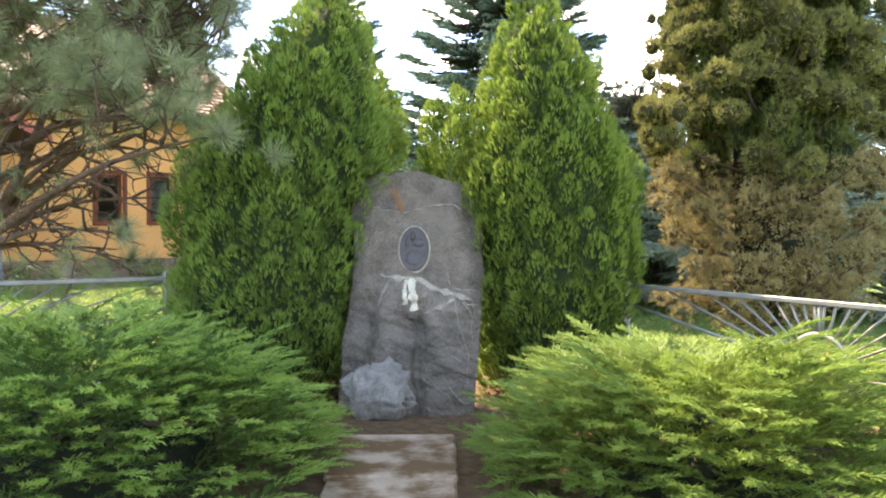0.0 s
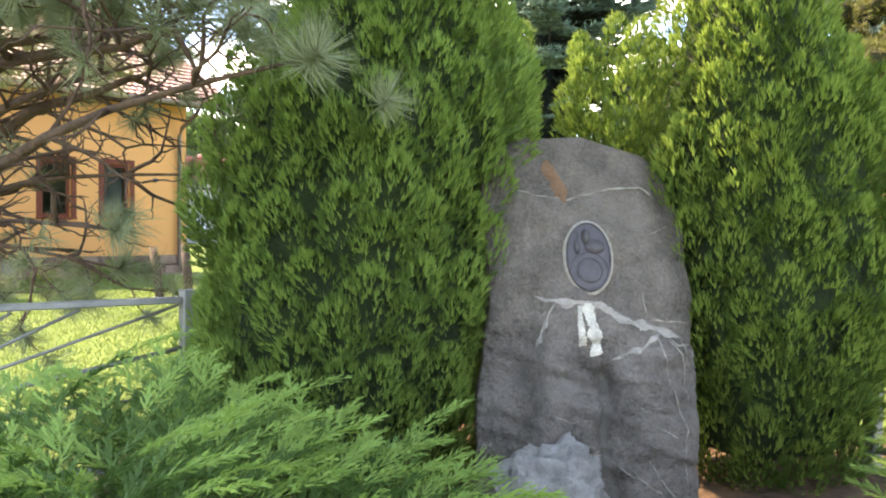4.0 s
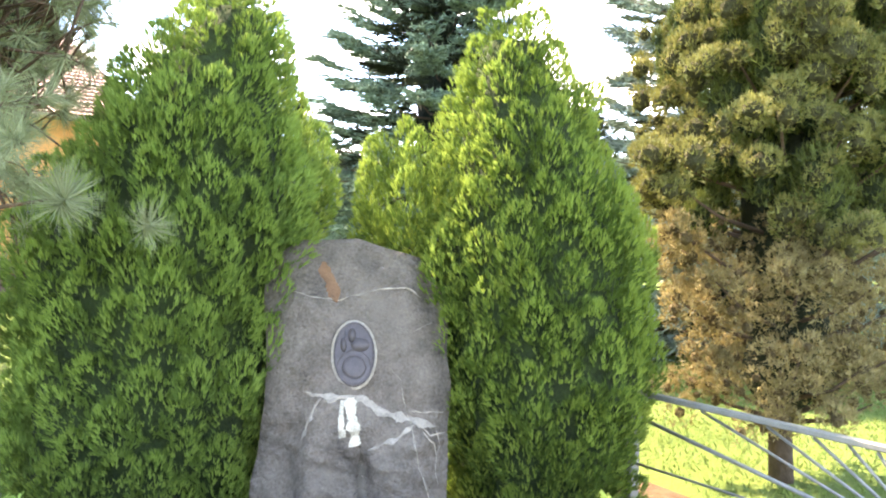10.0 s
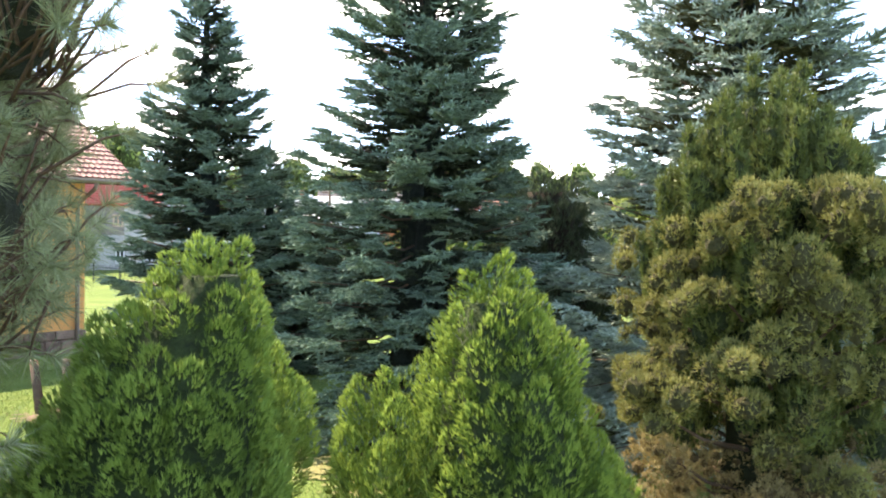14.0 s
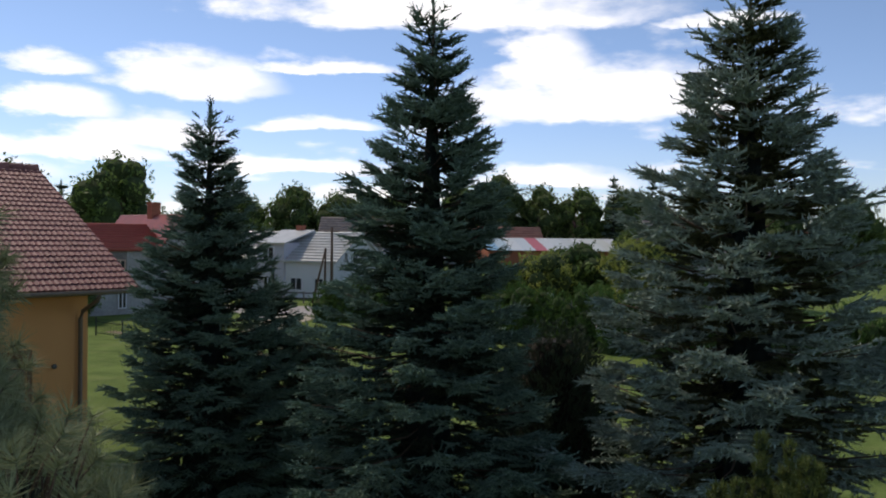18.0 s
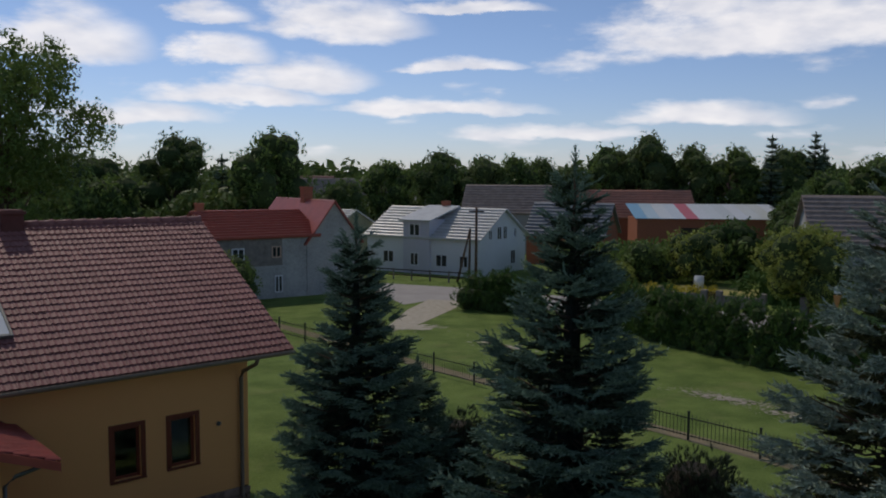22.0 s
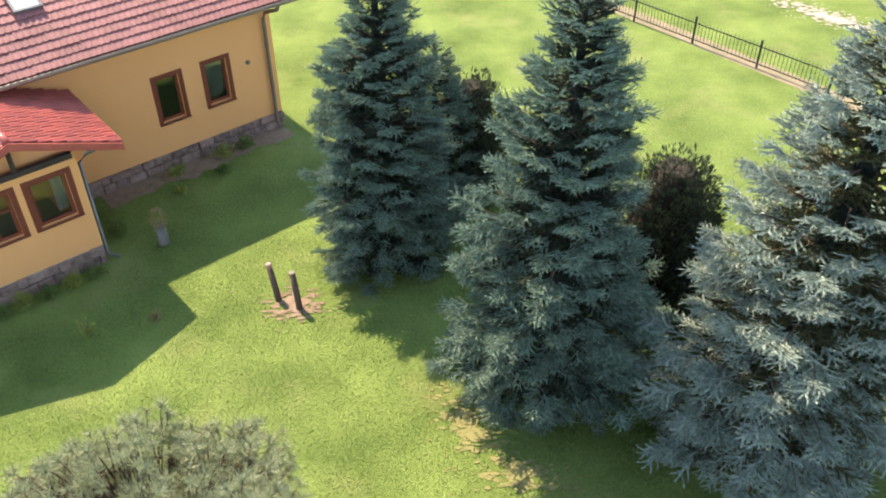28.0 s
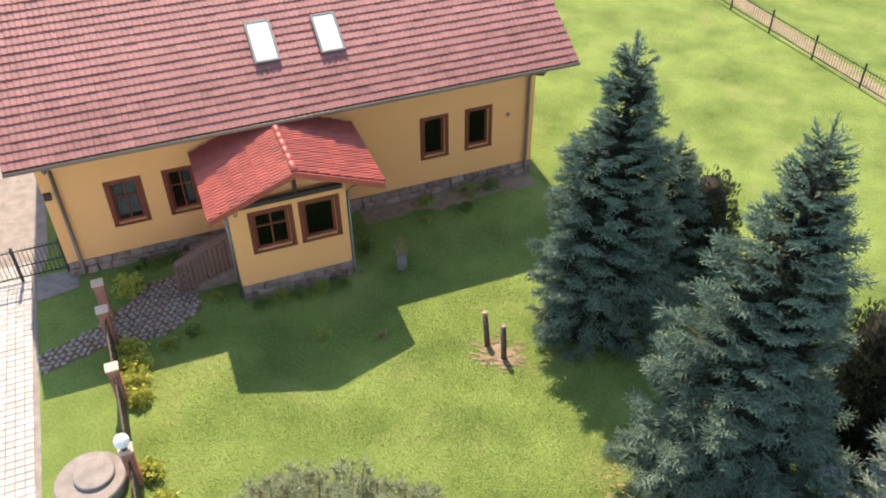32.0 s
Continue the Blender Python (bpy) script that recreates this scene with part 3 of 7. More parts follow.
def stone_front(x, z):
    """Depth of the split front face: smooth above, a ledge under the plaque, a cleft and a side block below."""
    z = max(0.0, z)
    l, r = stone_edges(min(z, ST_H))
    u = min(1.0, max(0.0, (x - l) / max(0.05, r - l)))
    edge = min(1.0, 3.3 * u, 3.3 * (1 - u), 4.0 * max(0.0, ST_H - z) / ST_H + 0.1)
    y = 5.415 + 0.33 * z + 0.11 * (1 - edge) ** 2
    ledge = 0.86 - 0.16 * max(0.0, x + 0.1) / 0.35
    y -= 0.055 * step01(ledge - z, 0.0, 0.02)
    y += 0.12 * step01(-0.40 - 0.16 * (0.86 - z) - x, 0.0, 0.012) * step01(0.80 - z, 0.0, 0.03)
    y += 0.085 * bump01(x, -0.155 + 0.01 * math.sin(14 * z), 0.034) * step01(0.66 - z, 0, 0.02)
    p = Vector((x * 2.4, z * 2.4, 3.0))
    y -= 0.045 * noise.noise(p) + 0.03 * noise.noise(p * 2.4)
    q = Vector((x * 4 + 2 * z, z * 9, 8.0))
    y -= (0.022 * noise.noise(q) + 0.012 * noise.noise(q * 2.7)) * (0.5 + step01(0.8 - z, 0, 0.05))
    y -= 0.006 * noise.noise(p * 14) + 0.004 * noise.noise(p * 30)
    strata = Vector((x * 3 + 4 * z, z * 16 + 5 * x, 4.0))
    y -= 0.045 * abs(noise.noise(strata)) * step01(0.72 - z, 0, 0.04) + 0.01 * abs(noise.noise(p * 6)) * step01(0.72 - z, 0, 0.04)
    return y


def stone_mesh(nx=80, nz=130):
    bm = bmesh.new()
    front, back = [], []
    for j in range(nz + 1):
        z = ST_H * j / nz
        l, r = stone_edges(z)
        fr, bk = [], []
        for i in range(nx + 1):
            u = i / nx
            x = l + (r - l) * u
            top = 0.03 * noise.noise((x * 4, 2.0, 5.0)) * (j == nz) - 0.3 * max(0.0, x + 0.16) * (z / ST_H) ** 7
            fr.append(bm.verts.new((x, stone_front(x, z), z - 0.05 + top)))
            bk.append(bm.verts.new((x, 5.80 + 0.25 * z + 0.05 * noise.noise((x * 2, z * 2, 9)) - 0.12 * abs(2 * u - 1) ** 3, z - 0.05 + top)))
        front.append(fr)
        back.append(bk)
    for j in range(nz):
        for i in range(nx):
            bm.faces.new((front[j][i], front[j][i + 1], front[j + 1][i + 1], front[j + 1][i])).smooth = True
            bm.faces.new((back[j][i + 1], back[j][i], back[j + 1][i], back[j + 1][i + 1])).smooth = True
        bm.faces.new((front[j][0], front[j + 1][0], back[j + 1][0], back[j][0]))
        bm.faces.new((front[j + 1][nx], front[j][nx], back[j][nx], back[j + 1][nx]))
    for i in range(nx):
        bm.faces.new((front[nz][i], front[nz][i + 1], back[nz][i + 1], back[nz][i]))
    return bm


stone = thing("memorial_stone", pose(0, 0, 0), "grey upright granite boulder with pale quartz veins and a bronze plaque", "stone")
part("stone_body", stone_mesh(), M_STONE, stone)


def ribbon(pts, width, lift=0.004, taper=True, ragged=0.5):
    """A thin seam that follows the front of the stone through the points (x, z)."""
    bm = bmesh.new()
    row = []
    for (x0, z0), (x1, z1) in zip(pts, pts[1:]):
        n = max(2, int(math.hypot(x1 - x0, z1 - z0) / 0.008))
        for k in range(n):
            row.append((x0 + (x1 - x0) * k / n, z0 + (z1 - z0) * k / n))
    row.append(pts[-1])
    prev = None
    for i, (x, z) in enumerate(row):
        a, b = row[max(0, i - 2)], row[min(len(row) - 1, i + 2)]
        d = Vector((b[0] - a[0], b[1] - a[1])).normalized()
        w = width * (0.55 + ragged * noise.noise((x * 22, z * 22, 2)) + 0.45) * (min(1.0, 6.0 * min(i + 1, len(row) - i) / len(row)) if taper else 1.0)
        j = 0.008 * noise.noise((x * 18, z * 18, 6))
        ends = []
        for s in (-0.5, -0.17, 0.17, 0.5):
            px, pz = x - d.y * (w * s + j), z + d.x * (w * s + j)
            ends.append(bm.verts.new((px, stone_front(px, pz) - (lift if abs(s) < 0.4 else -0.002), pz - 0.05)))
        if prev:
            for k in range(3):
                bm.faces.new((prev[k], prev[k + 1], ends[k + 1], ends[k])).smooth = True
        prev = ends
    bmesh.ops.recalc_face_normals(bm, faces=bm.faces[:])
    return bm


VEINS = (
    ([(-0.52, 1.40), (-0.39, 1.37), (-0.27, 1.35), (-0.18, 1.37), (-0.06, 1.40), (0.07, 1.41), (0.15, 1.36), (0.20, 1.34)], 0.014),
    ([(-0.02, 1.05), (0.03, 0.98), (0.05, 0.88), (0.07, 0.80), (0.09, 0.72), (0.10, 0.63), (0.14, 0.52), (0.17, 0.41), (0.165, 0.32), (0.15, 0.12)], 0.013),
    ([(-0.43, 0.93), (-0.34, 0.915), (-0.27, 0.91), (-0.15, 0.90), (-0.05, 0.84), (0.09, 0.80), (0.22, 0.76)], 0.07),
    ([(0.09, 0.79), (0.0, 0.73), (-0.12, 0.68)], 0.045),
    ([(0.13, 0.76), (0.18, 0.70), (0.20, 0.64)], 0.016),
    ([(-0.46, 0.36), (-0.36, 0.35), (-0.24, 0.28), (-0.15, 0.20)], 0.014),
    ([(-0.28, 0.35), (-0.16, 0.30), (-0.06, 0.24), (0.04, 0.18), (0.08, 0.1)], 0.011),
    ([(-0.03, 0.48), (0.05, 0.42), (0.13, 0.38)], 0.009),
    ([(-0.34, 0.92), (-0.40, 0.80), (-0.43, 0.72)], 0.02),
    ([(-0.42, 1.37), (-0.45, 1.30)], 0.007),
    ([(0.06, 0.84), (0.15, 0.83), (0.24, 0.82)], 0.012),
    ([(0.1, 0.80), (0.17, 0.74), (0.25, 0.73)], 0.01),
    ([(0.2, 0.78), (0.21, 0.68), (0.19, 0.6), (0.2, 0.48)], 0.01),
    ([(-0.6, 0.24), (-0.45, 0.3), (-0.3, 0.34), (-0.2, 0.33)], 0.012),
    ([(-0.4, 0.48), (-0.3, 0.44), (-0.22, 0.45)], 0.008),
    ([(0.0, 0.3), (0.06, 0.2), (0.14, 0.12)], 0.012),
    ([(-0.1, 0.56), (-0.02, 0.5), (0.06, 0.5), (0.12, 0.45)], 0.008),
    ([(0.02, 1.22), (0.1, 1.2), (0.2, 1.24)], 0.006),
)
for pts, w in VEINS:
    part("quartz_vein", ribbon(pts, w * (0.5 if w > 0.02 else 0.55), 0.003, ragged=1.2), M_VEIN if w < 0.02 else M_VEIN_SOFT, stone)
part("rust_streak", ribbon([(-0.345, 1.53), (-0.315, 1.46), (-0.285, 1.38), (-0.265, 1.34)], 0.06), M_RUST, stone, "brown rust streak")
part("white_run", ribbon([(-0.245, 0.90), (-0.25, 0.82), (-0.243, 0.74)], 0.034, 0.005, False, 0.5), M_WAX, stone, "white chalky run")
part("white_run", ribbon([(-0.20, 0.91), (-0.195, 0.82), (-0.178, 0.70)], 0.06, 0.006, False, 0.5), M_WAX, stone, "white chalky run")
part("damp_streak", ribbon([(-0.155, 0.68), (-0.155, 0.5), (-0.15, 0.3), (-0.15, 0.08)], 0.06, 0.002), M_DAMP, stone, "dark damp streak")

# plaque: an oval bronze with a low relief of plain shapes, set in mortar
PLAQUE = pose(-0.187, stone_front(-0.187, 1.10) - 0.012, 1.05, -18.5)


def oval(a, b, y0, y1, n=48, dome=0.0, cx=0.0, cz=0.0):
    bm = bmesh.new()
    rings = []
    for k, y in ((1.0, y1), (1.0, y0), (0.93, y0 - 0.003), (0.6, y0 - 0.003 - dome), (0.2, y0 - 0.003 - dome * 1.3)):
        rings.append([bm.verts.new((cx + a * k * math.cos(6.28318 * i / n), y, cz + b * k * math.sin(6.28318 * i / n))) for i in range(n)])
    for u, v in zip(rings, rings[1:]):
        for i in range(n):
            bm.faces.new((u[i], u[(i + 1) % n], v[(i + 1) % n], v[i])).smooth = True
    bm.faces.new(rings[-1])
    bmesh.ops.recalc_face_normals(bm, faces=bm.faces[:])
    return bm


plaque = part("plaque", oval(0.098, 0.155, -0.012, 0.03), M_BRONZE_METAL, stone, "oval dark bronze plaque in low relief", at=PLAQUE)
part("mortar_bed", oval(0.1095, 0.1665, -0.002, 0.04), M_MORTAR, stone, "beige mortar bed", at=PLAQUE)


def torus(cx, cz, r, rr, y, seg=40):
    return pipe([(cx + r * math.cos(6.28318 * i / seg), y, cz + r * math.sin(6.28318 * i / seg)) for i in range(seg + 1)], rr, 6)


part("plaque_rim", pipe([(0.092 * math.cos(6.28318 * i / 48), -0.015, 0.149 * math.sin(6.28318 * i / 48)) for i in range(49)], 0.004, 6), M_BRONZE_METAL, plaque)
for r in (0.083, 0.079, 0.056):
    part("relief_ring", torus(0.0, -0.062, r, 0.0028, -0.015), M_BRONZE_METAL, plaque)
part("relief_disc", oval(0.054, 0.054, -0.0145, 0.0, 28, 0.002, 0.0, -0.062), M_BRONZE_METAL, plaque)
part("relief_shape", oval(0.045, 0.034, -0.016, 0.0, 20, 0.01, 0.028, 0.044), M_BRONZE_METAL, plaque)
part("relief_shape", oval(0.019, 0.036, -0.018, 0.0, 20, 0.012, -0.01, 0.088), M_BRONZE_METAL, plaque)
part("relief_shape", oval(0.015, 0.034, -0.015, 0.0, 20, 0.008, -0.05, 0.045), M_BRONZE_METAL, plaque)
part("relief_staff", pipe([(-0.046, -0.014, 0.01), (-0.044, -0.015, 0.115)], 0.003, 6), M_BRONZE_METAL, plaque)

# pale broken block at the foot
bm = bmesh.new()
bmesh.ops.create_icosphere(bm, subdivisions=5, radius=1)
for v in bm.verts:
    d = v.co.normalized()
    k = 1 + 0.22 * noise.noise(d * 1.4 + Vector((3, 1, 0))) + 0.2 * noise.noise(d * 3.3) + 0.12 * abs(noise.noise(d * 6)) + 0.07 * noise.noise(d * 14)
    c = Vector((round(d.x * 1.6) / 1.6 * 0.35 + d.x * 0.65, d.y, round(d.z * 1.6) / 1.6 * 0.3 + d.z * 0.7))
    v.co = Vector((c.x * 0.21, c.y * 0.16, c.z * 0.2)) * k
for f in bm.faces:
    f.smooth = True
part("pale_block", bm, M_STONE_PALE, stone, "pale broken quartz block at the foot", at=pose(-0.40, 5.42, 0.12, 0, 12, 0))


# ---- main house ----
HOUSE = pose(-5.974, 23.771, 0, 0, 0, 43)
house = thing("house", HOUSE, "apricot rendered bungalow with brown-red tiled roof and dark red window surrounds", "house")
H_L, H_D, WALL_T = 13.7, 8.66, 0.3
EAVE_Y, EAVE_Z, RIDGE_Y, RIDGE_Z, ROOF_X0, ROOF_X1 = -0.92, 4.09, 4.33, 7.2, -14.2, 0.83
SLOPE = (RIDGE_Z - EAVE_Z) / (RIDGE_Y - EAVE_Y)


def wall_with_openings(x0, x1, z0, z1, y0, y1, holes):
    """Boxes that leave the holes (x0, x1, z0, z1) open."""
    items, xs = [], sorted({x0, x1, *[v for h in holes for v in h[:2]]})
    for a, b in zip(xs, xs[1:]):
        cuts = sorted((h[2], h[3]) for h in holes if h[0] < b - 1e-6 and h[1] > a + 1e-6)
        z = z0
        for lo, hi in cuts:
            items.append((a, b, y0, y1, z, lo))
            z = hi
        items.append((a, b, y0, y1, z, z1))
    bm = boxes(items)
    bmesh.ops.remove_doubles(bm, verts=bm.verts[:], dist=1e-5)
    return bm


def window(parent, x0, x1, z0, z1, y, band=0.11, frame_mat=None, bars=1, curtain=False, transom=False, depth=0.16):
    """A framed window in the opening x0..x1, z0..z1 of a wall whose face is at y and looks to -y."""
    frame_mat = frame_mat or M_REDWOOD
    w = thing("window", pose(0, 0, 0), "", "")
    for k in list(w.keys()):
        del w[k]
    w.parent = parent
    f = 0.075
    part("window_surround", boxes([(x0 - band, x1 + band, y - 0.015, y + 0.02, z1 + 0.001, z1 + band), (x0 - band, x0, y - 0.015, y + 0.02, z0, z1), (x1, x1 + band, y - 0.015, y + 0.02, z0, z1)], 0.004), frame_mat, w)
    part("window_frame", boxes([(x0, x1, y + depth - 0.06, y + depth, z1 - f, z1), (x0, x1, y + depth - 0.06, y + depth, z0, z0 + f), (x0, x0 + f, y + depth - 0.06, y + depth, z0 + f, z1 - f), (x1 - f, x1, y + depth - 0.06, y + depth, z0 + f, z1 - f)], 0.006), frame_mat, w)
    part("window_sill", boxes([(x0 - band, x1 + band, y - 0.06, y + depth - 0.062, z0 - 0.05, z0 - 0.002)], 0.008), frame_mat, w)
    part("pane", boxes([(x0 + f, x1 - f, y + depth - 0.035, y + depth - 0.025, z0 + f, z1 - f)]), M_GLASS, w).visible_shadow = False
    if transom:
        zt = z0 + 0.62 * (z1 - z0)
        part("glazing_bar", boxes([(x0 + f, x1 - f, y + depth - 0.055, y + depth - 0.01, zt - 0.02, zt + 0.02)]), frame_mat, w)
        part("glazing_bar", boxes([((x0 + x1) / 2 - 0.02, (x0 + x1) / 2 + 0.02, y + depth - 0.05, y + depth - 0.012, z0 + f, z1 - f)]), frame_mat, w)
    if curtain:
        bm = bmesh.new()
        n = 60
        lo = [bm.verts.new((x0 + f + (x1 - x0 - 2 * f) * i / n, y + depth + 0.1 + 0.02 * math.sin(i * 0.9), z0 + 0.1)) for i in range(n + 1)]
        hi = [bm.verts.new((x0 + f + (x1 - x0 - 2 * f) * i / n, y + depth + 0.1 + 0.02 * math.sin(i * 0.9), z1 - 0.03)) for i in range(n + 1)]
        for i in range(n):
            if curtain != "side" or i > 38:
                bm.faces.new((lo[i], lo[i + 1], hi[i + 1], hi[i])).smooth = True
        for v in [v for v in bm.verts if not v.link_faces]:
            bm.verts.remove(v)
        part("curtain", bm, M_CURTAIN, w)
    return w


FRONT_HOLES = [(-2.11, -1.46, 1.36, 2.58), (-3.5, -2.84, 1.34, 2.58), (-10.68, -10.0, 1.34, 2.6), (-12.15, -11.42, 1.34, 2.6)]
part("wall", wall_with_openings(-H_L, 0, 0.45, EAVE_Z + 0.3, 0, WALL_T, FRONT_HOLES), M_RENDER, house, "apricot rendered front wall")
for i, (x, side) in enumerate(((0, 1), (-H_L, 0))):
    x0 = x - WALL_T if side else x
    bm = bmesh.new()
    prof = [(WALL_T + 0.001, 0.45), (H_D - WALL_T, 0.45), (H_D - WALL_T, EAVE_Z + 0.25), (RIDGE_Y, RIDGE_Z - 0.25), (WALL_T + 0.001, EAVE_Z + 0.45)]
    a = [bm.verts.new((x0, y, z)) for y, z in prof]
    b = [bm.verts.new((x0 + WALL_T, y, z)) for y, z in prof]
    bm.faces.new(a[::-1])
    bm.faces.new(b)
    for k in range(5):
        bm.faces.new((a[k], a[(k + 1) % 5], b[(k + 1) % 5], b[k]))
    part("gable_wall", bm, M_RENDER, house)
part("back_wall", boxes([(-H_L, 0, H_D - WALL_T + 0.001, H_D, 0.45, EAVE_Z + 0.25)]), M_RENDER, house)
part("room_floor", boxes([(-H_L + WALL_T, -WALL_T, WALL_T, H_D - WALL_T, 0.3, 0.5)]), M_INSIDE, house)
part("attic_floor", boxes([(-H_L + WALL_T, -WALL_T, WALL_T, H_D - WALL_T, 3.0, 3.15)]), M_INSIDE, house)
part("inner_wall", boxes([(-H_L + WALL_T, -WALL_T, 3.4, 3.5, 0.5, 3.0)]), M_INSIDE, house)
for i, h in enumerate(FRONT_HOLES):
    window(house, *h, 0.0, curtain=(True, False, "side", True)[i], transom=i > 1)

# roof: deck, then tiles
for s, (y0, y1) in enumerate(((EAVE_Y, RIDGE_Y), (2 * RIDGE_Y - EAVE_Y, RIDGE_Y))):
    c = [(ROOF_X0, y0, EAVE_Z - 0.03), (ROOF_X1, y0, EAVE_Z - 0.03), (ROOF_X1, y1, RIDGE_Z - 0.03), (ROOF_X0, y1, RIDGE_Z - 0.03)]
    part("roof_deck", slab(c if s == 0 else c[::-1], 0.12), M_TIMBER if s == 0 else M_TILE, house)
part("gutter", pipe([(ROOF_X0, EAVE_Y - 0.06, EAVE_Z - 0.06), (ROOF_X1, EAVE_Y - 0.06, EAVE_Z - 0.06)], 0.055, 10), M_BROWNPIPE, house)


def downpipe(x, mat):
    return pipe([(x, EAVE_Y - 0.04, EAVE_Z - 0.1), (x, EAVE_Y + 0.05, EAVE_Z - 0.25), (x, -0.18, EAVE_Z - 0.55), (x, -0.07, EAVE_Z - 0.75), (x, -0.07, 0.25), (x, -0.2, 0.12)], 0.05, 10)


part("downpipe", downpipe(-0.22, M_BROWNPIPE), M_BROWNPIPE, house)
part("downpipe", downpipe(-13.35, M_BROWNPIPE), M_BROWNPIPE, house)


def tile_mesh(w, l, amp=0.02, th=0.022):
    """One interlocking roof tile: a rolled profile, thick at its lower end. x across, y up the slope."""
    bm = bmesh.new()
    n = 12
    top0, top1, low0, lip0 = [], [], [], []
    for i in range(n + 1):
        u = i / n
        v = (2 * u) % 1.0
        z = amp * (math.sin(math.pi * v / 0.5) if v < 0.5 else -0.25 * math.sin(math.pi * (v - 0.5) / 0.5))
        top0.append(bm.verts.new((u * w, 0, z + th + 0.012)))
        top1.append(bm.verts.new((u * w, l, z + 0.004)))
        lip0.append(bm.verts.new((u * w, 0, z + th + 0.012)))
        low0.append(bm.verts.new((u * w, 0.012, z - 0.016)))
    for i in range(n):
        bm.faces.new((top0[i], top0[i + 1], top1[i + 1], top1[i])).smooth = True
        bm.faces.new((low0[i], low0[i + 1], lip0[i + 1], lip0[i]))
    return bm


def joined(meshes_at, name, mat):
    """Copies of one small mesh at many poses, joined into a single mesh."""
    src, mats = meshes_at
    vs = np.array([v.co[:] for v in src.vertices])
    fs = [tuple(p.vertices) for p in src.polygons]
    av, af = [], []
    for k, m in enumerate(mats):
        a = np.array(m)
        av.append(vs @ a[:3, :3].T + a[:3, 3])
        af += [tuple(i + k * len(vs) for i in f) for f in fs]
    me = bpy.data.meshes.new(name)
    me.from_pydata(np.concatenate(av).tolist(), [], af)
    me.polygons.foreach_set("use_smooth", [p.use_smooth for p in src.polygons] * len(mats))
    me.materials.append(mat)
    return me


ROWS_N, COLS_N = 25, 50
GAUGE = math.hypot(RIDGE_Y - EAVE_Y, RIDGE_Z - EAVE_Z) / ROWS_N
TW = (ROOF_X1 - ROOF_X0) / COLS_N
ROOF_ANG = math.degrees(math.atan(SLOPE))
TILE = mesh_of("roof_tile", tile_mesh(TW, GAUGE * 1.06), M_TILE)
ROOF_POSES = []
for r in range(ROWS_N):
    for c in range(COLS_N):
        y = EAVE_Y + (RIDGE_Y - EAVE_Y) * r / ROWS_N
        z = EAVE_Z + (RIDGE_Z - EAVE_Z) * r / ROWS_N
        ROOF_POSES.append((r, pose(ROOF_X0 + TW * c, y - 0.02, z + random.uniform(-0.004, 0.004), ROOF_ANG + random.uniform(-0.5, 0.5), 0, random.uniform(-0.3, 0.3))))
RIDGE_TILE = mesh_of("ridge_tile", pipe([(0, 0, 0), (0.3, 0, 0.012), (0.42, 0, 0.015)], [0.115, 0.12, 0.128], 10), M_TILE)
for c in range(36):
    part("ridge_tile", RIDGE_TILE, M_TILE, house, at=pose(ROOF_X0 + 0.417 * c, RIDGE_Y, RIDGE_Z + 0.0, 0, 0, 0))

chimney = part("chimney", boxes([(-4.72, -4.18, 4.05, 4.6, 6.6, 7.62), (-4.77, -4.13, 4.0, 4.65, 7.5, 7.58)], 0.01), M_BRICK_DARK, house)


def skylight(x0, x1, y0, y1):
    m = pose(0, y0, EAVE_Z + SLOPE * (y0 - EAVE_Y) + 0.05, ROOF_ANG)
    l = (y1 - y0) / math.cos(radians(ROOF_ANG))
    s = part("skylight", boxes([(x0, x0 + 0.07, 0, l, 0, 0.1), (x1 - 0.07, x1, 0, l, 0, 0.1), (x0 + 0.07, x1 - 0.07, 0, 0.07, 0, 0.1), (x0 + 0.07, x1 - 0.07, l - 0.07, l, 0, 0.1)], 0.01), M_ZINC, house, "grey roof window", at=m)
    # white pane: the reflected sky is put into its colour
    part("pane", boxes([(x0 + 0.07, x1 - 0.07, 0.07, l - 0.07, 0.075, 0.083)]), M_WHITE, s, "pane with the white sky reflection in its colour")


skylight(-7.88, -7.2, 0.45, 1.56)
skylight(-6.13, -5.46, 0.42, 1.48)

# porch
PX0, PX1, PY = -9.5, -6.56, -2.72
P_HOLES = [(-8.94, -8.06, 1.52, 2.62), (-7.68, -6.86, 1.52, 2.62)]
part("porch_wall", wall_with_openings(PX0, PX1, 0.5, 3.05, PY, PY + 0.25, P_HOLES), M_RENDER, house)
part("porch_wall", boxes([(PX1 - 0.25, PX1, PY + 0.251, -0.001, 0.5, 3.05)]), M_RENDER, house)
part("porch_wall", boxes([(PX0, PX0 + 0.25, PY + 0.251, -1.3, 0.5, 3.05), (PX0, PX0 + 0.25, -0.3, -0.001, 0.5, 3.05), (PX0, PX0 + 0.25, -1.3, -0.3, 2.65, 3.05)]), M_RENDER, house)
part("porch_floor", boxes([(PX0 + 0.01, PX1 - 0.01, PY + 0.01, -0.01, 0.4, 0.5)]), M_INSIDE, house)
for h in P_HOLES:
    window(house, *h, PY, band=0.12, transom=h[0] < -8, curtain="side" if h[0] > -8 else False, depth=0.14)
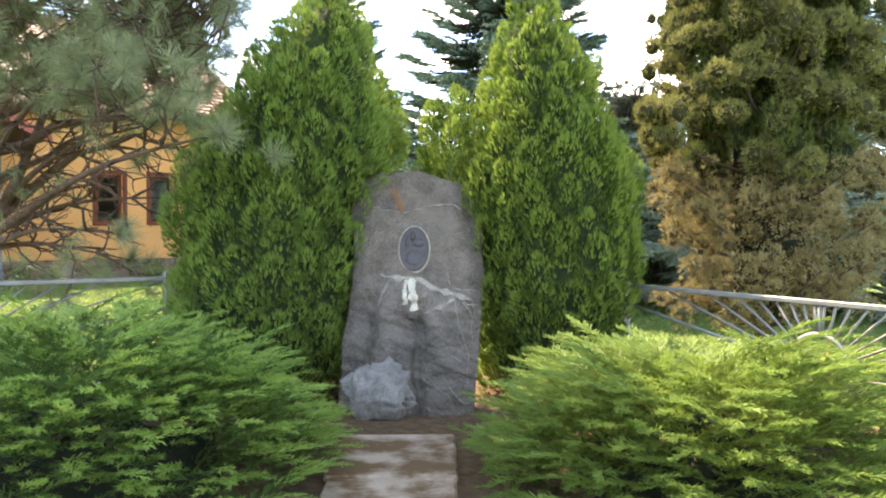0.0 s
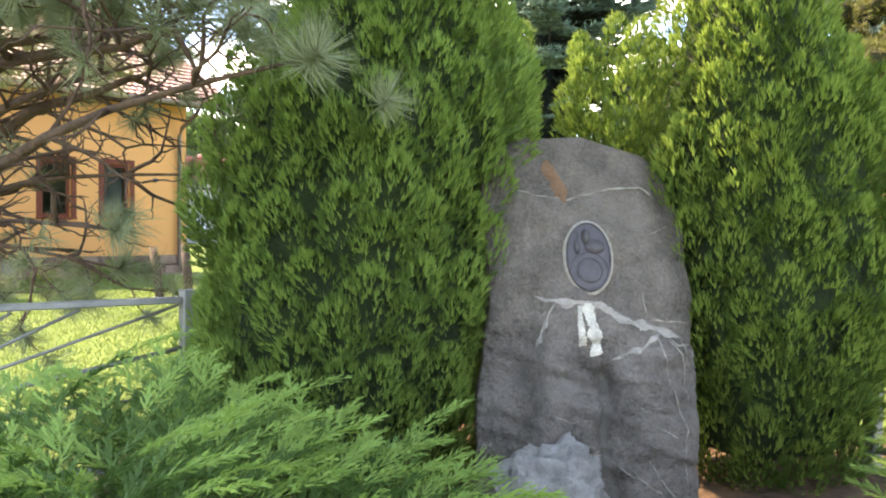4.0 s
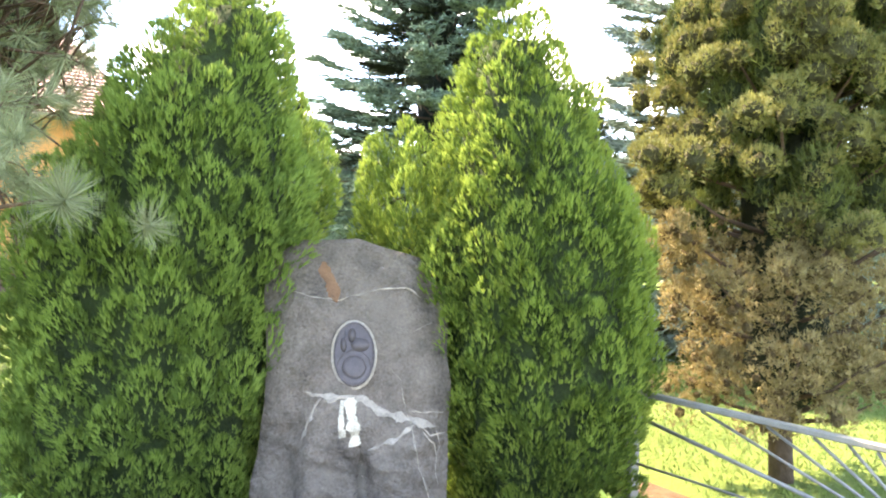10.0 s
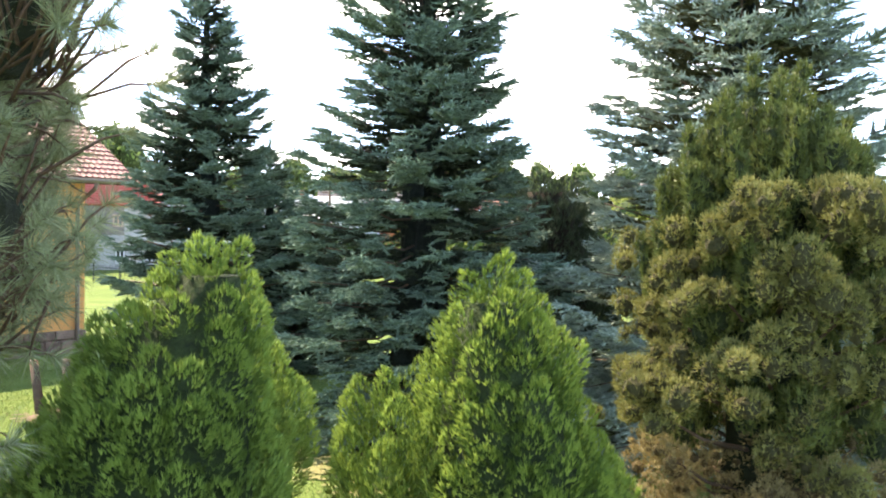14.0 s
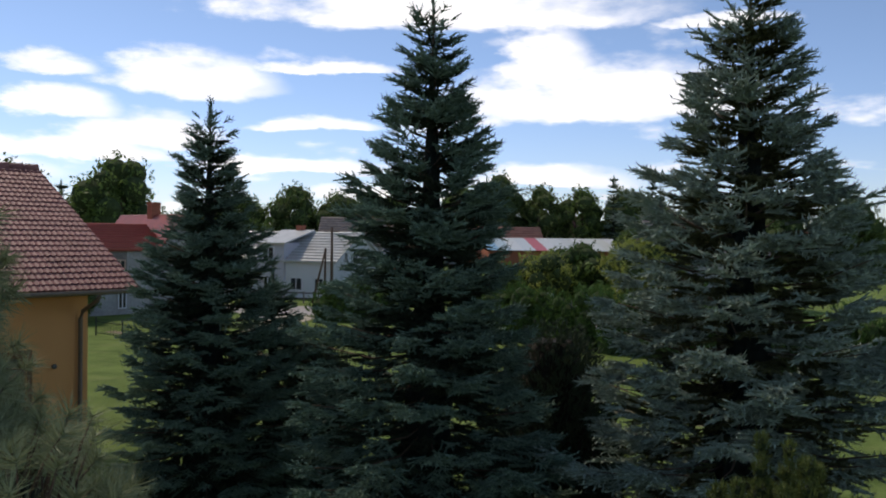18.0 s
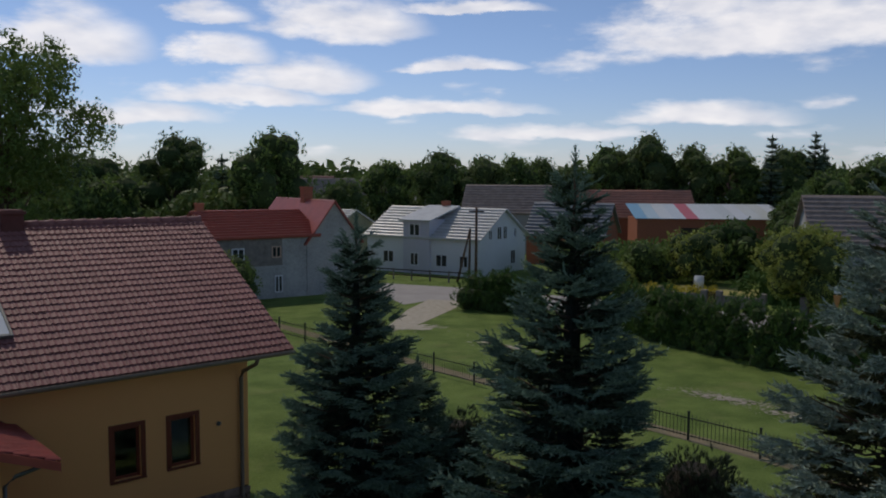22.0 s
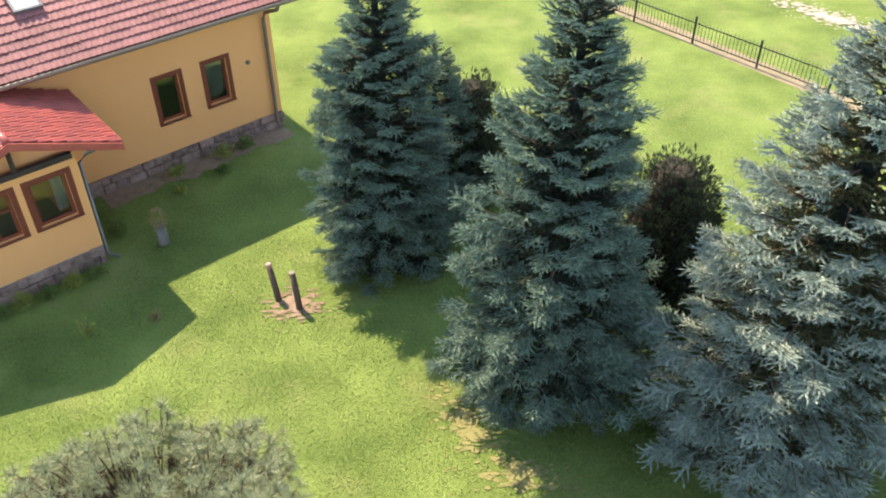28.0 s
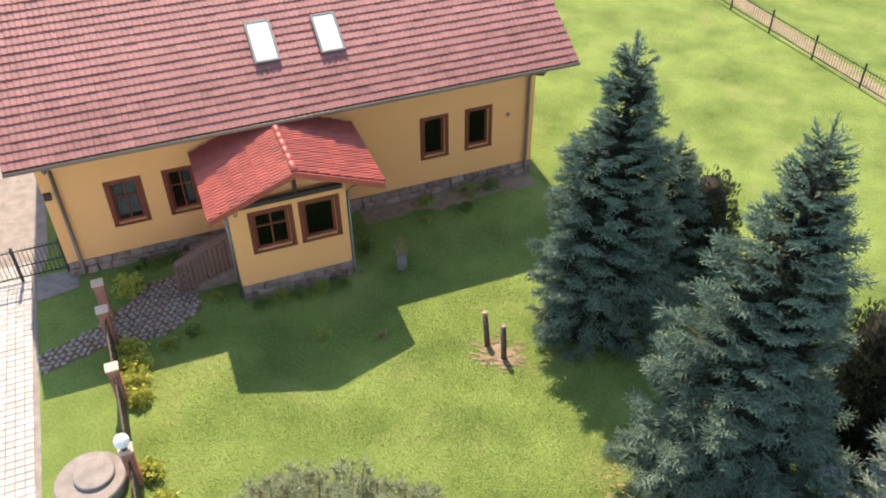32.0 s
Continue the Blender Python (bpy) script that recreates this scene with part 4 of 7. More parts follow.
# porch roof: two slopes, ridge towards the house
PRX0, PRX1, PRY0, PRY1, PEZ, PRZ = -10.0, -5.66, -3.2, -0.15, 3.08, 3.93
PMX = (PRX0 + PRX1) / 2
part("porch_roof_deck", slab([(PRX0, PRY1, PEZ), (PRX0, PRY0, PEZ), (PMX, PRY0, PRZ), (PMX, PRY1, PRZ)], 0.07), M_TIMBER, house)
part("porch_roof_deck", slab([(PRX1, PRY0, PEZ), (PRX1, PRY1, PEZ), (PMX, PRY1, PRZ), (PMX, PRY0, PRZ)], 0.07), M_TIMBER, house)
for s in (-1, 1):
    xe = PRX0 if s < 0 else PRX1
    part("barge_board", slab([(xe, PRY0 - 0.03, PEZ + 0.05), (PMX, PRY0 - 0.03, PRZ + 0.05), (PMX, PRY0 - 0.03, PRZ - 0.12), (xe, PRY0 - 0.03, PEZ - 0.12)][::-s], 0.03), M_TILE_RED, house)
part("tie_beam", boxes([(PX0 + 0.1, PX1 - 0.1, PY - 0.2, PY - 0.06, 3.0, 3.13)], 0.01), M_TIMBER, house)
part("king_post", boxes([(PMX - 0.045, PMX + 0.045, PY - 0.18, PY - 0.08, 3.131, 3.8)], 0.01), M_TIMBER, house)
bm = bmesh.new()
gv = [bm.verts.new(p) for p in ((PX0, PY + 0.1, 3.05), (PX1, PY + 0.1, 3.05), (PX1, PY + 0.1, 3.2), (PMX, PY + 0.1, PRZ - 0.1), (PX0, PY + 0.1, 3.2))]
bm.faces.new(gv)
part("porch_gable", bm, M_RENDER, house)
PANG = math.degrees(math.atan2(PRZ - PEZ, (PRX1 - PRX0) / 2))
PROWS, PCOLS = 8, 12
PSL = math.hypot(PRZ - PEZ, (PRX1 - PRX0) / 2)
PTILE = mesh_of("porch_roof_tile", tile_mesh((PRY1 - PRY0) / PCOLS, PSL / PROWS * 1.06, 0.04, 0.035), M_TILE_RED)
for s in (-1, 1):
    base = pose(PRX1, PRY0, PEZ + 0.035, 0, 0, 90) if s > 0 else pose(PRX0, PRY1, PEZ + 0.035, 0, 0, -90)
    for r in range(PROWS):
        for c in range(PCOLS):
            f = r / PROWS
            m = base @ pose(c * (PRY1 - PRY0) / PCOLS, f * PSL * math.cos(radians(PANG)), f * PSL * math.sin(radians(PANG)) + random.uniform(-0.003, 0.003), PANG)
            part("porch_roof_tile", PTILE, M_TILE_RED, house, at=m)
PRT = mesh_of("porch_ridge_tile", pipe([(0, 0, 0), (0, 0.3, 0.012), (0, 0.36, 0.015)], [0.085, 0.09, 0.097], 10), M_TILE_RED)
for c in range(9):
    part("porch_ridge_tile", PRT, M_TILE_RED, house, at=pose(PMX, PRY0 + 0.345 * c, PRZ + 0.02))
part("porch_downpipe", pipe([(PRX1 - 0.05, PY - 0.1, PEZ - 0.05), (PX1 + 0.25, PY + 0.05, 2.85), (PX1 + 0.06, PY + 0.06, 2.7), (PX1 + 0.06, PY + 0.06, 0.2), (PX1 + 0.25, PY - 0.1, 0.06)], 0.04, 8), M_ZINC, house)
part("porch_downpipe", pipe([(PX0 - 0.06, PY + 0.06, 2.95), (PX0 - 0.06, PY + 0.06, 0.1)], 0.04, 8), M_ZINC, house)

# plinth stones, front and porch
random.seed(5)


def plinth_run(x0, x1, y, z1, parent, along="x"):
    for z0, zt in ((-0.05, z1 * 0.5), (z1 * 0.5, z1)):
        x = x0
        while x < x1 - 0.05:
            w = min(random.uniform(0.2, 0.55), x1 - x)
            d = random.uniform(0.015, 0.06)
            b = boxes([(x + 0.006, x + w - 0.006, y - d, y + 0.2, z0 + 0.005, zt + random.uniform(-0.03, 0.0))], 0.025)
            for v in b.verts:
                v.co.x += random.uniform(-0.012, 0.012)
                v.co.z += random.uniform(-0.012, 0.012)
            if along == "y":
                bmesh.ops.rotate(b, verts=b.verts[:], cent=(0, 0, 0), matrix=Matrix.Rotation(radians(90), 3, "Z"))
            part("plinth_stone", b, M_PLINTH, parent)
            x += w


plinth_run(-H_L, 0.03, 0.0, 0.45, house)
plinth_run(PX0, PX1, PY, 0.5, house)
part("plinth_core", boxes([(-H_L, 0, 0.21, H_D, -0.05, 0.44), (PX0 + 0.02, PX1 - 0.02, PY + 0.21, -0.03, -0.05, 0.39)]), M_PLINTH, house)


# ---- conifers ----
def spruce(name, x, y, height, radius, label, mat, inner_mat, seed, low=0.28, step=0.37, per=9, shape=0.85, group="blue spruces on the lawn", fan=0.4, fill=1.0, spire=0.9, gaps=-0.3):
    """A spruce in whorls: each limb a drooping shelf of flat sprays with a raised tip, dark gaps between the shelves, a slim leader."""
    global rng
    rng = np.random.default_rng(seed)
    t = thing(name, pose(x, y, 0), label, "spruce tree", group)
    part("trunk", pipe([(0, 0, -0.1), (0.03, 0.02, height * 0.4), (0, 0, height - 0.05)], [0.16, 0.09, 0.012], 8), M_BARK, t)
    tips, inner = ([], [], []), ([], [], [])
    limbs = bmesh.new()
    stations = []
    z = low
    while z < height - 0.3:
        g = (z - low) / (height - low)
        stations.append((z, per + 2 if g < 0.45 else (per if g < 0.65 else max(4, per - 4)), 1.0))
        if g < 0.85:
            stations.append((z + step * rng.uniform(0.35, 0.65), max(2, int(per * 0.5)), 0.78))
        z += step * (1.0 - 0.4 * g) * rng.uniform(0.85, 1.15)
    for z, k, short in stations:
        g = min(1.0, (z - low) / (height - low))
        base = radius * (1 - g) ** shape * min(1.0, 0.68 + g * 3.2) * (1 - 0.5 * max(0.0, (g - 0.55) / 0.45))
        a0 = rng.uniform(0, 6.28)
        for b in range(k):
            a = a0 + 6.283 * b / k + rng.normal(0, 0.22)
            zb = z + rng.normal(0, 0.045)
            bulge = 1.0 + 0.3 * noise.noise((math.cos(a) * 1.3 + seed, math.sin(a) * 1.3, z * 0.8))
            L = (base * bulge * rng.uniform(0.78, 1.12) + 0.14) * short
            rise = -0.3 + 0.95 * g ** 1.3 + rng.normal(0, 0.08)
            out_ = np.array([math.cos(a), math.sin(a), 0.0])
            perp = np.array([-out_[1], out_[0], 0])

            def axis(u):
                return np.array([0, 0, zb]) + out_ * L * u + np.array([0, 0, L * (rise * u - 0.16 * u * (1 - u) + 0.16 * u ** 3)])

            if L > 0.45 and b % 2 == 0:
                tube(limbs, [axis(0), axis(0.45), axis(0.85)], [0.022, 0.014, 0.005], 4)
            n = max(2, int(L / (0.5 * fan) * fill) + 1)
            for i in range(n):
                u = 0.1 + 0.9 * (i + rng.uniform(0.2, 0.8)) / n
                half = max(0.0, 0.5 * L * (1.1 - u) - fan * 0.5)
                for side in (-1, 1):
                    off = half * rng.uniform(0.1, 1.0)
                    p = axis(u * 0.92) + (perp * side + out_ * 0.45) * off - np.array([0, 0, 0.3 * off + rng.uniform(-0.02, 0.05)])
                    d = out_ * (0.55 + 0.5 * u) + perp * side * rng.uniform(0.45, 0.85) * (1.15 - 0.5 * u) + np.array([0, 0, rise * 0.5 - 0.12 * (1 - g) + 0.18 * u + rng.normal(0, 0.1)])
                    if noise.noise(tuple(p * 1.7 + seed)) < gaps:
                        continue
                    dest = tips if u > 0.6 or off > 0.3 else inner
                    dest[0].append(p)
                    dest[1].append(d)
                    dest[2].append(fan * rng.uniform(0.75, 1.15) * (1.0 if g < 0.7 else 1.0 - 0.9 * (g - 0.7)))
            for side in ((-0.55, 0.0, 0.55) if g < 0.8 else (0.0,)):
                tips[0].append(axis(0.88 - 0.1 * abs(side)) + perp * side * 0.12 - np.array([0, 0, 0.06 * abs(side)]))
                tips[1].append(out_ + perp * side + np.array([0, 0, rise + 0.15 + rng.normal(0, 0.12)]))
                tips[2].append(fan * rng.uniform(0.6, 0.85) * (1.0 if g < 0.7 else 1.0 - 0.8 * (g - 0.7)))
    # the leader and its upright shoots
    for i in range(16):
        a, u = i * 2.4, i / 15
        tips[0].append(np.array([0, 0, height - spire * (1 - u)]))
        tips[1].append(np.array([0.7 * (1 - u) * math.cos(a), 0.7 * (1 - u) * math.sin(a), 1.0]))
        tips[2].append((0.34 - 0.12 * u) * fan / 0.4)
    tagged(part("branchwork", limbs, M_BARK, t), kind="stuff")
    # dark shell round the trunk: shade between the boughs put into its colour
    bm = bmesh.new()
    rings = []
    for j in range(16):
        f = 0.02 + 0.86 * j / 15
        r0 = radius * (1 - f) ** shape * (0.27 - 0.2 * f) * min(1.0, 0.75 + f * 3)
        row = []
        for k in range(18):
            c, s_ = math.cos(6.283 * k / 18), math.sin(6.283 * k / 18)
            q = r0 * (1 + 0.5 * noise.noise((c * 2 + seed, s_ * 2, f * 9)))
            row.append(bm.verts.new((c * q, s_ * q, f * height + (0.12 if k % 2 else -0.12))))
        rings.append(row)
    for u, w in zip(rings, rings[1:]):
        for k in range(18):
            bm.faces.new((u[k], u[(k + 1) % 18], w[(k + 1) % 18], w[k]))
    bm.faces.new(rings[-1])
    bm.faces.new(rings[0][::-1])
    part("inner_foliage", bm, M_CORE_SPRUCE, t, "dark core with the shade between boughs in its colour")
    # inner sprays darker, outer ones lighter: inner shade and lit tips by colour
    for nm, (P, D, S), mt, lab in (("old_foliage", inner, inner_mat, "older inner needles with inner shade in their colour"), ("young_foliage", tips, mat, "blue-grey outer needles with lit tips in their colour")):
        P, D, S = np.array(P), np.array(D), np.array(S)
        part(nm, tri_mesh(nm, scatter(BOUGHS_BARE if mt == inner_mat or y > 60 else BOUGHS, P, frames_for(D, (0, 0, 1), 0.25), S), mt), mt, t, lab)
    return t


def spread(cands, gap):
    """Keeps the candidates that stand at least gap apart, in order."""
    kept, cells = [], {}
    for i, c in enumerate(cands):
        key = tuple(int(math.floor(v / gap)) for v in c)
        near = [j for dx in (-1, 0, 1) for dy in (-1, 0, 1) for dz in (-1, 0, 1) for j in cells.get((key[0] + dx, key[1] + dy, key[2] + dz), ())]
        if all(np.sum((cands[j] - c) ** 2) > gap * gap for j in near):
            kept.append(i)
            cells.setdefault(key, []).append(i)
    return kept


def profile_tree(name, x, y, height, prof, label, category, mat, tip_mat, seed, gap, per, size, up=1.35, core=0.78, group="", lobes=(), core_mat=None, lean=0.0, tall=2.0, fine=0.047):
    """A dense scale-leaved conifer: separate plumes of upright sprays over an uneven outline prof(z / height), dark between them."""
    global rng
    rng = np.random.default_rng(seed)
    t = thing(name, pose(x, y, 0), label, category, group)
    part("trunk", pipe([(0, 0, -0.05), (0.02, 0.0, height * 0.5), (lean * 0.8, 0, height * 0.9)], [0.07, 0.045, 0.01], 7), M_BARK, t)

    def edge(e, f):
        return prof(f) * (1 + 0.2 * noise.noise((e[0] * 1.8 + seed, e[1] * 1.8, f * height * 1.5)) + 0.08 * noise.noise((e[0] * 5 + seed, e[1] * 5, f * height * 4)))

    # dark core: the shade between plumes is put into its colour
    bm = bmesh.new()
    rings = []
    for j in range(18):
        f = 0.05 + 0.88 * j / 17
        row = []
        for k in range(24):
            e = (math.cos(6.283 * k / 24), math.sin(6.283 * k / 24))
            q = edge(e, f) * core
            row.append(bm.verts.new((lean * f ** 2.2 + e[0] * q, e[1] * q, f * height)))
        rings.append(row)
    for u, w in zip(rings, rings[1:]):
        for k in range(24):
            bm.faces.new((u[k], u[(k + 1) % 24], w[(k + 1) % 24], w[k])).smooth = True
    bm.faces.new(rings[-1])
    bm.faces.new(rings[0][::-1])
    part("inner_foliage", bm, core_mat or M_CORE, t, "dark core with the inner shade in its colour")
    cands, outs = [], []
    for i in range(9000):
        f = rng.uniform(0.02, 0.985)
        if rng.uniform(0, 0.9) > prof(f) + 0.06:
            continue
        a = rng.uniform(0, 6.283)
        e = np.array([math.cos(a), math.sin(a), 0])
        cands.append(e * edge(e, f) * rng.uniform(0.86, 1.0) + np.array([lean * f ** 2.2, 0, f * height]))
        outs.append(e)
    for lx, ly, lz, lr, ln in lobes:
        for i in range(int(ln) * 6):
            e = unit(rng.normal(0, 1, 3))
            cands.append(np.array([lx, ly, lz]) + e * lr * np.array([1, 1, 1.2]))
            outs.append(e)
    # green darker, fresh lighter: shade and lit plume heads put into colour
    green, fresh = ([], [], []), ([], [], [])
    for j in spread(cands, gap):
        c, e = cands[j], outs[j]
        s = size * rng.uniform(0.75, 1.3) * (1.0 if c[2] < 0.85 * height else 0.75)
        axis = unit(e * rng.uniform(0.35, 0.75) + np.array([0, 0, up]) + rng.normal(0, 0.13, 3))
        side = unit(np.cross(axis, e + np.array([0.01, 0.02, 0])))
        out = np.cross(side, axis)
        count = int(per * (1.0 if e[1] < 0.45 else 0.3) * (s / size) ** 1.6)
        w = rng.uniform(-1, 1, count)
        g = rng.uniform(0, 6.283, count)
        # a plump plume: wide in the middle, closing to a ragged head
        rad = s * 0.74 * np.clip(1 - np.abs(w) ** 2.4, 0.02, 1) ** 0.6 * (1 - 0.25 * w) * rng.uniform(0.7, 1.05, count)
        o = np.cos(g)[:, None] * side + np.sin(g)[:, None] * out
        P = c + axis * (w * s * tall * 0.5)[:, None] + o * rad[:, None]
        D = axis * (1.3 + 0.3 * w)[:, None] + o * (0.5 - 0.3 * w)[:, None] + rng.normal(0, 0.12, (count, 3))
        S = fine * rng.uniform(0.75, 1.25, count)
        head = (w + 0.7 * (o @ out) + rng.normal(0, 0.2, count)) > 0.5
        for dest, pick in ((green, ~head), (fresh, head)):
            dest[0].append(P[pick])
            dest[1].append(D[pick])
            dest[2].append(S[pick])
    for nm, q, mt, lab in (("crown", green, mat, "inner sprays, shaded by colour on the thujas"), ("fresh_foliage", fresh, tip_mat, "outer sprays, lit by colour on the thujas")):
        P, D, S = (np.concatenate(v) for v in q)
        part(nm, tri_mesh(nm, scatter(SPRIGS, P, frames_for(D, rng.normal(0, 1, P.shape)), S), mt), mt, t, lab)
    return t


def thuja_left(f):
    z = 3.0 * f
    return 0.69 * min(1.0, 0.8 + 0.4 * z) if z < 1.6 else max(0.02, 0.69 * (max(0.0, 3.01 - z) / 1.41) ** 0.78)


def thuja_right(f):
    z = 2.92 * f
    return 0.6 * min(1.0, 0.7 + 0.36 * z) if z < 1.5 else max(0.02, 0.6 * (max(0.0, 2.94 - z) / 1.44) ** 0.72)


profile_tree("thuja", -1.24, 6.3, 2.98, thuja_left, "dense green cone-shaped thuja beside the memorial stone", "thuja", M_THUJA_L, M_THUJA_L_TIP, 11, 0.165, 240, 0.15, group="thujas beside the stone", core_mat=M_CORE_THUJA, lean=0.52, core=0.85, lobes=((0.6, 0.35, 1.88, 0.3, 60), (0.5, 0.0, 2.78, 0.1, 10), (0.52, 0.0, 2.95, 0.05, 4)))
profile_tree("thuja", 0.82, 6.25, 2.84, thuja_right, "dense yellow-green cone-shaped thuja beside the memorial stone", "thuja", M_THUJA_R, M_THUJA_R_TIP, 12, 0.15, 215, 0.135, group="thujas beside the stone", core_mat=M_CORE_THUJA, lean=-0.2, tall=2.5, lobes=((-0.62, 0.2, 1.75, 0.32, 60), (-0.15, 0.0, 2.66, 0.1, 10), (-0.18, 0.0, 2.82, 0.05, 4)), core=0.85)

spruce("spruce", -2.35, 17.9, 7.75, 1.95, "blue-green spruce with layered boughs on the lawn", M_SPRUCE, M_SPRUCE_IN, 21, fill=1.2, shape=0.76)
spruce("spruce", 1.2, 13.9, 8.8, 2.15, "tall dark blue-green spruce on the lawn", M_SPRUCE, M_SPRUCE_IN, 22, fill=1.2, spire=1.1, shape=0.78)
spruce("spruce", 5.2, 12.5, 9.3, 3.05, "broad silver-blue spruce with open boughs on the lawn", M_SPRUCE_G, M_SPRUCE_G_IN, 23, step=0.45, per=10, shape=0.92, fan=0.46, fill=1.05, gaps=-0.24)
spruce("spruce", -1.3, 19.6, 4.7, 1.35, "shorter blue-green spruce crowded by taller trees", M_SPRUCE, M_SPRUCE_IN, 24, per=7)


def slim(f):
    return 1.05 * min(1.0, 0.7 + f) * (1 - f) ** 0.42 + 0.03


profile_tree("cypress", -0.45, 20.4, 3.4, slim, "bushy olive-brown cypress between the spruces", "cypress", M_CYPRESS, M_CYPRESS, 13, 0.24, 80, 0.24, core=0.75, core_mat=M_CORE_BROWN, fine=0.11, group="cypresses behind the spruces")
def broad(f):
    return 1.3 * slim(f)


profile_tree("cypress", 3.6, 16.2, 3.95, broad, "bushy grey-olive cypress behind the tall spruce", "cypress", M_CYPRESS, M_CYPRESS, 14, 0.24, 70, 0.24, core=0.75, core_mat=M_CORE_BROWN, fine=0.11, group="cypresses behind the spruces")


# ---- bronze thuja ----
def clumped_tree(name, x, y, height, label, seed):
    """A ragged thuja: limbs that end in rounded hanging masses, browned below, olive above, with fresh green upright tops."""
    global rng
    rng = np.random.default_rng(seed)
    t = thing(name, pose(x, y, 0), label, "thuja")
    part("trunk", pipe([(0, 0, -0.05), (-0.03, 0.03, 1.0), (0.02, 0, 2.2), (0, 0, height - 0.5)], [0.085, 0.065, 0.05, 0.015], 8), M_BARK, t)
    sets = {b: ([], [], [], [], []) for b in range(3)}
    # dark heart: the shade round the trunk is put into its colour
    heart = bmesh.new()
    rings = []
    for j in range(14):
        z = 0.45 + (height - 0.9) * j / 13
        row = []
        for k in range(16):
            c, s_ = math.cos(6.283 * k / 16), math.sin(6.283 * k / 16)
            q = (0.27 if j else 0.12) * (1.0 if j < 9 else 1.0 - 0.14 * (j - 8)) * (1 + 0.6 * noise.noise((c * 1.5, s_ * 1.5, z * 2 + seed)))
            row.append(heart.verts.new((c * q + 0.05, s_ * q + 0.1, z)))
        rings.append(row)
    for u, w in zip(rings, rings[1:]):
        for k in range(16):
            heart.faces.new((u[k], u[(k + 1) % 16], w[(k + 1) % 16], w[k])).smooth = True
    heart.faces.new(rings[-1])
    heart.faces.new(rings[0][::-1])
    part("inner_foliage", heart, M_CORE, t, "dark core with the inner shade in its colour")

    def mass(c, s, b, flat, lift):
        """One rounded lump, leafy above and outwards, open and dark beneath."""
        P, D, S, B, H = sets[b]
        n = int((185 if b else 120) * (s / 0.12) ** 1.5)
        o = unit(rng.normal(0, 1, (n, 3)) + np.array([0, -0.2, 0.45]))
        P.append(c + o * (s * rng.uniform(0.82, 1.06, n))[:, None] * np.array([1, 1, flat]))
        D.append(o * 0.7 + np.array([0, 0, lift]) + rng.normal(0, 0.22, (n, 3)))
        S.append(rng.uniform(0.032, 0.053, n) * (1.0 if b < 2 else 1.5))
        B.append(c)
        H.append(np.diag([s * 0.78, s * 0.78, s * flat * 0.78]) if b else np.diag([s * 0.4] * 3))

    def clump(tip, e, s, b):
        """A ragged hanging head of foliage: lumps of many sizes heaped round its limb's end."""
        side = np.array([-e[1], e[0], 0])
        for k in range(9):
            off = e * rng.normal(-0.1, 0.55) + side * rng.normal(0, 0.7) + np.array([0, 0, rng.normal(-0.1, 0.4)])
            mass(tip + off * s, s * rng.uniform(0.25, 0.55), b, rng.uniform(0.8, 1.3), rng.uniform(0.3, 1.2))

    cands, info = [], []
    for i in range(1400):
        z = rng.uniform(0.55, 3.2)
        a = rng.uniform(0, 6.283)
        e = np.array([math.cos(a), math.sin(a), 0])
        R = (0.5 + 0.2 * z if z < 1.9 else 0.98 - 0.1 * (z - 1.9)) * (1.0 + 0.35 * noise.noise((e[0] * 1.4, e[1] * 1.4, z * 1.3 + seed)))
        cands.append(e * R * rng.uniform(0.8, 1.0) + np.array([0, 0, z]))
        info.append((z, e))
    for n_, i in enumerate(spread(cands, 0.36)):
        (z, e), tip = info[i], cands[i]
        root = np.array([0, 0, max(0.4, z - 0.35)])
        part("limb", pipe([tuple(root), tuple(root * 0.4 + tip * 0.6 - np.array([0, 0, 0.06])), tuple(tip)], [0.02, 0.012, 0.005], 5), M_BARK, t)
        clump(tip, e, rng.uniform(0.13, 0.23), 0 if z < 1.75 + rng.normal(0, 0.15) else 1)
    # dark green growth close to the trunk, inner shade put into its colour
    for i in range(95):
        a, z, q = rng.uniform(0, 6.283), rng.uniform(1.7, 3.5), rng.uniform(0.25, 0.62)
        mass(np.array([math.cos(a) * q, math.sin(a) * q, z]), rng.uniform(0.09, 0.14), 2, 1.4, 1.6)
    # loose brown sprays along the lower limbs
    for i in range(130):
        a, z = rng.uniform(0, 6.283), rng.uniform(0.5, 1.7)
        mass(np.array([math.cos(a), math.sin(a), 0]) * rng.uniform(0.2, 0.62) + np.array([0, 0, z]), rng.uniform(0.06, 0.11), 0, 0.8, 0.3)
    # upright feathery tops round the leader
    for i in range(46):
        a, q = i * 2.4, math.sqrt((i + 0.5) / 46)
        ht = rng.uniform(0.35, 0.62) * (1.15 - 0.5 * q)
        foot = np.array([math.cos(a) * 0.72 * q - 0.06, math.sin(a) * 0.6 * q, height - 0.55 - 0.95 * q * q])
        ax = unit(np.array([math.cos(a) * 0.4 * q, math.sin(a) * 0.4 * q, 1.0]) + rng.normal(0, 0.1, 3))
        for k in range(5):
            mass(foot + ax * ht * k / 4, 0.095 - 0.014 * k, 2, 1.5, 2.2)
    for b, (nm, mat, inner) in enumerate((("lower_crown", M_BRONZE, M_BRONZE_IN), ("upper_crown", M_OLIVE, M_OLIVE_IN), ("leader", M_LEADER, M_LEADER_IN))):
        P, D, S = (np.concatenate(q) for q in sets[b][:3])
        # inner balls in the darker copies, for the shade between lumps
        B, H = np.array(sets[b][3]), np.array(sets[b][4])
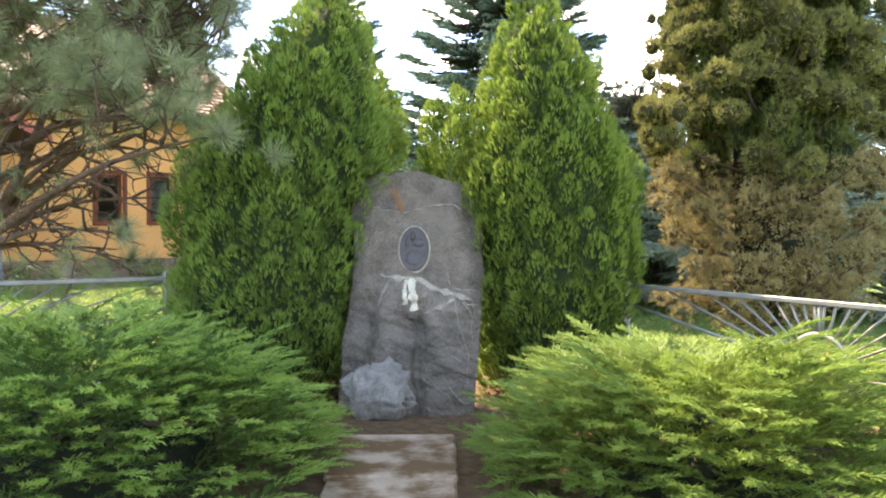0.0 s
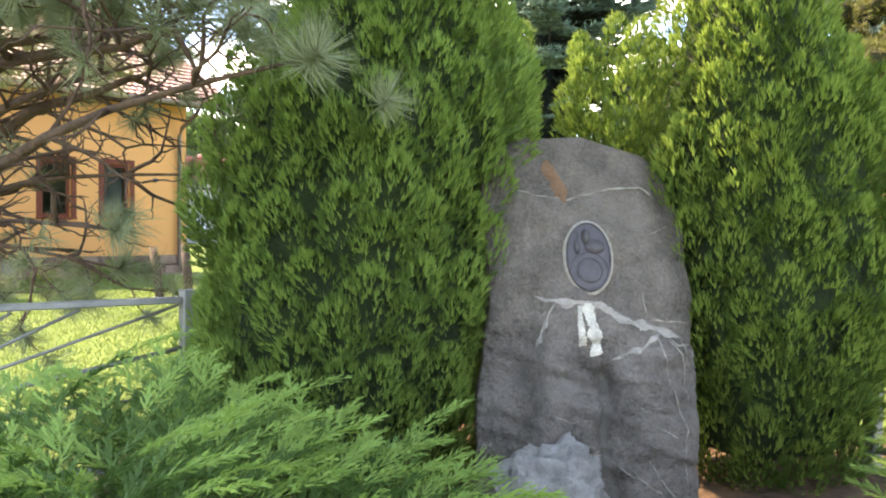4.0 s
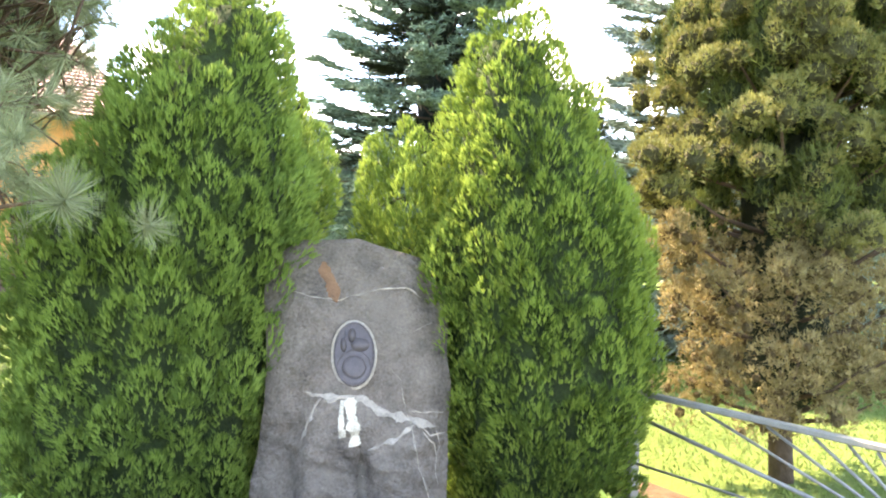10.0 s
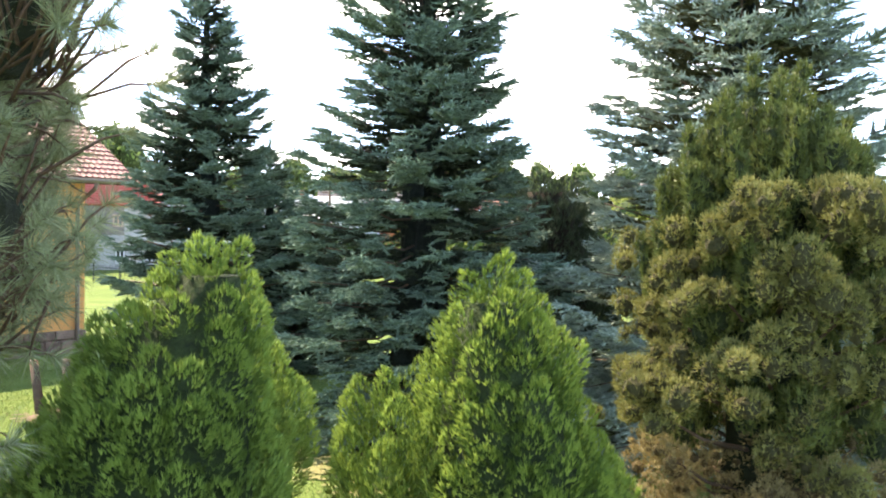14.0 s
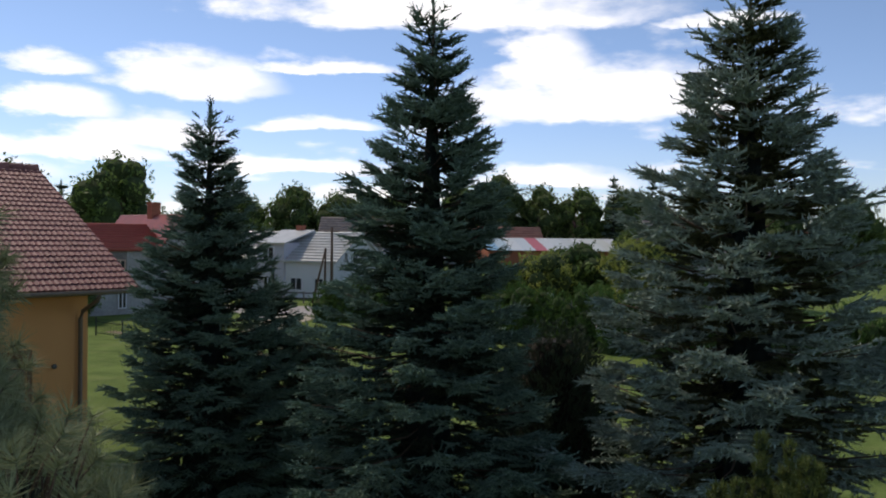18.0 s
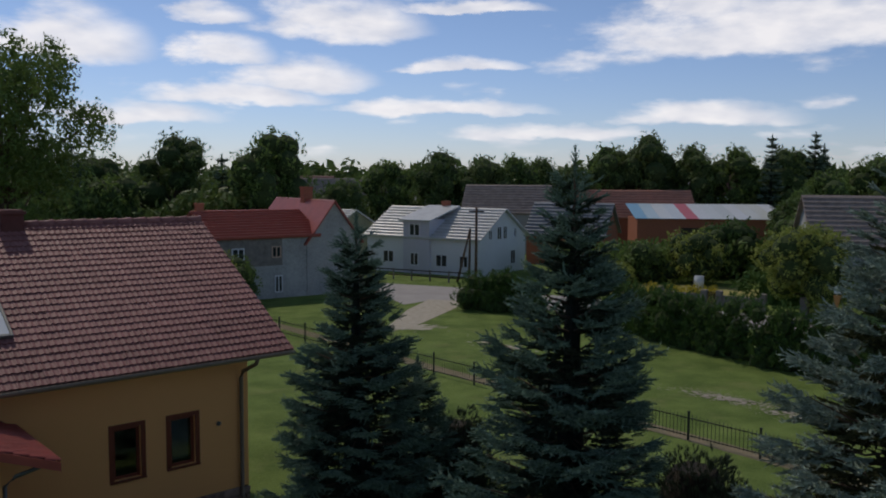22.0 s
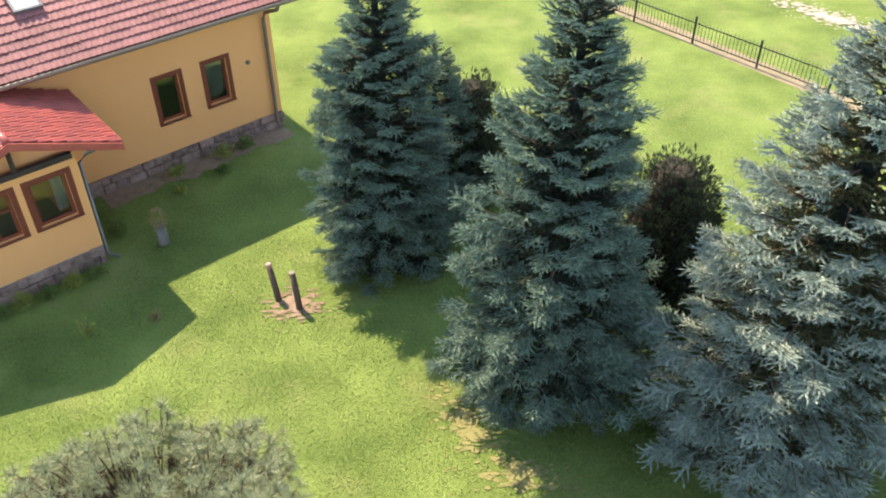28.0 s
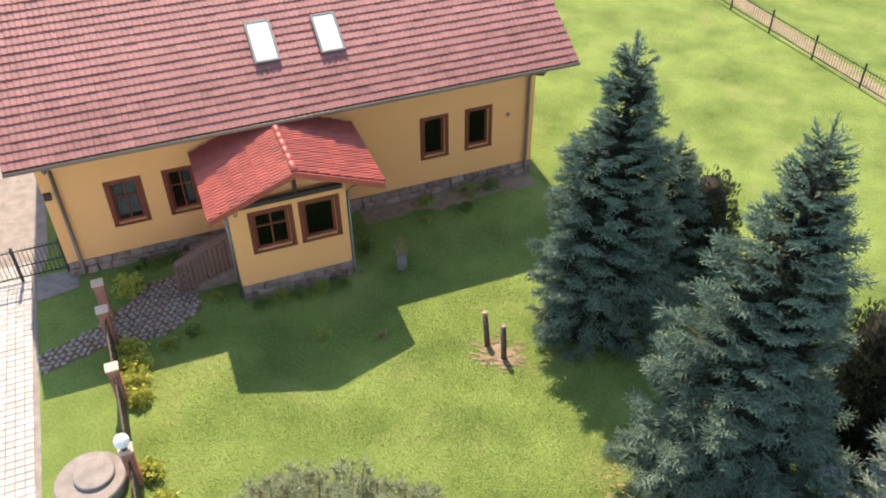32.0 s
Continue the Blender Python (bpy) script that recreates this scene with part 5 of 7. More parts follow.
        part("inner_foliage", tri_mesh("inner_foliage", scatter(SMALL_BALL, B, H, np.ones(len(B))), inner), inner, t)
        part(nm, tri_mesh(nm, scatter(MINI_FRONDS, P, frames_for(D, rng.normal(0, 1, P.shape)), S), mat), mat, t, ("browned bronze foliage", "olive-green foliage", "fresh green top shoots")[b])
    return t


clumped_tree("bronze_thuja", 2.66, 7.0, 4.05, "bronze-brown thuja with clumped foliage and bare lower trunk", 31)


# ---- junipers ----
def juniper(name, x, y, rx, ry, h, label, mat, tip_mat, seed, count):
    global rng
    rng = np.random.default_rng(seed)
    t = thing(name, pose(x, y, 0), label, "juniper", "spreading junipers by the path")
    for i in range(14):
        a = rng.uniform(0, 6.283)
        q = rng.uniform(0.5, 0.8)
        part("stem", pipe([(0, 0, 0), (math.cos(a) * rx * q * 0.5, math.sin(a) * ry * q * 0.5, h * 0.45), (math.cos(a) * rx * q, math.sin(a) * ry * q, h * 0.5)], [0.02, 0.014, 0.006], 5), M_BARK, t)
    # old darker inside, young lighter outside: shade and lit tips put into colour
    old, young = ([], [], []), ([], [], [])
    cands, info = [], []
    for i in range(count * 4):
        a, q = rng.uniform(0, 6.283), rng.uniform(0.0, 1.0) ** 0.46
        px, py = math.cos(a) * q, math.sin(a) * q
        lump = 0.94 + 0.38 * noise.noise((px * rx * 2.1 + seed, py * ry * 2.1, 0.3))
        tier = (0.35, 0.6, 0.8, 1.0, 1.0)[int(rng.integers(0, 5))] + rng.normal(0, 0.03)
        cands.append(np.array([px * rx, py * ry, max(0.05, h * lump * (1 - q ** 4.5) ** 0.6 * tier - 0.06)]))
        info.append((a, q))
    for j in spread(cands, 0.07)[:count]:
        c, (a, q) = cands[j], info[j]
        turn = a + rng.normal(0, 0.55)
        o = np.array([math.cos(turn), math.sin(turn), 0])
        perp = np.array([-o[1], o[0], 0])
        rise = 0.24 + 0.36 * (1 - q) ** 1.2 + rng.normal(0, 0.1)
        ln = rng.uniform(0.2, 0.34)
        # an arching frond: side shoots shorten to a nodding tip
        for k in range(11):
            u = k / 10
            side = 1 if k % 2 else -1
            p = c + o * ln * (u - 0.5) + np.array([0, 0, ln * (rise * u + 0.16 * math.sin(2.4 * u))])
            d = o * (0.8 + 0.6 * u) + perp * side * 0.85 * (1.05 - u) ** 0.6 + np.array([0, 0, rise + 0.12 - 0.3 * u]) + rng.normal(0, 0.09, 3)
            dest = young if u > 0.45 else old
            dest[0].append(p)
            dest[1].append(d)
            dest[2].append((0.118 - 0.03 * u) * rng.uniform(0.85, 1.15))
    # dark dome under the shoots, shade put into its colour
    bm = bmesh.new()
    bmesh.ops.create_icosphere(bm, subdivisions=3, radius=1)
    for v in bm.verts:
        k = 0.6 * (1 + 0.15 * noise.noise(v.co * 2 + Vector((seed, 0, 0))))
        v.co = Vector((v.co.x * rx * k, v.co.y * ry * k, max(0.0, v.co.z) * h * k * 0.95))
    part("inner_foliage", bm, M_CORE, t, "dark core with the inner shade in its colour")
    for nm, q, mt, lab in (("foliage", old, mat, "inner shoots, darker in colour for shade"), ("young_foliage", young, tip_mat, "feathery outer shoots, lighter in colour as lit tips")):
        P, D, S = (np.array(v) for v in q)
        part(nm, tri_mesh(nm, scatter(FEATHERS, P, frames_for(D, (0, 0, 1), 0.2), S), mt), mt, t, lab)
    return t


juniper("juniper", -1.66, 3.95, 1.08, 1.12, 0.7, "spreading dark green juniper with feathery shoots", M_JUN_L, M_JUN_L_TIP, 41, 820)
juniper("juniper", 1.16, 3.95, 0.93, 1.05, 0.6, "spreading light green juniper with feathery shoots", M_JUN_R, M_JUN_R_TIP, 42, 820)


# ---- pine ----
def pine(name, x, y, height, seed):
    global rng
    rng = np.random.default_rng(seed)
    t = thing(name, pose(x, y, 0), "mature pine with reddish bark and long grey-green needles", "pine tree")
    part("trunk", pipe([(0, 0, -0.1), (0.04, 0.05, 1.2), (0.0, 0.1, 2.6), (0.1, 0.0, height - 0.5)], [0.21, 0.18, 0.13, 0.03], 10), M_BARK_PINE, t)
    pos, dirs, sc, big = [], [], [], []

    def twig(bm, p, d, ln, r, depth, wander=0.2, droop=0.0, reach=False):
        pts, q, dd = [p], np.array(p), unit(np.array(d, float))
        n = 6
        for i in range(n):
            dd = unit(dd * 1.0 + rng.normal(0, wander, 3) + np.array([0, 0, droop]) + (unit(np.array(d, float)) * 0.3 if depth == 0 else 0))
            q = q + dd * ln / n
            pts.append(q)
            if depth < 2 and (2 if depth == 0 else 1) <= i and not (reach and i > 3):
                for k in range(2 if depth == 0 else 1):
                    s = unit(np.cross(dd, rng.normal(0, 1, 3)))
                    twig(bm, q, dd * 0.75 + s * 0.9 * np.array([1, 1, 0.6]), min(0.75 if depth == 0 else 0.32, ln * rng.uniform(0.26, 0.46)), min(r * 0.5, 0.014), depth + 1, 0.25)
        tube(bm, [tuple(a) for a in pts], [r * (1 - 0.12 * i) for i in range(len(pts))], 6 if depth == 0 else (4 if depth == 1 else 3))
        if depth > 0:
            if 1.0 < q[2] < 2.1 and q[0] < 2.1 and rng.uniform(0, 1) < 0.93:
                return
            if q[2] > 2.6 and rng.uniform(0, 1) < 0.55:
                return
            pos.append(q)
            dirs.append(dd + np.array([0, 0, 0.25]))
            sc.append(rng.uniform(0.14, 0.19))
            if depth == 2 and rng.uniform(0, 1) < 0.7:
                pos.append(pts[-2])
                dirs.append(dd + rng.normal(0, 0.4, 3))
                sc.append(rng.uniform(0.12, 0.16))

    n = 40
    for i in range(n):
        f = i / (n - 1)
        z = 1.2 + (height - 2.2) * f
        a = i * 2.4 + rng.normal(0, 0.3)
        ln = 2.1 * (1.05 - 0.35 * f) * rng.uniform(0.75, 1.1) * (1.0 if f < 0.9 else 0.6)
        bm = bmesh.new()
        twig(bm, np.array([0.03, 0.05, z]), (math.cos(a), math.sin(a), 0.38 - 0.1 * f), ln * (1.0 if f < 0.6 else 0.8), 0.05 * (1.1 - 0.6 * f), 0)
        part("limb", bm, M_BARK_PINE, t)
    # boughs that reach over the panel towards the stone
    for bz, tx, ty, tz, r in PINE_BOUGHS:
        p0, p1 = np.array([0.05, 0, bz]), np.array([tx - x, ty - y, tz])
        bm = bmesh.new()
        pts = [p0 + (p1 - p0) * u + np.array([0.06 * math.sin(5 * u + bz), 0.06 * math.sin(7 * u), 0.10 * math.sin(3.1 * u)]) * (1 if 0 < u < 1 else 0) for u in (0, 0.14, 0.28, 0.42, 0.56, 0.7, 0.85, 1.0)]
        tube(bm, [tuple(q) for q in pts], [r, r * 0.85, r * 0.7, r * 0.58, r * 0.46, r * 0.34, r * 0.24, 0.006], 6)
        for k in (2, 3, 4, 5, 6):
            for q in range(2):
                sd = unit(np.cross(p1 - p0, rng.normal(0, 1, 3)))
                twig(bm, pts[k], unit(p1 - p0) * 0.6 + sd * 0.9 * np.array([1, 1, 0.6]), rng.uniform(0.3, 0.6), 0.012, 1, 0.25)
        part("limb", bm, M_BARK_PINE, t)
        big.append((p1, p1 - p0 + np.array([0, 0, 0.8]), rng.uniform(0.17, 0.21)))
    # the dense rounded head: brushes on short twigs
    head = bmesh.new()
    hpos, hdir, hsc = [], [], []
    for cx, cy, cz, ra, rb, count in PINE_LOBES:
        for i in range(count):
            o = unit(rng.normal(0, 1, 3) + np.array([0, 0, 0.35]))
            lump = 1 + 0.3 * noise.noise((o[0] * 2.1 + cx, o[1] * 2.1, o[2] * 2.1 + 4))
            q = np.array([cx - x, cy - y, cz]) + o * np.array([ra, ra, rb]) * lump * rng.uniform(0.8, 1.0)
            if q[2] < 2.1:
                continue
            d = unit(o + np.array([0, 0, 0.55]) + rng.normal(0, 0.25, 3))
            tube(head, [tuple(q - d * 0.4 - np.array([0, 0, 0.1])), tuple(q - d * 0.12), tuple(q)], [0.01, 0.008, 0.004], 3)
            hpos.append(q)
            hdir.append(d)
            hsc.append(rng.uniform(0.13, 0.19))
    # dark balls in the head: shade between the brushes put into their colour
    inner = scatter(BALL, np.array([(q[0] - x, q[1] - y, q[2] + 0.1) for q in PINE_LOBES]), np.array([np.diag([0.5 * q[3], 0.5 * q[3], 0.5 * q[4]]) for q in PINE_LOBES]), np.ones(len(PINE_LOBES)))
    part("inner_foliage", tri_mesh("inner_foliage", inner, M_CORE), M_CORE, t, "dark core with the inner shade in its colour")
    tagged(part("twigwork", head, M_BARK_PINE, t), kind="stuff")
    for tx, ty, tz, s in ((-1.3, 5.08, 1.74, 0.2), (-1.06, 5.42, 1.65, 0.16), (-1.55, 5.2, 1.85, 0.17), (-1.75, 5.3, 1.95, 0.18), (-1.96, 5.14, 2.23, 0.2), (-2.53, 4.3, 1.84, 0.18), (-2.2, 5.2, 2.1, 0.17), (-1.6, 5.5, 2.05, 0.16), (-1.85, 5.0, 2.1, 0.18)):
        big.append((np.array([tx - x, ty - y, tz]), np.array([0.45, -0.75, 0.35]) + rng.normal(0, 0.15, 3), s))
    pos, dirs, sc = np.array(pos), np.array(dirs), np.array(sc)
    bp, bd, bs = (np.array(q) for q in zip(*big))
    hpos, hdir, hsc = np.array(hpos), np.array(hdir), np.array(hsc)
    near = (hpos[:, 0] > 1.1) & (hpos[:, 2] < 4.9)
    v = np.concatenate([scatter(HEAD_TUFTS, hpos[~near], frames_for(hdir[~near], (0, 0, 1), 0.5), hsc[~near]), scatter(NEAR_TUFTS, hpos[near], frames_for(hdir[near], (0, 0, 1), 0.5), hsc[near]), scatter(TUFTS, pos, frames_for(dirs, (0, 0, 1), 0.5), sc), scatter(BIG_TUFTS, bp, frames_for(bd, (0, 0, 1), 0.3), bs)])
    part("needles", tri_mesh("needles", v, M_PINE), M_PINE, t)
    return t


PINE_BOUGHS = ((1.05, -1.35, 5.2, 1.76, 0.05), (0.95, -2.2, 6.3, 2.95, 0.06), (1.1, -2.0, 6.4, 1.42, 0.038), (1.25, -2.15, 6.4, 1.97, 0.04), (1.6, -1.9, 5.25, 2.25, 0.045), (1.0, -2.2, 5.9, 1.15, 0.035), (1.5, -2.55, 4.5, 1.85, 0.04), (1.0, -2.4, 6.6, 0.95, 0.035), (1.9, -1.9, 5.9, 2.9, 0.045), (2.4, -1.7, 5.9, 3.4, 0.04), (2.9, -1.6, 6.2, 4.0, 0.04))
# rounded masses of the head: centre, radii, brushes
PINE_LOBES = ((-3.65, 7.1, 4.05, 1.7, 1.85, 950), (-2.0, 6.0, 3.0, 0.75, 0.7, 170), (-1.75, 5.9, 3.9, 0.7, 0.75, 170), (-2.65, 6.7, 5.0, 0.75, 0.85, 230), (-2.35, 6.1, 4.3, 0.7, 0.7, 150), (-4.9, 7.6, 4.2, 0.9, 0.8, 220), (-3.2, 8.1, 4.2, 0.9, 0.8, 220), (-2.4, 7.7, 2.85, 0.55, 0.65, 170), (-2.3, 7.6, 3.7, 0.55, 0.65, 150))
pine("pine", -3.93, 6.95, 6.1, 51)


# ---- broadleaf trees, hedges and far woods ----
def leafy(name, x, y, height, radius, label, mat, seed, trunk_h=0.3, clusters=420, size=0.55, category="tree", group="", sx=1.0, gaps=0.0):
    global rng
    rng = np.random.default_rng(seed)
    t = thing(name, pose(x, y, 0), label, category, group)
    bm = bmesh.new()
    th = height * trunk_h
    tr = max(0.04, height * 0.022)
    tube(bm, [(0, 0, -0.1), (0.1, 0.05, th), (0.0, 0.1, height * 0.75)], [tr * 1.3, tr, tr * 0.3], 7)
    lobes = []
    for i in range(17):
        a = i * 2.4 + rng.normal(0, 0.3)
        f = (i + rng.uniform(0.0, 1.0)) / 17
        r = radius * (0.35 + 0.45 * math.sin(math.pi * min(1, f * 0.8 + 0.15))) * rng.uniform(0.6, 1.1)
        c = np.array([math.cos(a) * r * sx, math.sin(a) * r, th + (height - th) * (0.1 + 0.75 * f)])
        lobes.append((c, radius * rng.uniform(0.34, 0.52)))
        tube(bm, [(0, 0.05, th * 0.9 + (c[2] - th) * 0.3), tuple(c * np.array([0.5, 0.5, 1]) - np.array([0, 0, 0.1 * height])), tuple(c)], [tr * 0.5, tr * 0.35, tr * 0.12], 4)
    lobes.append((np.array([0, 0, height - radius * 0.4]), radius * 0.42))
    part("trunk", bm, M_BARK, t)
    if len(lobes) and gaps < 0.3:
        # dark balls in the lobes: crown shade put into their colour
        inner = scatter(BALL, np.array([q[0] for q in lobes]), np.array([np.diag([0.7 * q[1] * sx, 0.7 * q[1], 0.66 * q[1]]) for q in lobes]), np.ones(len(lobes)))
        part("inner_foliage", tri_mesh("inner_foliage", inner, M_CORE_LEAF), M_CORE_LEAF, t, "dark core with the inner shade in its colour")
    clusters, size = int(clusters * 2.6), size * 0.62
    pos, sc = [], []
    for i in range(clusters):
        c, r = lobes[rng.integers(0, len(lobes))]
        o = unit(rng.normal(0, 1, 3)) * r * rng.uniform(0.66 - 0.6 * gaps, 1.12)
        p = c + o * np.array([sx, 1, 0.9])
        if p[2] > 0.1:
            pos.append(p)
            sc.append(size * rng.uniform(0.6, 1.25))
    pos, sc = np.array(pos), np.array(sc)
    v = scatter(LEAVES if y < 70 else LEAVES_FAR, pos, frames_for(rng.normal(0, 1, pos.shape)), sc)
    part("crown", tri_mesh("crown", v, mat), mat, t)
    return t


def hedge(name, pts, height, width, label, mat, seed, size=0.36):
    """A row of bushes grown together: lumps of uneven height and reach, leafy all round."""
    global rng
    rng = np.random.default_rng(seed)
    t = thing(name, pose(pts[0][0], pts[0][1], 0), label, "hedge")
    o = np.array([pts[0][0], pts[0][1], 0])
    lumps, shape = [], []
    for (x0, y0), (x1, y1) in zip(pts, pts[1:]):
        a, b = np.array([x0, y0, 0]) - o, np.array([x1, y1, 0]) - o
        ln = np.linalg.norm(b - a)
        d = (b - a) / ln
        s = np.array([-d[1], d[0], 0])
        for i in range(int(ln / 0.55)):
            u = (i + rng.uniform(0, 1)) * 0.55
            h = height * (1 + 0.3 * noise.noise((u * 0.45, seed, x0)) + rng.uniform(-0.12, 0.12))
            r = width * rng.uniform(0.36, 0.55)
            for z in (0.3, 0.62, 1.0):
                lumps.append(a + d * (u + rng.normal(0, 0.15)) + s * rng.normal(0, 0.16 * width) + np.array([0, 0, max(0.3, h * z - r * 0.8)]))
                shape.append(r * (1.0 if z < 0.9 else rng.uniform(0.55, 0.9)))
    lumps, shape = np.array(lumps), np.array(shape)
    # dark balls in the lumps: hedge shade put into their colour
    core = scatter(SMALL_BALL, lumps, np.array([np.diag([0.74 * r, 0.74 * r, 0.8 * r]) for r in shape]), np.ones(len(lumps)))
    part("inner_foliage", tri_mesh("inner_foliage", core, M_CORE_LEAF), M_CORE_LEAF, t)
    P = []
    for c, r in zip(lumps, shape):
        n = int(95 * r * r / 0.5)
        e = unit(rng.normal(0, 1, (n, 3)) + np.array([0, 0, 0.3]))
        P.append(c + e * (r * rng.uniform(0.75, 1.15, n))[:, None])
    P = np.concatenate(P)
    P = P[P[:, 2] > 0.05]
    v = scatter(FRONDS, P, frames_for(rng.normal(0, 0.6, P.shape) + np.array([0, 0, 0.8]), rng.normal(0, 1, P.shape)), size * rng.uniform(0.6, 1.3, len(P)))
    part("leaves", tri_mesh("leaves", v, mat), mat, t)
    return t


# ---- village ----
def plain_window(parent, x0, x1, z0, z1, y=0.0, mat=None, face="y"):
    """A small framed window standing in a shallow reveal, for houses far off."""
    w = new("window")
    w.parent = parent
    if face == "x":
        w.matrix_basis = pose(0, 0, 0, 0, 0, 90)
    f = 0.08
    part("window_frame", boxes([(x0, x1, y - 0.03, y + 0.02, z1 - f, z1), (x0, x1, y - 0.05, y + 0.02, z0, z0 + f), (x0, x0 + f, y - 0.03, y + 0.02, z0 + f, z1 - f), (x1 - f, x1, y - 0.03, y + 0.02, z0 + f, z1 - f), ((x0 + x1) / 2 - 0.04, (x0 + x1) / 2 + 0.04, y - 0.03, y + 0.02, z0 + f, z1 - f)]), mat or M_WHITEWALL, w)
    part("pane", boxes([(x0 + f, x1 - f, y - 0.012, y + 0.01, z0 + f, z1 - f)]), M_DARKGLASS, w)


M_DARKGLASS = material("dark_window_pane", (0.03, 0.035, 0.04), 0.12, vary=0.2, bump=0, spec=0.6)


def gable_house(name, m, L, D, eave, ridge, wall_mat, roof_mat, label, over=0.35, axis="x", ribs=0.0, category="house"):
    """Walls with gables and a two-slope roof; ridge along x (or y). Local front is y = 0, looking to -y."""
    h = thing(name, m, label, category)
    bm = bmesh.new()
    if axis == "x":
        prof = [(0, 0), (D, 0), (D, eave), (D / 2, ridge - 0.08), (0, eave)]
        a = [bm.verts.new((-L, y, z)) for y, z in prof]
        b = [bm.verts.new((0, y, z)) for y, z in prof]
    else:
        prof = [(-L, 0), (0, 0), (0, eave), (-L / 2, ridge - 0.08), (-L, eave)]
        a = [bm.verts.new((x, D, z)) for x, z in prof]
        b = [bm.verts.new((x, 0, z)) for x, z in prof]
    bm.faces.new(a)
    bm.faces.new(b[::-1])
    for k in range(5):
        bm.faces.new((a[k], b[k], b[(k + 1) % 5], a[(k + 1) % 5]))
    part("wall", bm, wall_mat, h)
    if axis == "x":
        s = (ridge - eave) / (D / 2)
        lo = eave - over * s
        part("roof", slab([(-L - over, -over, lo), (over, -over, lo), (over, D / 2, ridge), (-L - over, D / 2, ridge)], 0.1), roof_mat, h)
        part("roof", slab([(over, D + over, lo), (-L - over, D + over, lo), (-L - over, D / 2, ridge), (over, D / 2, ridge)], 0.1), roof_mat, h)
        n = int((D / 2 + over) / 0.42)
        for side in (0, 1):
            items = []
            for i in range(n):
                y = -over + (D / 2 + over) * i / n
                z = lo + s * (y + over)
                yy = (y, y + 0.12) if side == 0 else (D - y - 0.12, D - y)
                items.append((-L - over + 0.02, over - 0.02, yy[0], yy[1], z + 0.02, z + 0.02 + 0.045 + 0.12 * s))
            tagged(part("tiling", boxes(items), roof_mat, h), kind="stuff")
    else:
        s = (ridge - eave) / (L / 2)
        lo = eave - over * s
        part("roof", slab([(over, -over, lo), (over, D + over, lo), (-L / 2, D + over, ridge), (-L / 2, -over, ridge)], 0.1), roof_mat, h)
        part("roof", slab([(-L - over, D + over, lo), (-L - over, -over, lo), (-L / 2, -over, ridge), (-L / 2, D + over, ridge)], 0.1), roof_mat, h)
    return h


def chimney_on(h, x, y, z0, z1, w=0.5):
    part("chimney", boxes([(x, x + w, y, y + w, z0, z1), (x - 0.05, x + w + 0.05, y - 0.05, y + w + 0.05, z1 - 0.12, z1 - 0.04)]), M_BRICK, h)


# white house across the road
wh = gable_house("white_house", pose(0.57, 74.07, 0, 0, 0, -31), 11.8, 8.6, 3.35, 5.75, M_WHITEWALL, M_WHITEROOF, "white plastered village house with pale grey tiled roof")
part("lilac_bay", boxes([(-7.6, -4.8, -0.25, 3.5, 0, 4.75)]), M_LILAC, wh, "lilac-grey stair bay")
part("bay_roof", slab([(-7.9, -0.6, 4.75), (-4.5, -0.6, 4.75), (-4.5, 4.3, 5.9), (-7.9, 4.3, 5.9)], 0.12), M_WHITEROOF, wh)
for x0, x1, z0, z1, y in ((-10, -8.8, 0.8, 1.9, 0), (-4.3, -3.1, 0.7, 1.8, 0), (-1.9, -1.0, 0.75, 1.8, 0), (-6.85, -5.95, 0.7, 1.85, -0.25), (-6.95, -5.8, 3.3, 4.4, -0.25)):
    plain_window(wh, x0, x1, z0, z1, y)
for x0, x1, z0, z1 in ((1.7, 2.3, 3.1, 4.0), (3.2, 4.0, 3.0, 4.2), (4.3, 5.0, 3.0, 4.2), (6.3, 6.8, 3.1, 4.0), (5.7, 6.6, 0.7, 2.0)):
    plain_window(wh, x0, x1, z0, z1, 0.0, face="x")
chimney_on(wh, -6.3, 4.0, 5.2, 6.3, 0.6)

# grey house
gh = gable_house("grey_house", pose(-7.64, 65.5, 0, 0, 0, 37.3) @ pose(-0.85, 0, 0), 4.3, 9.5, 4.0, 6.8, M_GREYWALL, M_TILE_RED, "grey unpainted plaster house with red tiled roofs", axis="y", over=0.25)
bm = bmesh.new()
ends = [[bm.verts.new((x, y, z)) for y, z in ((0.06, 0), (6.8, 0), (6.8, 4.35), (3.4, 5.95), (0.06, 4.35))] for x in (-11.2, -3.5)]
bm.faces.new(ends[0])
bm.faces.new(ends[1][::-1])
for k in range(5):
    bm.faces.new((ends[0][k], ends[1][k], ends[1][(k + 1) % 5], ends[0][(k + 1) % 5]))
part("side_wing", bm, M_GREYWALL, gh)
part("wing_roof", slab([(-11.5, -0.25, 4.3), (-3.3, -0.25, 4.3), (-3.3, 3.4, 6.08), (-11.5, 3.4, 6.08)], 0.1), M_TILE_RED, gh)
part("wing_roof", slab([(-3.3, 7.1, 4.3), (-11.5, 7.1, 4.3), (-11.5, 3.4, 6.08), (-3.3, 3.4, 6.08)], 0.1), M_TILE_RED, gh)
tagged(part("tiling", boxes([(-11.5, -3.3, -0.26 + 0.33 * i, -0.08 + 0.33 * i, 4.31 + 0.161 * i, 4.43 + 0.161 * i) for i in range(11)]), M_TILE_RED, gh), kind="stuff")
part("boarded_wall", boxes([(-11.2, -6.2, 0.02, 0.058, 2.3, 4.25)]), M_CONCRETE, gh, "darker weathered upper wall")
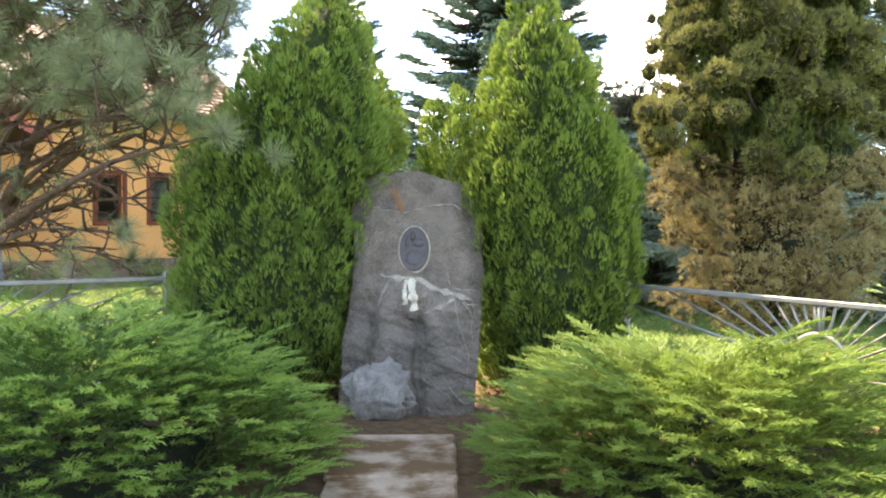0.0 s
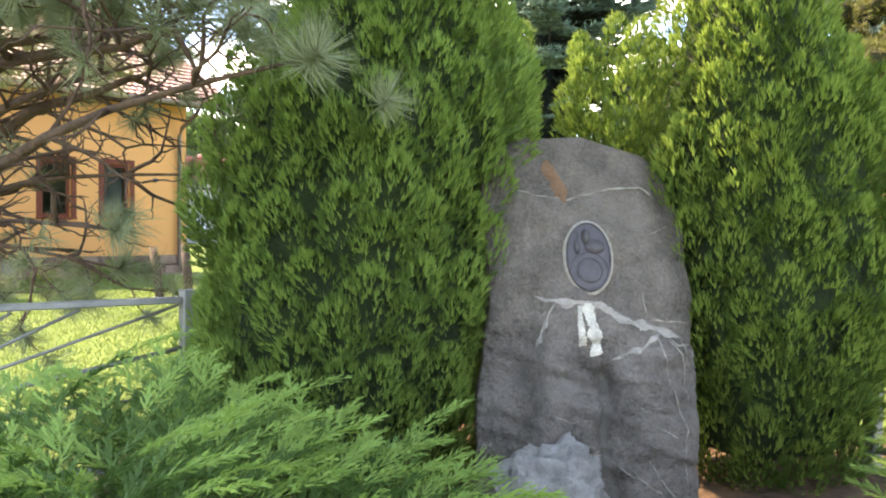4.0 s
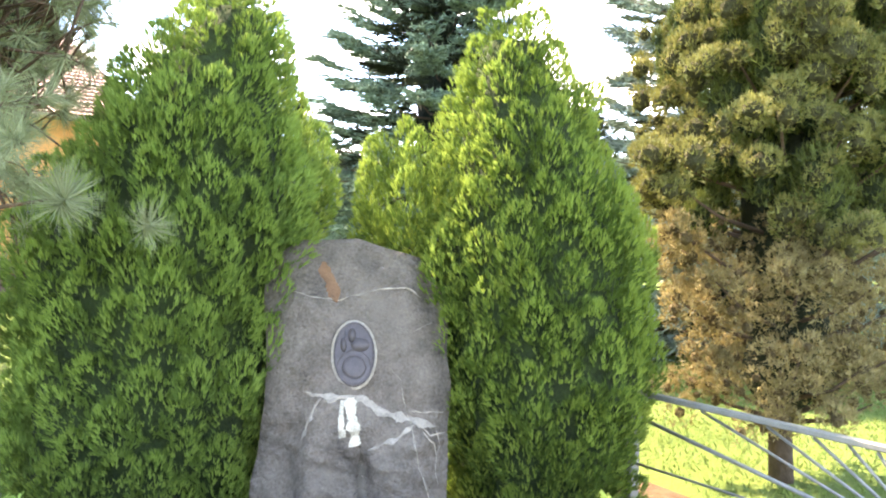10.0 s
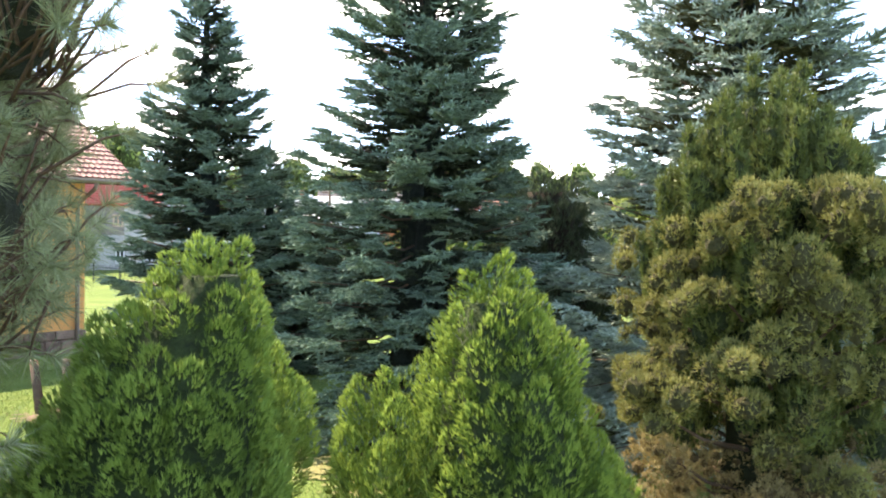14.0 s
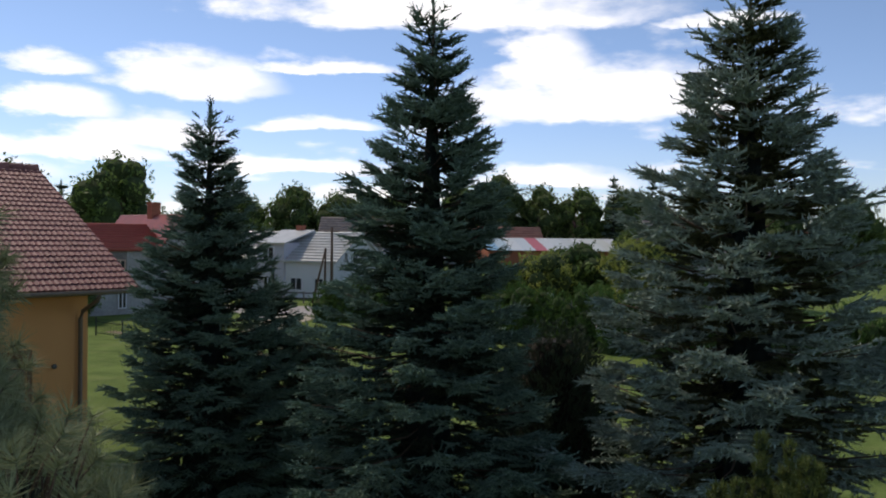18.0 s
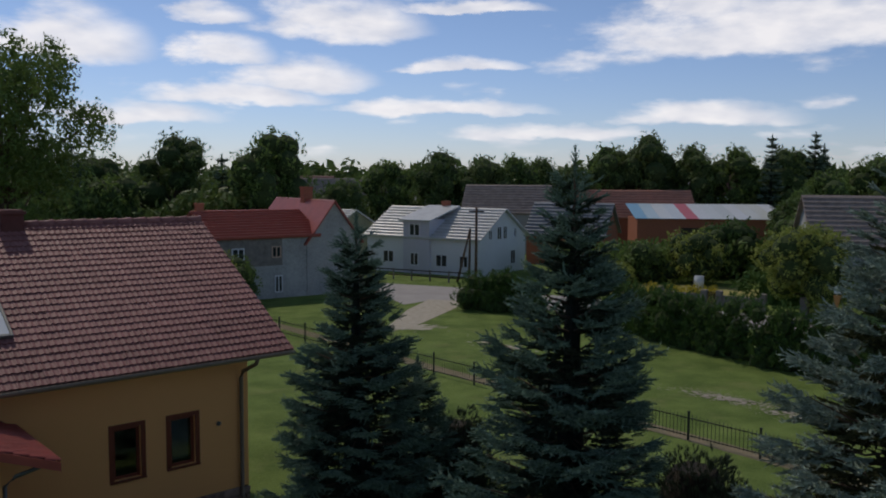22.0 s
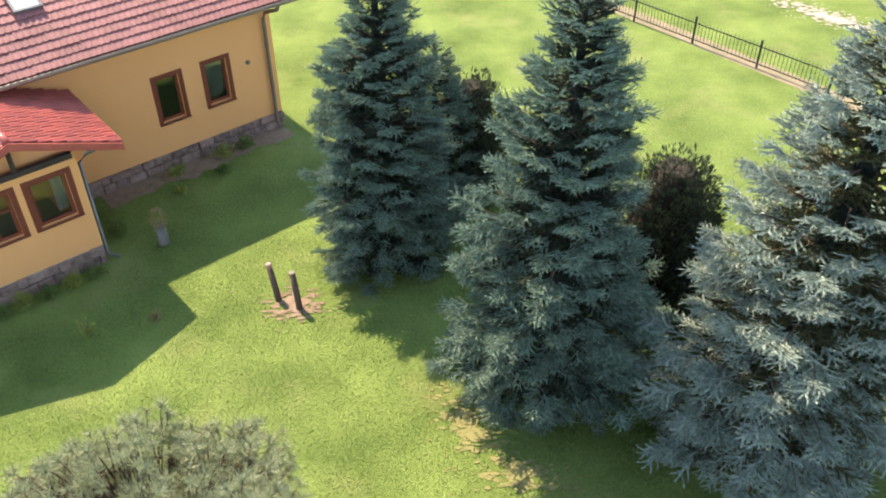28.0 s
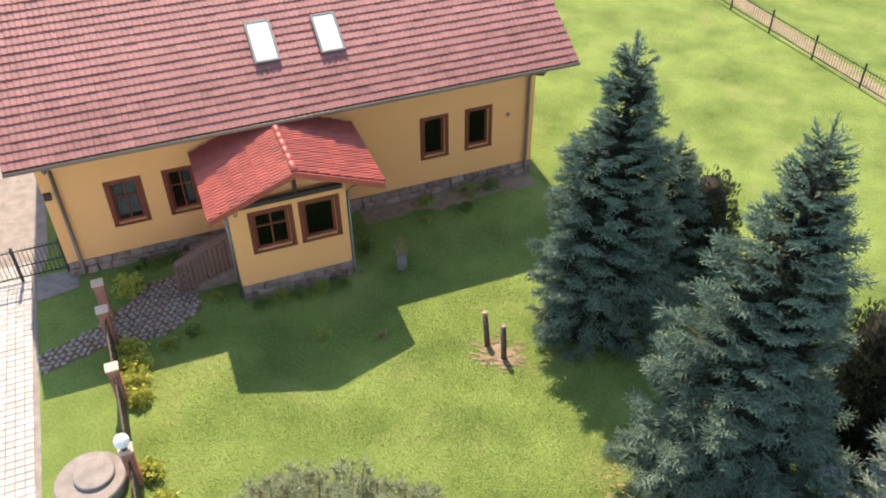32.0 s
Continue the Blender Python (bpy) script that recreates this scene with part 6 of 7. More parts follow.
for x0, x1, z0, z1 in ((-9.9, -9.0, 2.75, 3.6), (-7.0, -6.3, 2.85, 3.65), (-6.8, -6.2, 0.4, 1.6)):
    plain_window(gh, x0, x1, z0, z1, 0.0, mat=M_CAP if x0 == -7.0 else None)
chimney_on(gh, -2.4, 4.2, 5.5, 7.7, 0.7)
chimney_on(gh, -11.1, 3.2, 5.5, 6.6, 0.5)

# low barn beside the grey house, with bushes before it
GREY = pose(-7.64, 65.5, 0, 0, 0, 37.3)
barn = gable_house("barn", GREY @ pose(-12.3, 0.4, 0), 22, 5.5, 2.7, 4.4, M_GREYWALL, M_TILE, "long low barn with a red tiled roof and pale sheeting")
part("roof_sheeting", slab([(-6.2, -0.1, 2.76), (0.2, -0.1, 2.76), (0.2, 2.75, 4.52), (-6.2, 2.75, 4.52)], 0.03), M_WHITEROOF, barn, "pale corrugated sheeting")
for i, (bx, by, bh) in enumerate(((-23.0, -4.5, 3.8), (-18.0, -4.5, 3.8), (-15.0, -3.6, 3.3), (-13.2, -3.2, 3.0))):
    q = GREY @ Vector((bx, by, 0))
    leafy("bush", q.x, q.y, bh + 1.1, 1.3, "yellow-green bush before the low barn", M_LEAF_Y, 500 + i, 0.1, 170, 0.32, "bush", "bushes before the barn")

# right-hand house, shed with coloured roof, brick houses further back
gable_house("old_house", pose(33.0, 62.5, 0, 0, 0, -12), 8.5, 9, 3.9, 7.3, M_GREYWALL, M_GREYROOF, "old house with worn brown tiles behind a willow")
shed = thing("brick_shed", pose(18.9, 100, 0, 0, 0, -2), "long brick shed with a striped sheet metal roof", "shed")
part("shed_wall", boxes([(0, 16.5, 0, 7, 0, 3.9)]), M_BRICK, shed)
for i, c in enumerate(((0.3, 0.55, 0.75), (0.6, 0.74, 0.82), (0.8, 0.82, 0.82), (0.72, 0.76, 0.78), (0.68, 0.16, 0.18), (0.8, 0.8, 0.8), (0.76, 0.78, 0.76), (0.7, 0.72, 0.7), (0.82, 0.82, 0.82), (0.76, 0.76, 0.7), (0.74, 0.73, 0.64), (0.82, 0.82, 0.82))):
    mt = material("sheet_metal", c, 0.35, 0.2, vary=0.1, scale=2, fine=20, bump=0.1)
    x = -0.3 + 1.43 * i
    part("roof_sheet", slab([(x, -0.4, 3.95), (x + 1.42, -0.4, 3.95), (x + 1.42, 7.4, 5.4), (x, 7.4, 5.4)], 0.05), mt, shed)
part("shed_door", boxes([(4.9, 7.6, -0.06, 0.02, 0, 2.9)]), M_TIMBER, shed)
gable_house("tiled_barn", pose(29.0, 113, 0, 0, 0, 1), 15, 9, 3.6, 6.9, M_BRICK, M_TILE_PINK, "brick barn with an orange-red tiled roof")
bh = gable_house("brick_house", pose(12.5, 84, 0, 0, 0, -20), 7.5, 8, 3.1, 6.0, M_BRICK, M_SLATE, "brick cottage with a blue-grey roof")
gable_house("far_house", pose(8.5, 99, 0, 0, 0, -8), 9.5, 9, 4.6, 7.6, M_GREYWALL, M_GREYROOF, "far house with a dark brown roof")
gable_house("far_house", pose(-1.5, 112, 0, 0, 0, -8), 14, 9, 3.6, 5.8, M_WHITEWALL, M_WHITEROOF, "far white outbuilding with a pale roof")

# road and lane
sheet("road", [(-60, 86), (-20, 73.5), (-6, 69.5), (2, 66.5), (10, 61), (19, 55.2), (40, 44), (80, 28), (78, 24), (38, 39.5), (18, 49.5), (9, 54.5), (0, 59.5), (-3, 60.5), (-4.5, 58.5), (-9, 69), (-22, 70.5), (-60, 82)], 0.012, M_ROAD, "pale village road", "road")
sheet("lane", [(-3, 61.0), (0.2, 60.5), (-1.0, 57.5), (-2.4, 53), (-3.6, 49.5), (-5.0, 48.5), (-4.6, 52), (-4.2, 56)], 0.016, M_DIRT, "dry dirt lane across the grass", "lane")


def to_house_yard(lx, ly):
    return tuple((HOUSE @ Vector((lx, ly, 0)))[:2])


def worn_patch(cx, cy, rx, ry, n, seed, label, ang=0.0, size=0.22, mat=None):
    """Bare soil showing through the grass: many small ragged spots in one sheet."""
    r = random.Random(seed)
    bm = bmesh.new()
    for i in range(n):
        u, v = r.gauss(0, 0.45), r.gauss(0, 0.45)
        x, y = u * rx, v * ry
        c, s_ = math.cos(ang), math.sin(ang)
        px, py, q = cx + x * c - y * s_, cy + x * s_ + y * c, size * r.uniform(0.3, 1.0) * max(0.3, 1.2 - math.hypot(u, v))
        bm.faces.new([bm.verts.new((px + a_, py + b_, 0.006 + 0.00012 * i)) for a_, b_ in ring(0, 0, q * 1.5, q * 0.8, 14, 0.7, seed + i * 1.7)])
    return tagged(part("worn_patch", bm, mat or M_DIRT), label, "bare soil", kind="structure")


worn_patch(9.8, 35.0, 3.0, 0.8, 300, 1, "bare dry patch in the grass", -0.75, 0.1)
worn_patch(12.3, 32.0, 3.2, 0.9, 340, 2, "bare dry patch in the grass", -0.75, 0.11)
worn_patch(-3.2, 50.0, 1.8, 1.4, 40, 3, "bare dry patch in the grass", 0.3, 0.4)
worn_patch(1.5, 45.0, 3.5, 1.2, 40, 4, "bare dry patch in the grass", -0.8, 0.25)
worn_patch(-4.3, 15.95, 0.9, 0.75, 170, 5, "worn bare soil round the stakes", 0.0, 0.1, M_WORN)
worn_patch(-0.3, 12.7, 1.5, 0.7, 150, 6, "dry straw-coloured grass by the spruce", -0.9, 0.1, M_DRYGRASS)
worn_patch(0.6, 11.6, 1.3, 0.6, 120, 7, "dry straw-coloured grass by the spruce", -0.2, 0.1, M_DRYGRASS)
bed = [to_house_yard(-0.1 - 0.22 * i, -0.75 - 0.35 * noise.noise((i * 0.31, 3, 0)) - 0.12 * noise.noise((i * 1.1, 5, 0))) for i in range(26)]
sheet("wall_bed_soil", [to_house_yard(-0.1, -0.02)] + bed + [to_house_yard(-5.6, -0.02)], 0.008, M_WORN, "bare brown soil along the foot of the house", "soil")

hedge("hedge", [(-0.3, 56.9), (4.6, 54.6)], 2.3, 1.7, "dense green hedge along the road", M_HEDGE, 61)
hedge("hedge", [(8.0, 51.3), (10.2, 46.2), (13.0, 41.6), (16.4, 37.6), (24, 32)], 2.6, 1.7, "long dense green hedge along the road", M_HEDGE, 62)

leafy("willow", 21.2, 56.5, 5.6, 2.8, "bushy yellow-green willow by the road", M_LEAF_Y, 71, 0.2, 700, 0.4)
leafy("bush", -15.5, 56.5, 3.2, 1.6, "grey-green bush beside the grey house", M_LEAF, 72, 0.1, 260, 0.35, "bush")
leafy("old_tree", -33.5, 62, 18.6, 6.6, "tall old tree with an open airy crown", M_LEAF, 73, 0.3, 1500, 0.7, gaps=0.35)
k = 0
for x, y, h, r in ((-21.2, 92, 13.5, 4.6), (-34.5, 101, 13.6, 4.5), (-43, 98, 11, 4.5), (-52, 96, 12, 5), (-60, 92, 13, 6), (-28, 104, 9, 4), (-38, 90, 8.5, 4), (-48, 88, 8.5, 4.5), (-15.5, 104, 8, 3.5), (-11.0, 112, 10.6, 3.6), (-4.1, 113, 12.2, 4.0), (1.5, 112, 11.2, 3.8), (5.5, 115, 11.6, 3.8), (9, 118, 11.2, 3.8), (14, 120, 10.5, 4.0), (19, 124, 13.4, 4.2), (24.9, 124, 15.2, 4.8), (31, 124, 13.4, 4.4), (36.5, 122, 13, 4.2), (43, 122, 13, 4.6), (49, 126, 12, 4.6), (56, 122, 12, 5), (64, 118, 12, 5), (72, 112, 12, 5), (38, 96, 9.5, 3.2), (33, 88, 7.0, 3.2)):
    k += 1
    leafy("tree", x, y, h, r, "broadleaf tree in dark green leaf beyond the village", (M_LEAF_D, M_LEAF, M_LEAF_D)[k % 3], 100 + k, 0.06, 420, 0.8, group="trees beyond the village")
for x, y, h, r in ((14, 73, 3.2, 2.2), (18, 72, 4.2, 2.4), (22, 76, 5.0, 2.8), (27, 74, 5.6, 2.8), (11, 68, 1.8, 1.4), (31, 80, 6.5, 3)):
    k += 1
    leafy("shrub", x, y, h, r, "leafy green shrub in the far garden", (M_LEAF, M_LEAF_Y, M_HEDGE)[k % 3], 100 + k, 0.08, 220, 0.5, "shrub", "shrubs in the far garden")


# ---- iron fence at the back of the lawn ----
def to_world(lx, ly):
    return HOUSE @ Vector((lx, ly, 0))


fence = thing("iron_fence", pose(*to_world(13.6, -9.5), 0, 0, 91.5 + 43 - 0), "low black wrought iron fence with pointed bars", "fence")
FENCE_H, BAY = 0.88, 2.48
POSTM = mesh_of("post", boxes([(-0.03, 0.03, -0.03, 0.03, -0.05, FENCE_H + 0.06), (-0.04, 0.04, -0.04, 0.04, FENCE_H + 0.06, FENCE_H + 0.09)], 0.004), M_IRON)
BARM = mesh_of("bar", pipe([(0, 0, 0.1), (0, 0, FENCE_H - 0.06), (0, 0, FENCE_H)], [0.0085, 0.0085, 0.002], 4), M_IRON)
RAILM = mesh_of("rail", boxes([(0, BAY, -0.012, 0.012, -0.015, 0.015)]), M_IRON)
for b in range(14):
    part("post", POSTM, M_IRON, fence, at=pose(b * BAY, 0, 0))
    if b < 13:
        for z in (0.16, FENCE_H - 0.14):
            part("rail", RAILM, M_IRON, fence, at=pose(b * BAY, 0, z))
        for i in range(1, 18):
            part("bar", BARM, M_IRON, fence, at=pose(b * BAY + BAY * i / 18, 0, 0))
sheet("fence_strip", [tuple(to_world(13.25, -12)[:2]), tuple(to_world(14.0, -12)[:2]), tuple(to_world(14.6, 24)[:2]), tuple(to_world(13.85, 24)[:2])], 0.006, M_STRIP, "bare brown soil strip under the fence", "soil")

# ---- the two stakes on the lawn ----
def stake(x, y, top, label):
    t = thing("wooden_stake", pose(x, y, 0), label, "stake", "stakes on the lawn")
    part("stake_wood", pipe([(0, 0, -0.05), (top[0] * 0.5, top[1] * 0.5, top[2] * 0.5), top], [0.075, 0.07, 0.068], 9), M_BARK, t)
    part("cut_top", pipe([(top[0], top[1], top[2] - 0.002), (top[0], top[1], top[2] + 0.012)], 0.066, 9), M_COBBLE, t)


stake(-4.62, 16.08, (-0.2, 0.3, 0.8), "leaning brown wooden stake on the lawn")
stake(-4.11, 15.82, (-0.12, 0.22, 0.86), "short brown wooden stake on the lawn")


# ---- fence panels with a rising sun ----
M_PAINT_ORANGE = material("orange_paint", (0.55, 0.24, 0.07), 0.5, vary=0.3, scale=20, fine=90, bump=0.1)


def sun_panel(name, m, L, h, cx, cz, r, label):
    g = thing(name, m, label, "fence panel", "sunburst fence panels")
    part("post", boxes([(-0.035, 0.035, -0.035, 0.035, -0.05, h + 0.03)], 0.006), M_GALV, g)
    part("post", boxes([(L - 0.035, L + 0.035, -0.035, 0.035, -0.05, h + 0.03)], 0.006), M_GALV, g)
    part("top_rail", boxes([(0.036, L - 0.036, -0.018, 0.018, h - 0.03, h)], 0.005), M_GALV, g)
    part("bottom_rail", boxes([(0.036, L - 0.036, -0.018, 0.018, 0.1, 0.135)], 0.005), M_GALV, g)
    arc = [(cx + r * math.cos(a), 0, cz + r * math.sin(a)) for a in (2 * math.pi * i / 40 for i in range(41))]
    part("sun_ring", pipe(arc, 0.015, 6), M_GALV, g)
    angles = [9, 17, 24, 32, 41, 51, 62, 74, 85, 90, 95, 106, 118, 129, 139, 148, 156, 163, 171, 180, 0, 190, 202, 216, 235, 255, 275, 295, 314, 330, 345]
    for k, deg in enumerate(angles):
        a = radians(deg)
        c, s = math.cos(a), math.sin(a)
        far = 9.0
        if abs(c) > 1e-3:
            far = min(far, (L - 0.036 - cx) / c if c > 0 else (0.036 - cx) / c)
        if abs(s) > 1e-3:
            far = min(far, (h - 0.036 - cz) / s if s > 0 else (0.135 - cz) / s)
        if far > r + 0.03:
            part("ray", pipe([(cx + (r + 0.012) * c, 0, cz + (r + 0.012) * s), (cx + far * c, 0, cz + far * s)], 0.011 if deg in (9, 171, 90) else 0.0075, 5), M_GALV, g)
    for k in range(6):
        a = radians(60 * k + 15)
        c, s = math.cos(a), math.sin(a)
        curl = [(cx + c * u * r - s * 0.035 * math.sin(7 * u), 0, cz + s * u * r + c * 0.035 * math.sin(7 * u)) for u in (0.25, 0.4, 0.55, 0.7, 0.82, 0.93)]
        part("scroll", pipe(curl, 0.006, 5), M_PAINT_ORANGE if k % 2 else M_GALV, g)
    return g


left_dir = math.degrees(math.atan2(-0.55, -0.83))
sun_panel("sunburst_panel", pose(-1.95, 6.12, 0, 0, 0, left_dir), 2.84, 0.85, 1.40, 0.40, 0.21, "grey galvanised steel fence panel with sun rays")
right_dir = math.degrees(math.atan2(-1.71, 0.85))
sun_panel("sunburst_panel", pose(1.313, 6.134, 0, 0, 0, right_dir), 3.3, 0.80, 1.66, 0.40, 0.21, "grey galvanised steel fence panel with sun rays and rust spots")

# ---- roof tiles of the bungalow, lowest rows as pieces ----
low = [m for r, m in ROOF_POSES if r < 6]
high = [m for r, m in ROOF_POSES if r >= 6]
for m in low:
    part("roof_tile", TILE, M_TILE, house, at=m)
tagged(part("upper_roof_tiles", joined((TILE, high), "upper_roof_tiles", M_TILE), M_TILE, house), kind="stuff")


# ---- yard beside the bungalow ----
def yard(lx, ly, lz=0.0, turn=0.0):
    """A pose given in the bungalow's own plan."""
    return HOUSE @ pose(lx, ly, lz, 0, 0, turn)


def yard_sheet(name, pts, z, mat, label, category):
    return sheet(name, [tuple((HOUSE @ Vector((x, y, 0)))[:2]) for x, y in pts], z, mat, label, category)


drive = yard_sheet("driveway", [(-20, -16), (-14.72, -16), (-14.6, -6), (-14.62, 0.2), (-14.3, 1.0), (-14.3, 14), (-20, 14)], 0.004, M_CONCRETE, "pale sunlit paved driveway", "driveway")
PAVER = mesh_of("paver", boxes([(-0.095, 0.095, -0.095, 0.095, 0, 0.02)], 0.006), M_PAVER)
random.seed(15)
spare = []
for j in range(60):
    for i in range(12):
        px, py = -14.83 - 0.2 * i, 0.9 - 0.2 * j
        m = yard(px, py, 0.006 + random.uniform(0, 0.003), random.uniform(-0.8, 0.8))
        if i < 6 and j < 48:
            part("paver", PAVER, M_PAVER, drive, at=m)
        else:
            spare.append(m)
tagged(part("paving", joined((PAVER, spare), "paving", M_PAVER), M_PAVER, drive), kind="stuff")
yard_sheet("apron", [(-14.6, -0.75), (-13.55, -0.55), (-13.5, 0.3), (-14.6, 0.3)], 0.016, M_CONCRETE, "stained concrete apron by the house corner", "paving")
path = yard_sheet("cobbled_path", [(-14.6, -2.85), (-14.55, -3.55), (-13.1, -3.15), (-11.6, -3.25), (-10.6, -2.6), (-10.7, -0.9), (-11.8, -1.1), (-12.9, -2.2)], 0.008, M_SOIL, "rough cobbled garden path", "path")
random.seed(9)
COBBLES = []
for i in range(5):
    bm = bmesh.new()
    n = 7
    sx, sy = random.uniform(0.07, 0.1), random.uniform(0.055, 0.08)
    lo = [bm.verts.new((sx * math.cos(6.283 * k / n) * random.uniform(0.85, 1.1), sy * math.sin(6.283 * k / n) * random.uniform(0.85, 1.1), 0)) for k in range(n)]
    hi = [bm.verts.new((v.co.x * 0.8, v.co.y * 0.8, 0.035)) for v in lo]
    bm.faces.new(hi)
    for k in range(n):
        bm.faces.new((lo[k], lo[(k + 1) % n], hi[(k + 1) % n], hi[k]))
    COBBLES.append(mesh_of("cobble", bm, M_COBBLE))


def inside(x, y, poly):
    c = False
    for (x0, y0), (x1, y1) in zip(poly, poly[1:] + poly[:1]):
        if (y0 > y) != (y1 > y) and x < (x1 - x0) * (y - y0) / (y1 - y0) + x0:
            c = not c
    return c


POLY = [(-14.6, -2.85), (-14.55, -3.55), (-13.1, -3.15), (-11.6, -3.25), (-10.6, -2.6), (-10.7, -0.9), (-11.8, -1.1), (-12.9, -2.2)]
for j in range(18):
    for i in range(26):
        x, y = -14.6 + 0.165 * i + (0.08 if j % 2 else 0) + random.uniform(-0.02, 0.02), -3.5 + 0.15 * j + random.uniform(-0.02, 0.02)
        if inside(x, y, POLY):
            part("cobble", random.choice(COBBLES), M_COBBLE, path, at=yard(x, y, 0.004, random.uniform(0, 360)))

# brick pillars and boarded fence
fence2 = thing("garden_fence", yard(-12.9, -1.95, 0, -88), "dark slatted garden fence between orange brick pillars", "fence")
BRICKS = mesh_of("brick", boxes([(-0.12, 0.12, -0.058, 0.058, 0, 0.063)], 0.005), M_BRICK)
for k, px in enumerate((0.0, 1.05, 3.1, 5.55, 8.0)):
    pil = part("pillar", boxes([(px - 0.115, px + 0.115, -0.115, 0.115, -0.05, 1.08)]), M_MORTAR, fence2, "orange brick pillar with a pale cap")
    for c in range(14):
        for q in (-1, 1):
            m = pose(px, q * 0.065, 0.012 + 0.076 * c) if c % 2 else pose(px + q * 0.065, 0, 0.012 + 0.076 * c, 0, 0, 90)
            part("brick", BRICKS, M_BRICK, pil, at=m)
    part("cap", boxes([(px - 0.15, px + 0.15, -0.15, 0.15, 1.08, 1.13)], 0.015), M_CAP, pil)
    if k in (1, 2, 3):
        nx = (0.0, 1.05, 3.1, 5.55, 8.0)[k + 1]
        for z in (0.3, 0.8):
            part("rail", boxes([(px + 0.13, nx - 0.13, -0.02, 0.02, z, z + 0.06)]), M_TIMBER, fence2)
        n = int((nx - px - 0.3) / 0.12)
        for i in range(n):
            x = px + 0.18 + 0.12 * i
            part("slat", boxes([(x, x + 0.085, 0.022, 0.04, 0.08, 0.98 + 0.02 * (i % 2))]), M_TIMBER, fence2)
lamp = thing("globe_lamp", yard(-12.72, -7.5, 1.13), "white glass globe lamp on a brick pillar", "lamp")
part("lamp_foot", pipe([(0, 0, 0), (0, 0, 0.06), (0, 0, 0.09)], [0.07, 0.05, 0.06], 12), M_IRON, lamp)
bm = bmesh.new()
bmesh.ops.create_uvsphere(bm, u_segments=24, v_segments=16, radius=0.16)
for f in bm.faces:
    f.smooth = True
part("globe", bm, M_WHITE, lamp, at=pose(0, 0, 0.24))

# concrete well ring with lid
well = thing("well_cover", yard(-13.6, -7.25), "round weathered concrete well ring with a lid", "well")
part("ring", pipe([(0, 0, -0.02), (0, 0, 0.2), (0, 0, 0.26)], [0.74, 0.74, 0.7], 40), M_CONCRETE, well)
part("lid", pipe([(0, 0, 0), (0, 0, 0.06), (0, 0, 0.08)], [0.42, 0.42, 0.39], 32), M_CONCRETE, well, "darker round lid", at=pose(0.1, 0.05, 0.262))

# driveway gate
gate = thing("iron_gate", yard(-13.72, 0.25, 0, 180), "black iron driveway gate with upright bars", "gate")
for gx in (0.03, 1.22):
    part("gate_post", boxes([(gx - 0.04, gx + 0.04, -0.04, 0.04, -0.05, 1.15)], 0.005), M_IRON, gate)
for z in (0.15, 0.5, 1.0):
    part("gate_rail", boxes([(0.071, 1.179, -0.015, 0.015, z, z + 0.03)]), M_IRON, gate)
for z in (0.15, 1.0):
    part("gate_rail", boxes([(1.262, 4.6, -0.015, 0.015, z, z + 0.03)]), M_IRON, gate)
GBAR = mesh_of("gate_bar", pipe([(0, 0, 0.1), (0, 0, 1.1)], 0.009, 5), M_IRON)
for i in range(10):
    part("gate_bar", GBAR, M_IRON, gate, at=pose(0.12 + 0.107 * i, 0, 0))
for i in range(28):
    part("gate_bar", GBAR, M_IRON, gate, at=pose(1.33 + 0.115 * i, 0, 0))

# porch steps and railing
steps = thing("porch_steps", yard(-9.5, -0.8), "reddish porch steps with a slatted wooden railing", "steps")
for i in range(3):
    part("step", boxes([(-0.45 - 0.3 * (i + 1), -0.45 - 0.3 * i if i else -0.001, -1.1, 0.55, -0.02, 0.5 - 0.165 * i - (0.0 if i else 0.0))], 0.008), M_PLINTH, steps)
M_STEPWOOD = material("weathered_brown_wood", (0.19, 0.1, 0.072), 0.8, vary=0.4, scale=6, fine=60, bump=0.4, bump_scale=40)
part("railing_board", slab([(-0.02, -1.22, 1.62), (-1.5, -1.22, 1.02), (-1.5, -0.98, 1.02), (-0.02, -0.98, 1.62)], 0.05), M_STEPWOOD, steps)
part("bottom_board", slab([(-0.02, -1.14, 0.56), (-1.5, -1.14, 0.12), (-1.5, -1.08, 0.12), (-0.02, -1.08, 0.56)], 0.06), M_STEPWOOD, steps)
part("newel_post", boxes([(-1.56, -1.46, -1.15, -1.05, -0.02, 1.0)], 0.006), M_STEPWOOD, steps)
for i in range(12):
    x = -0.1 - 0.118 * i
    part("baluster", boxes([(x - 0.05, x + 0.02, -1.125, -1.095, 0.55 + 0.3 * x, 1.57 + 0.4 * x)]), M_STEPWOOD, steps)


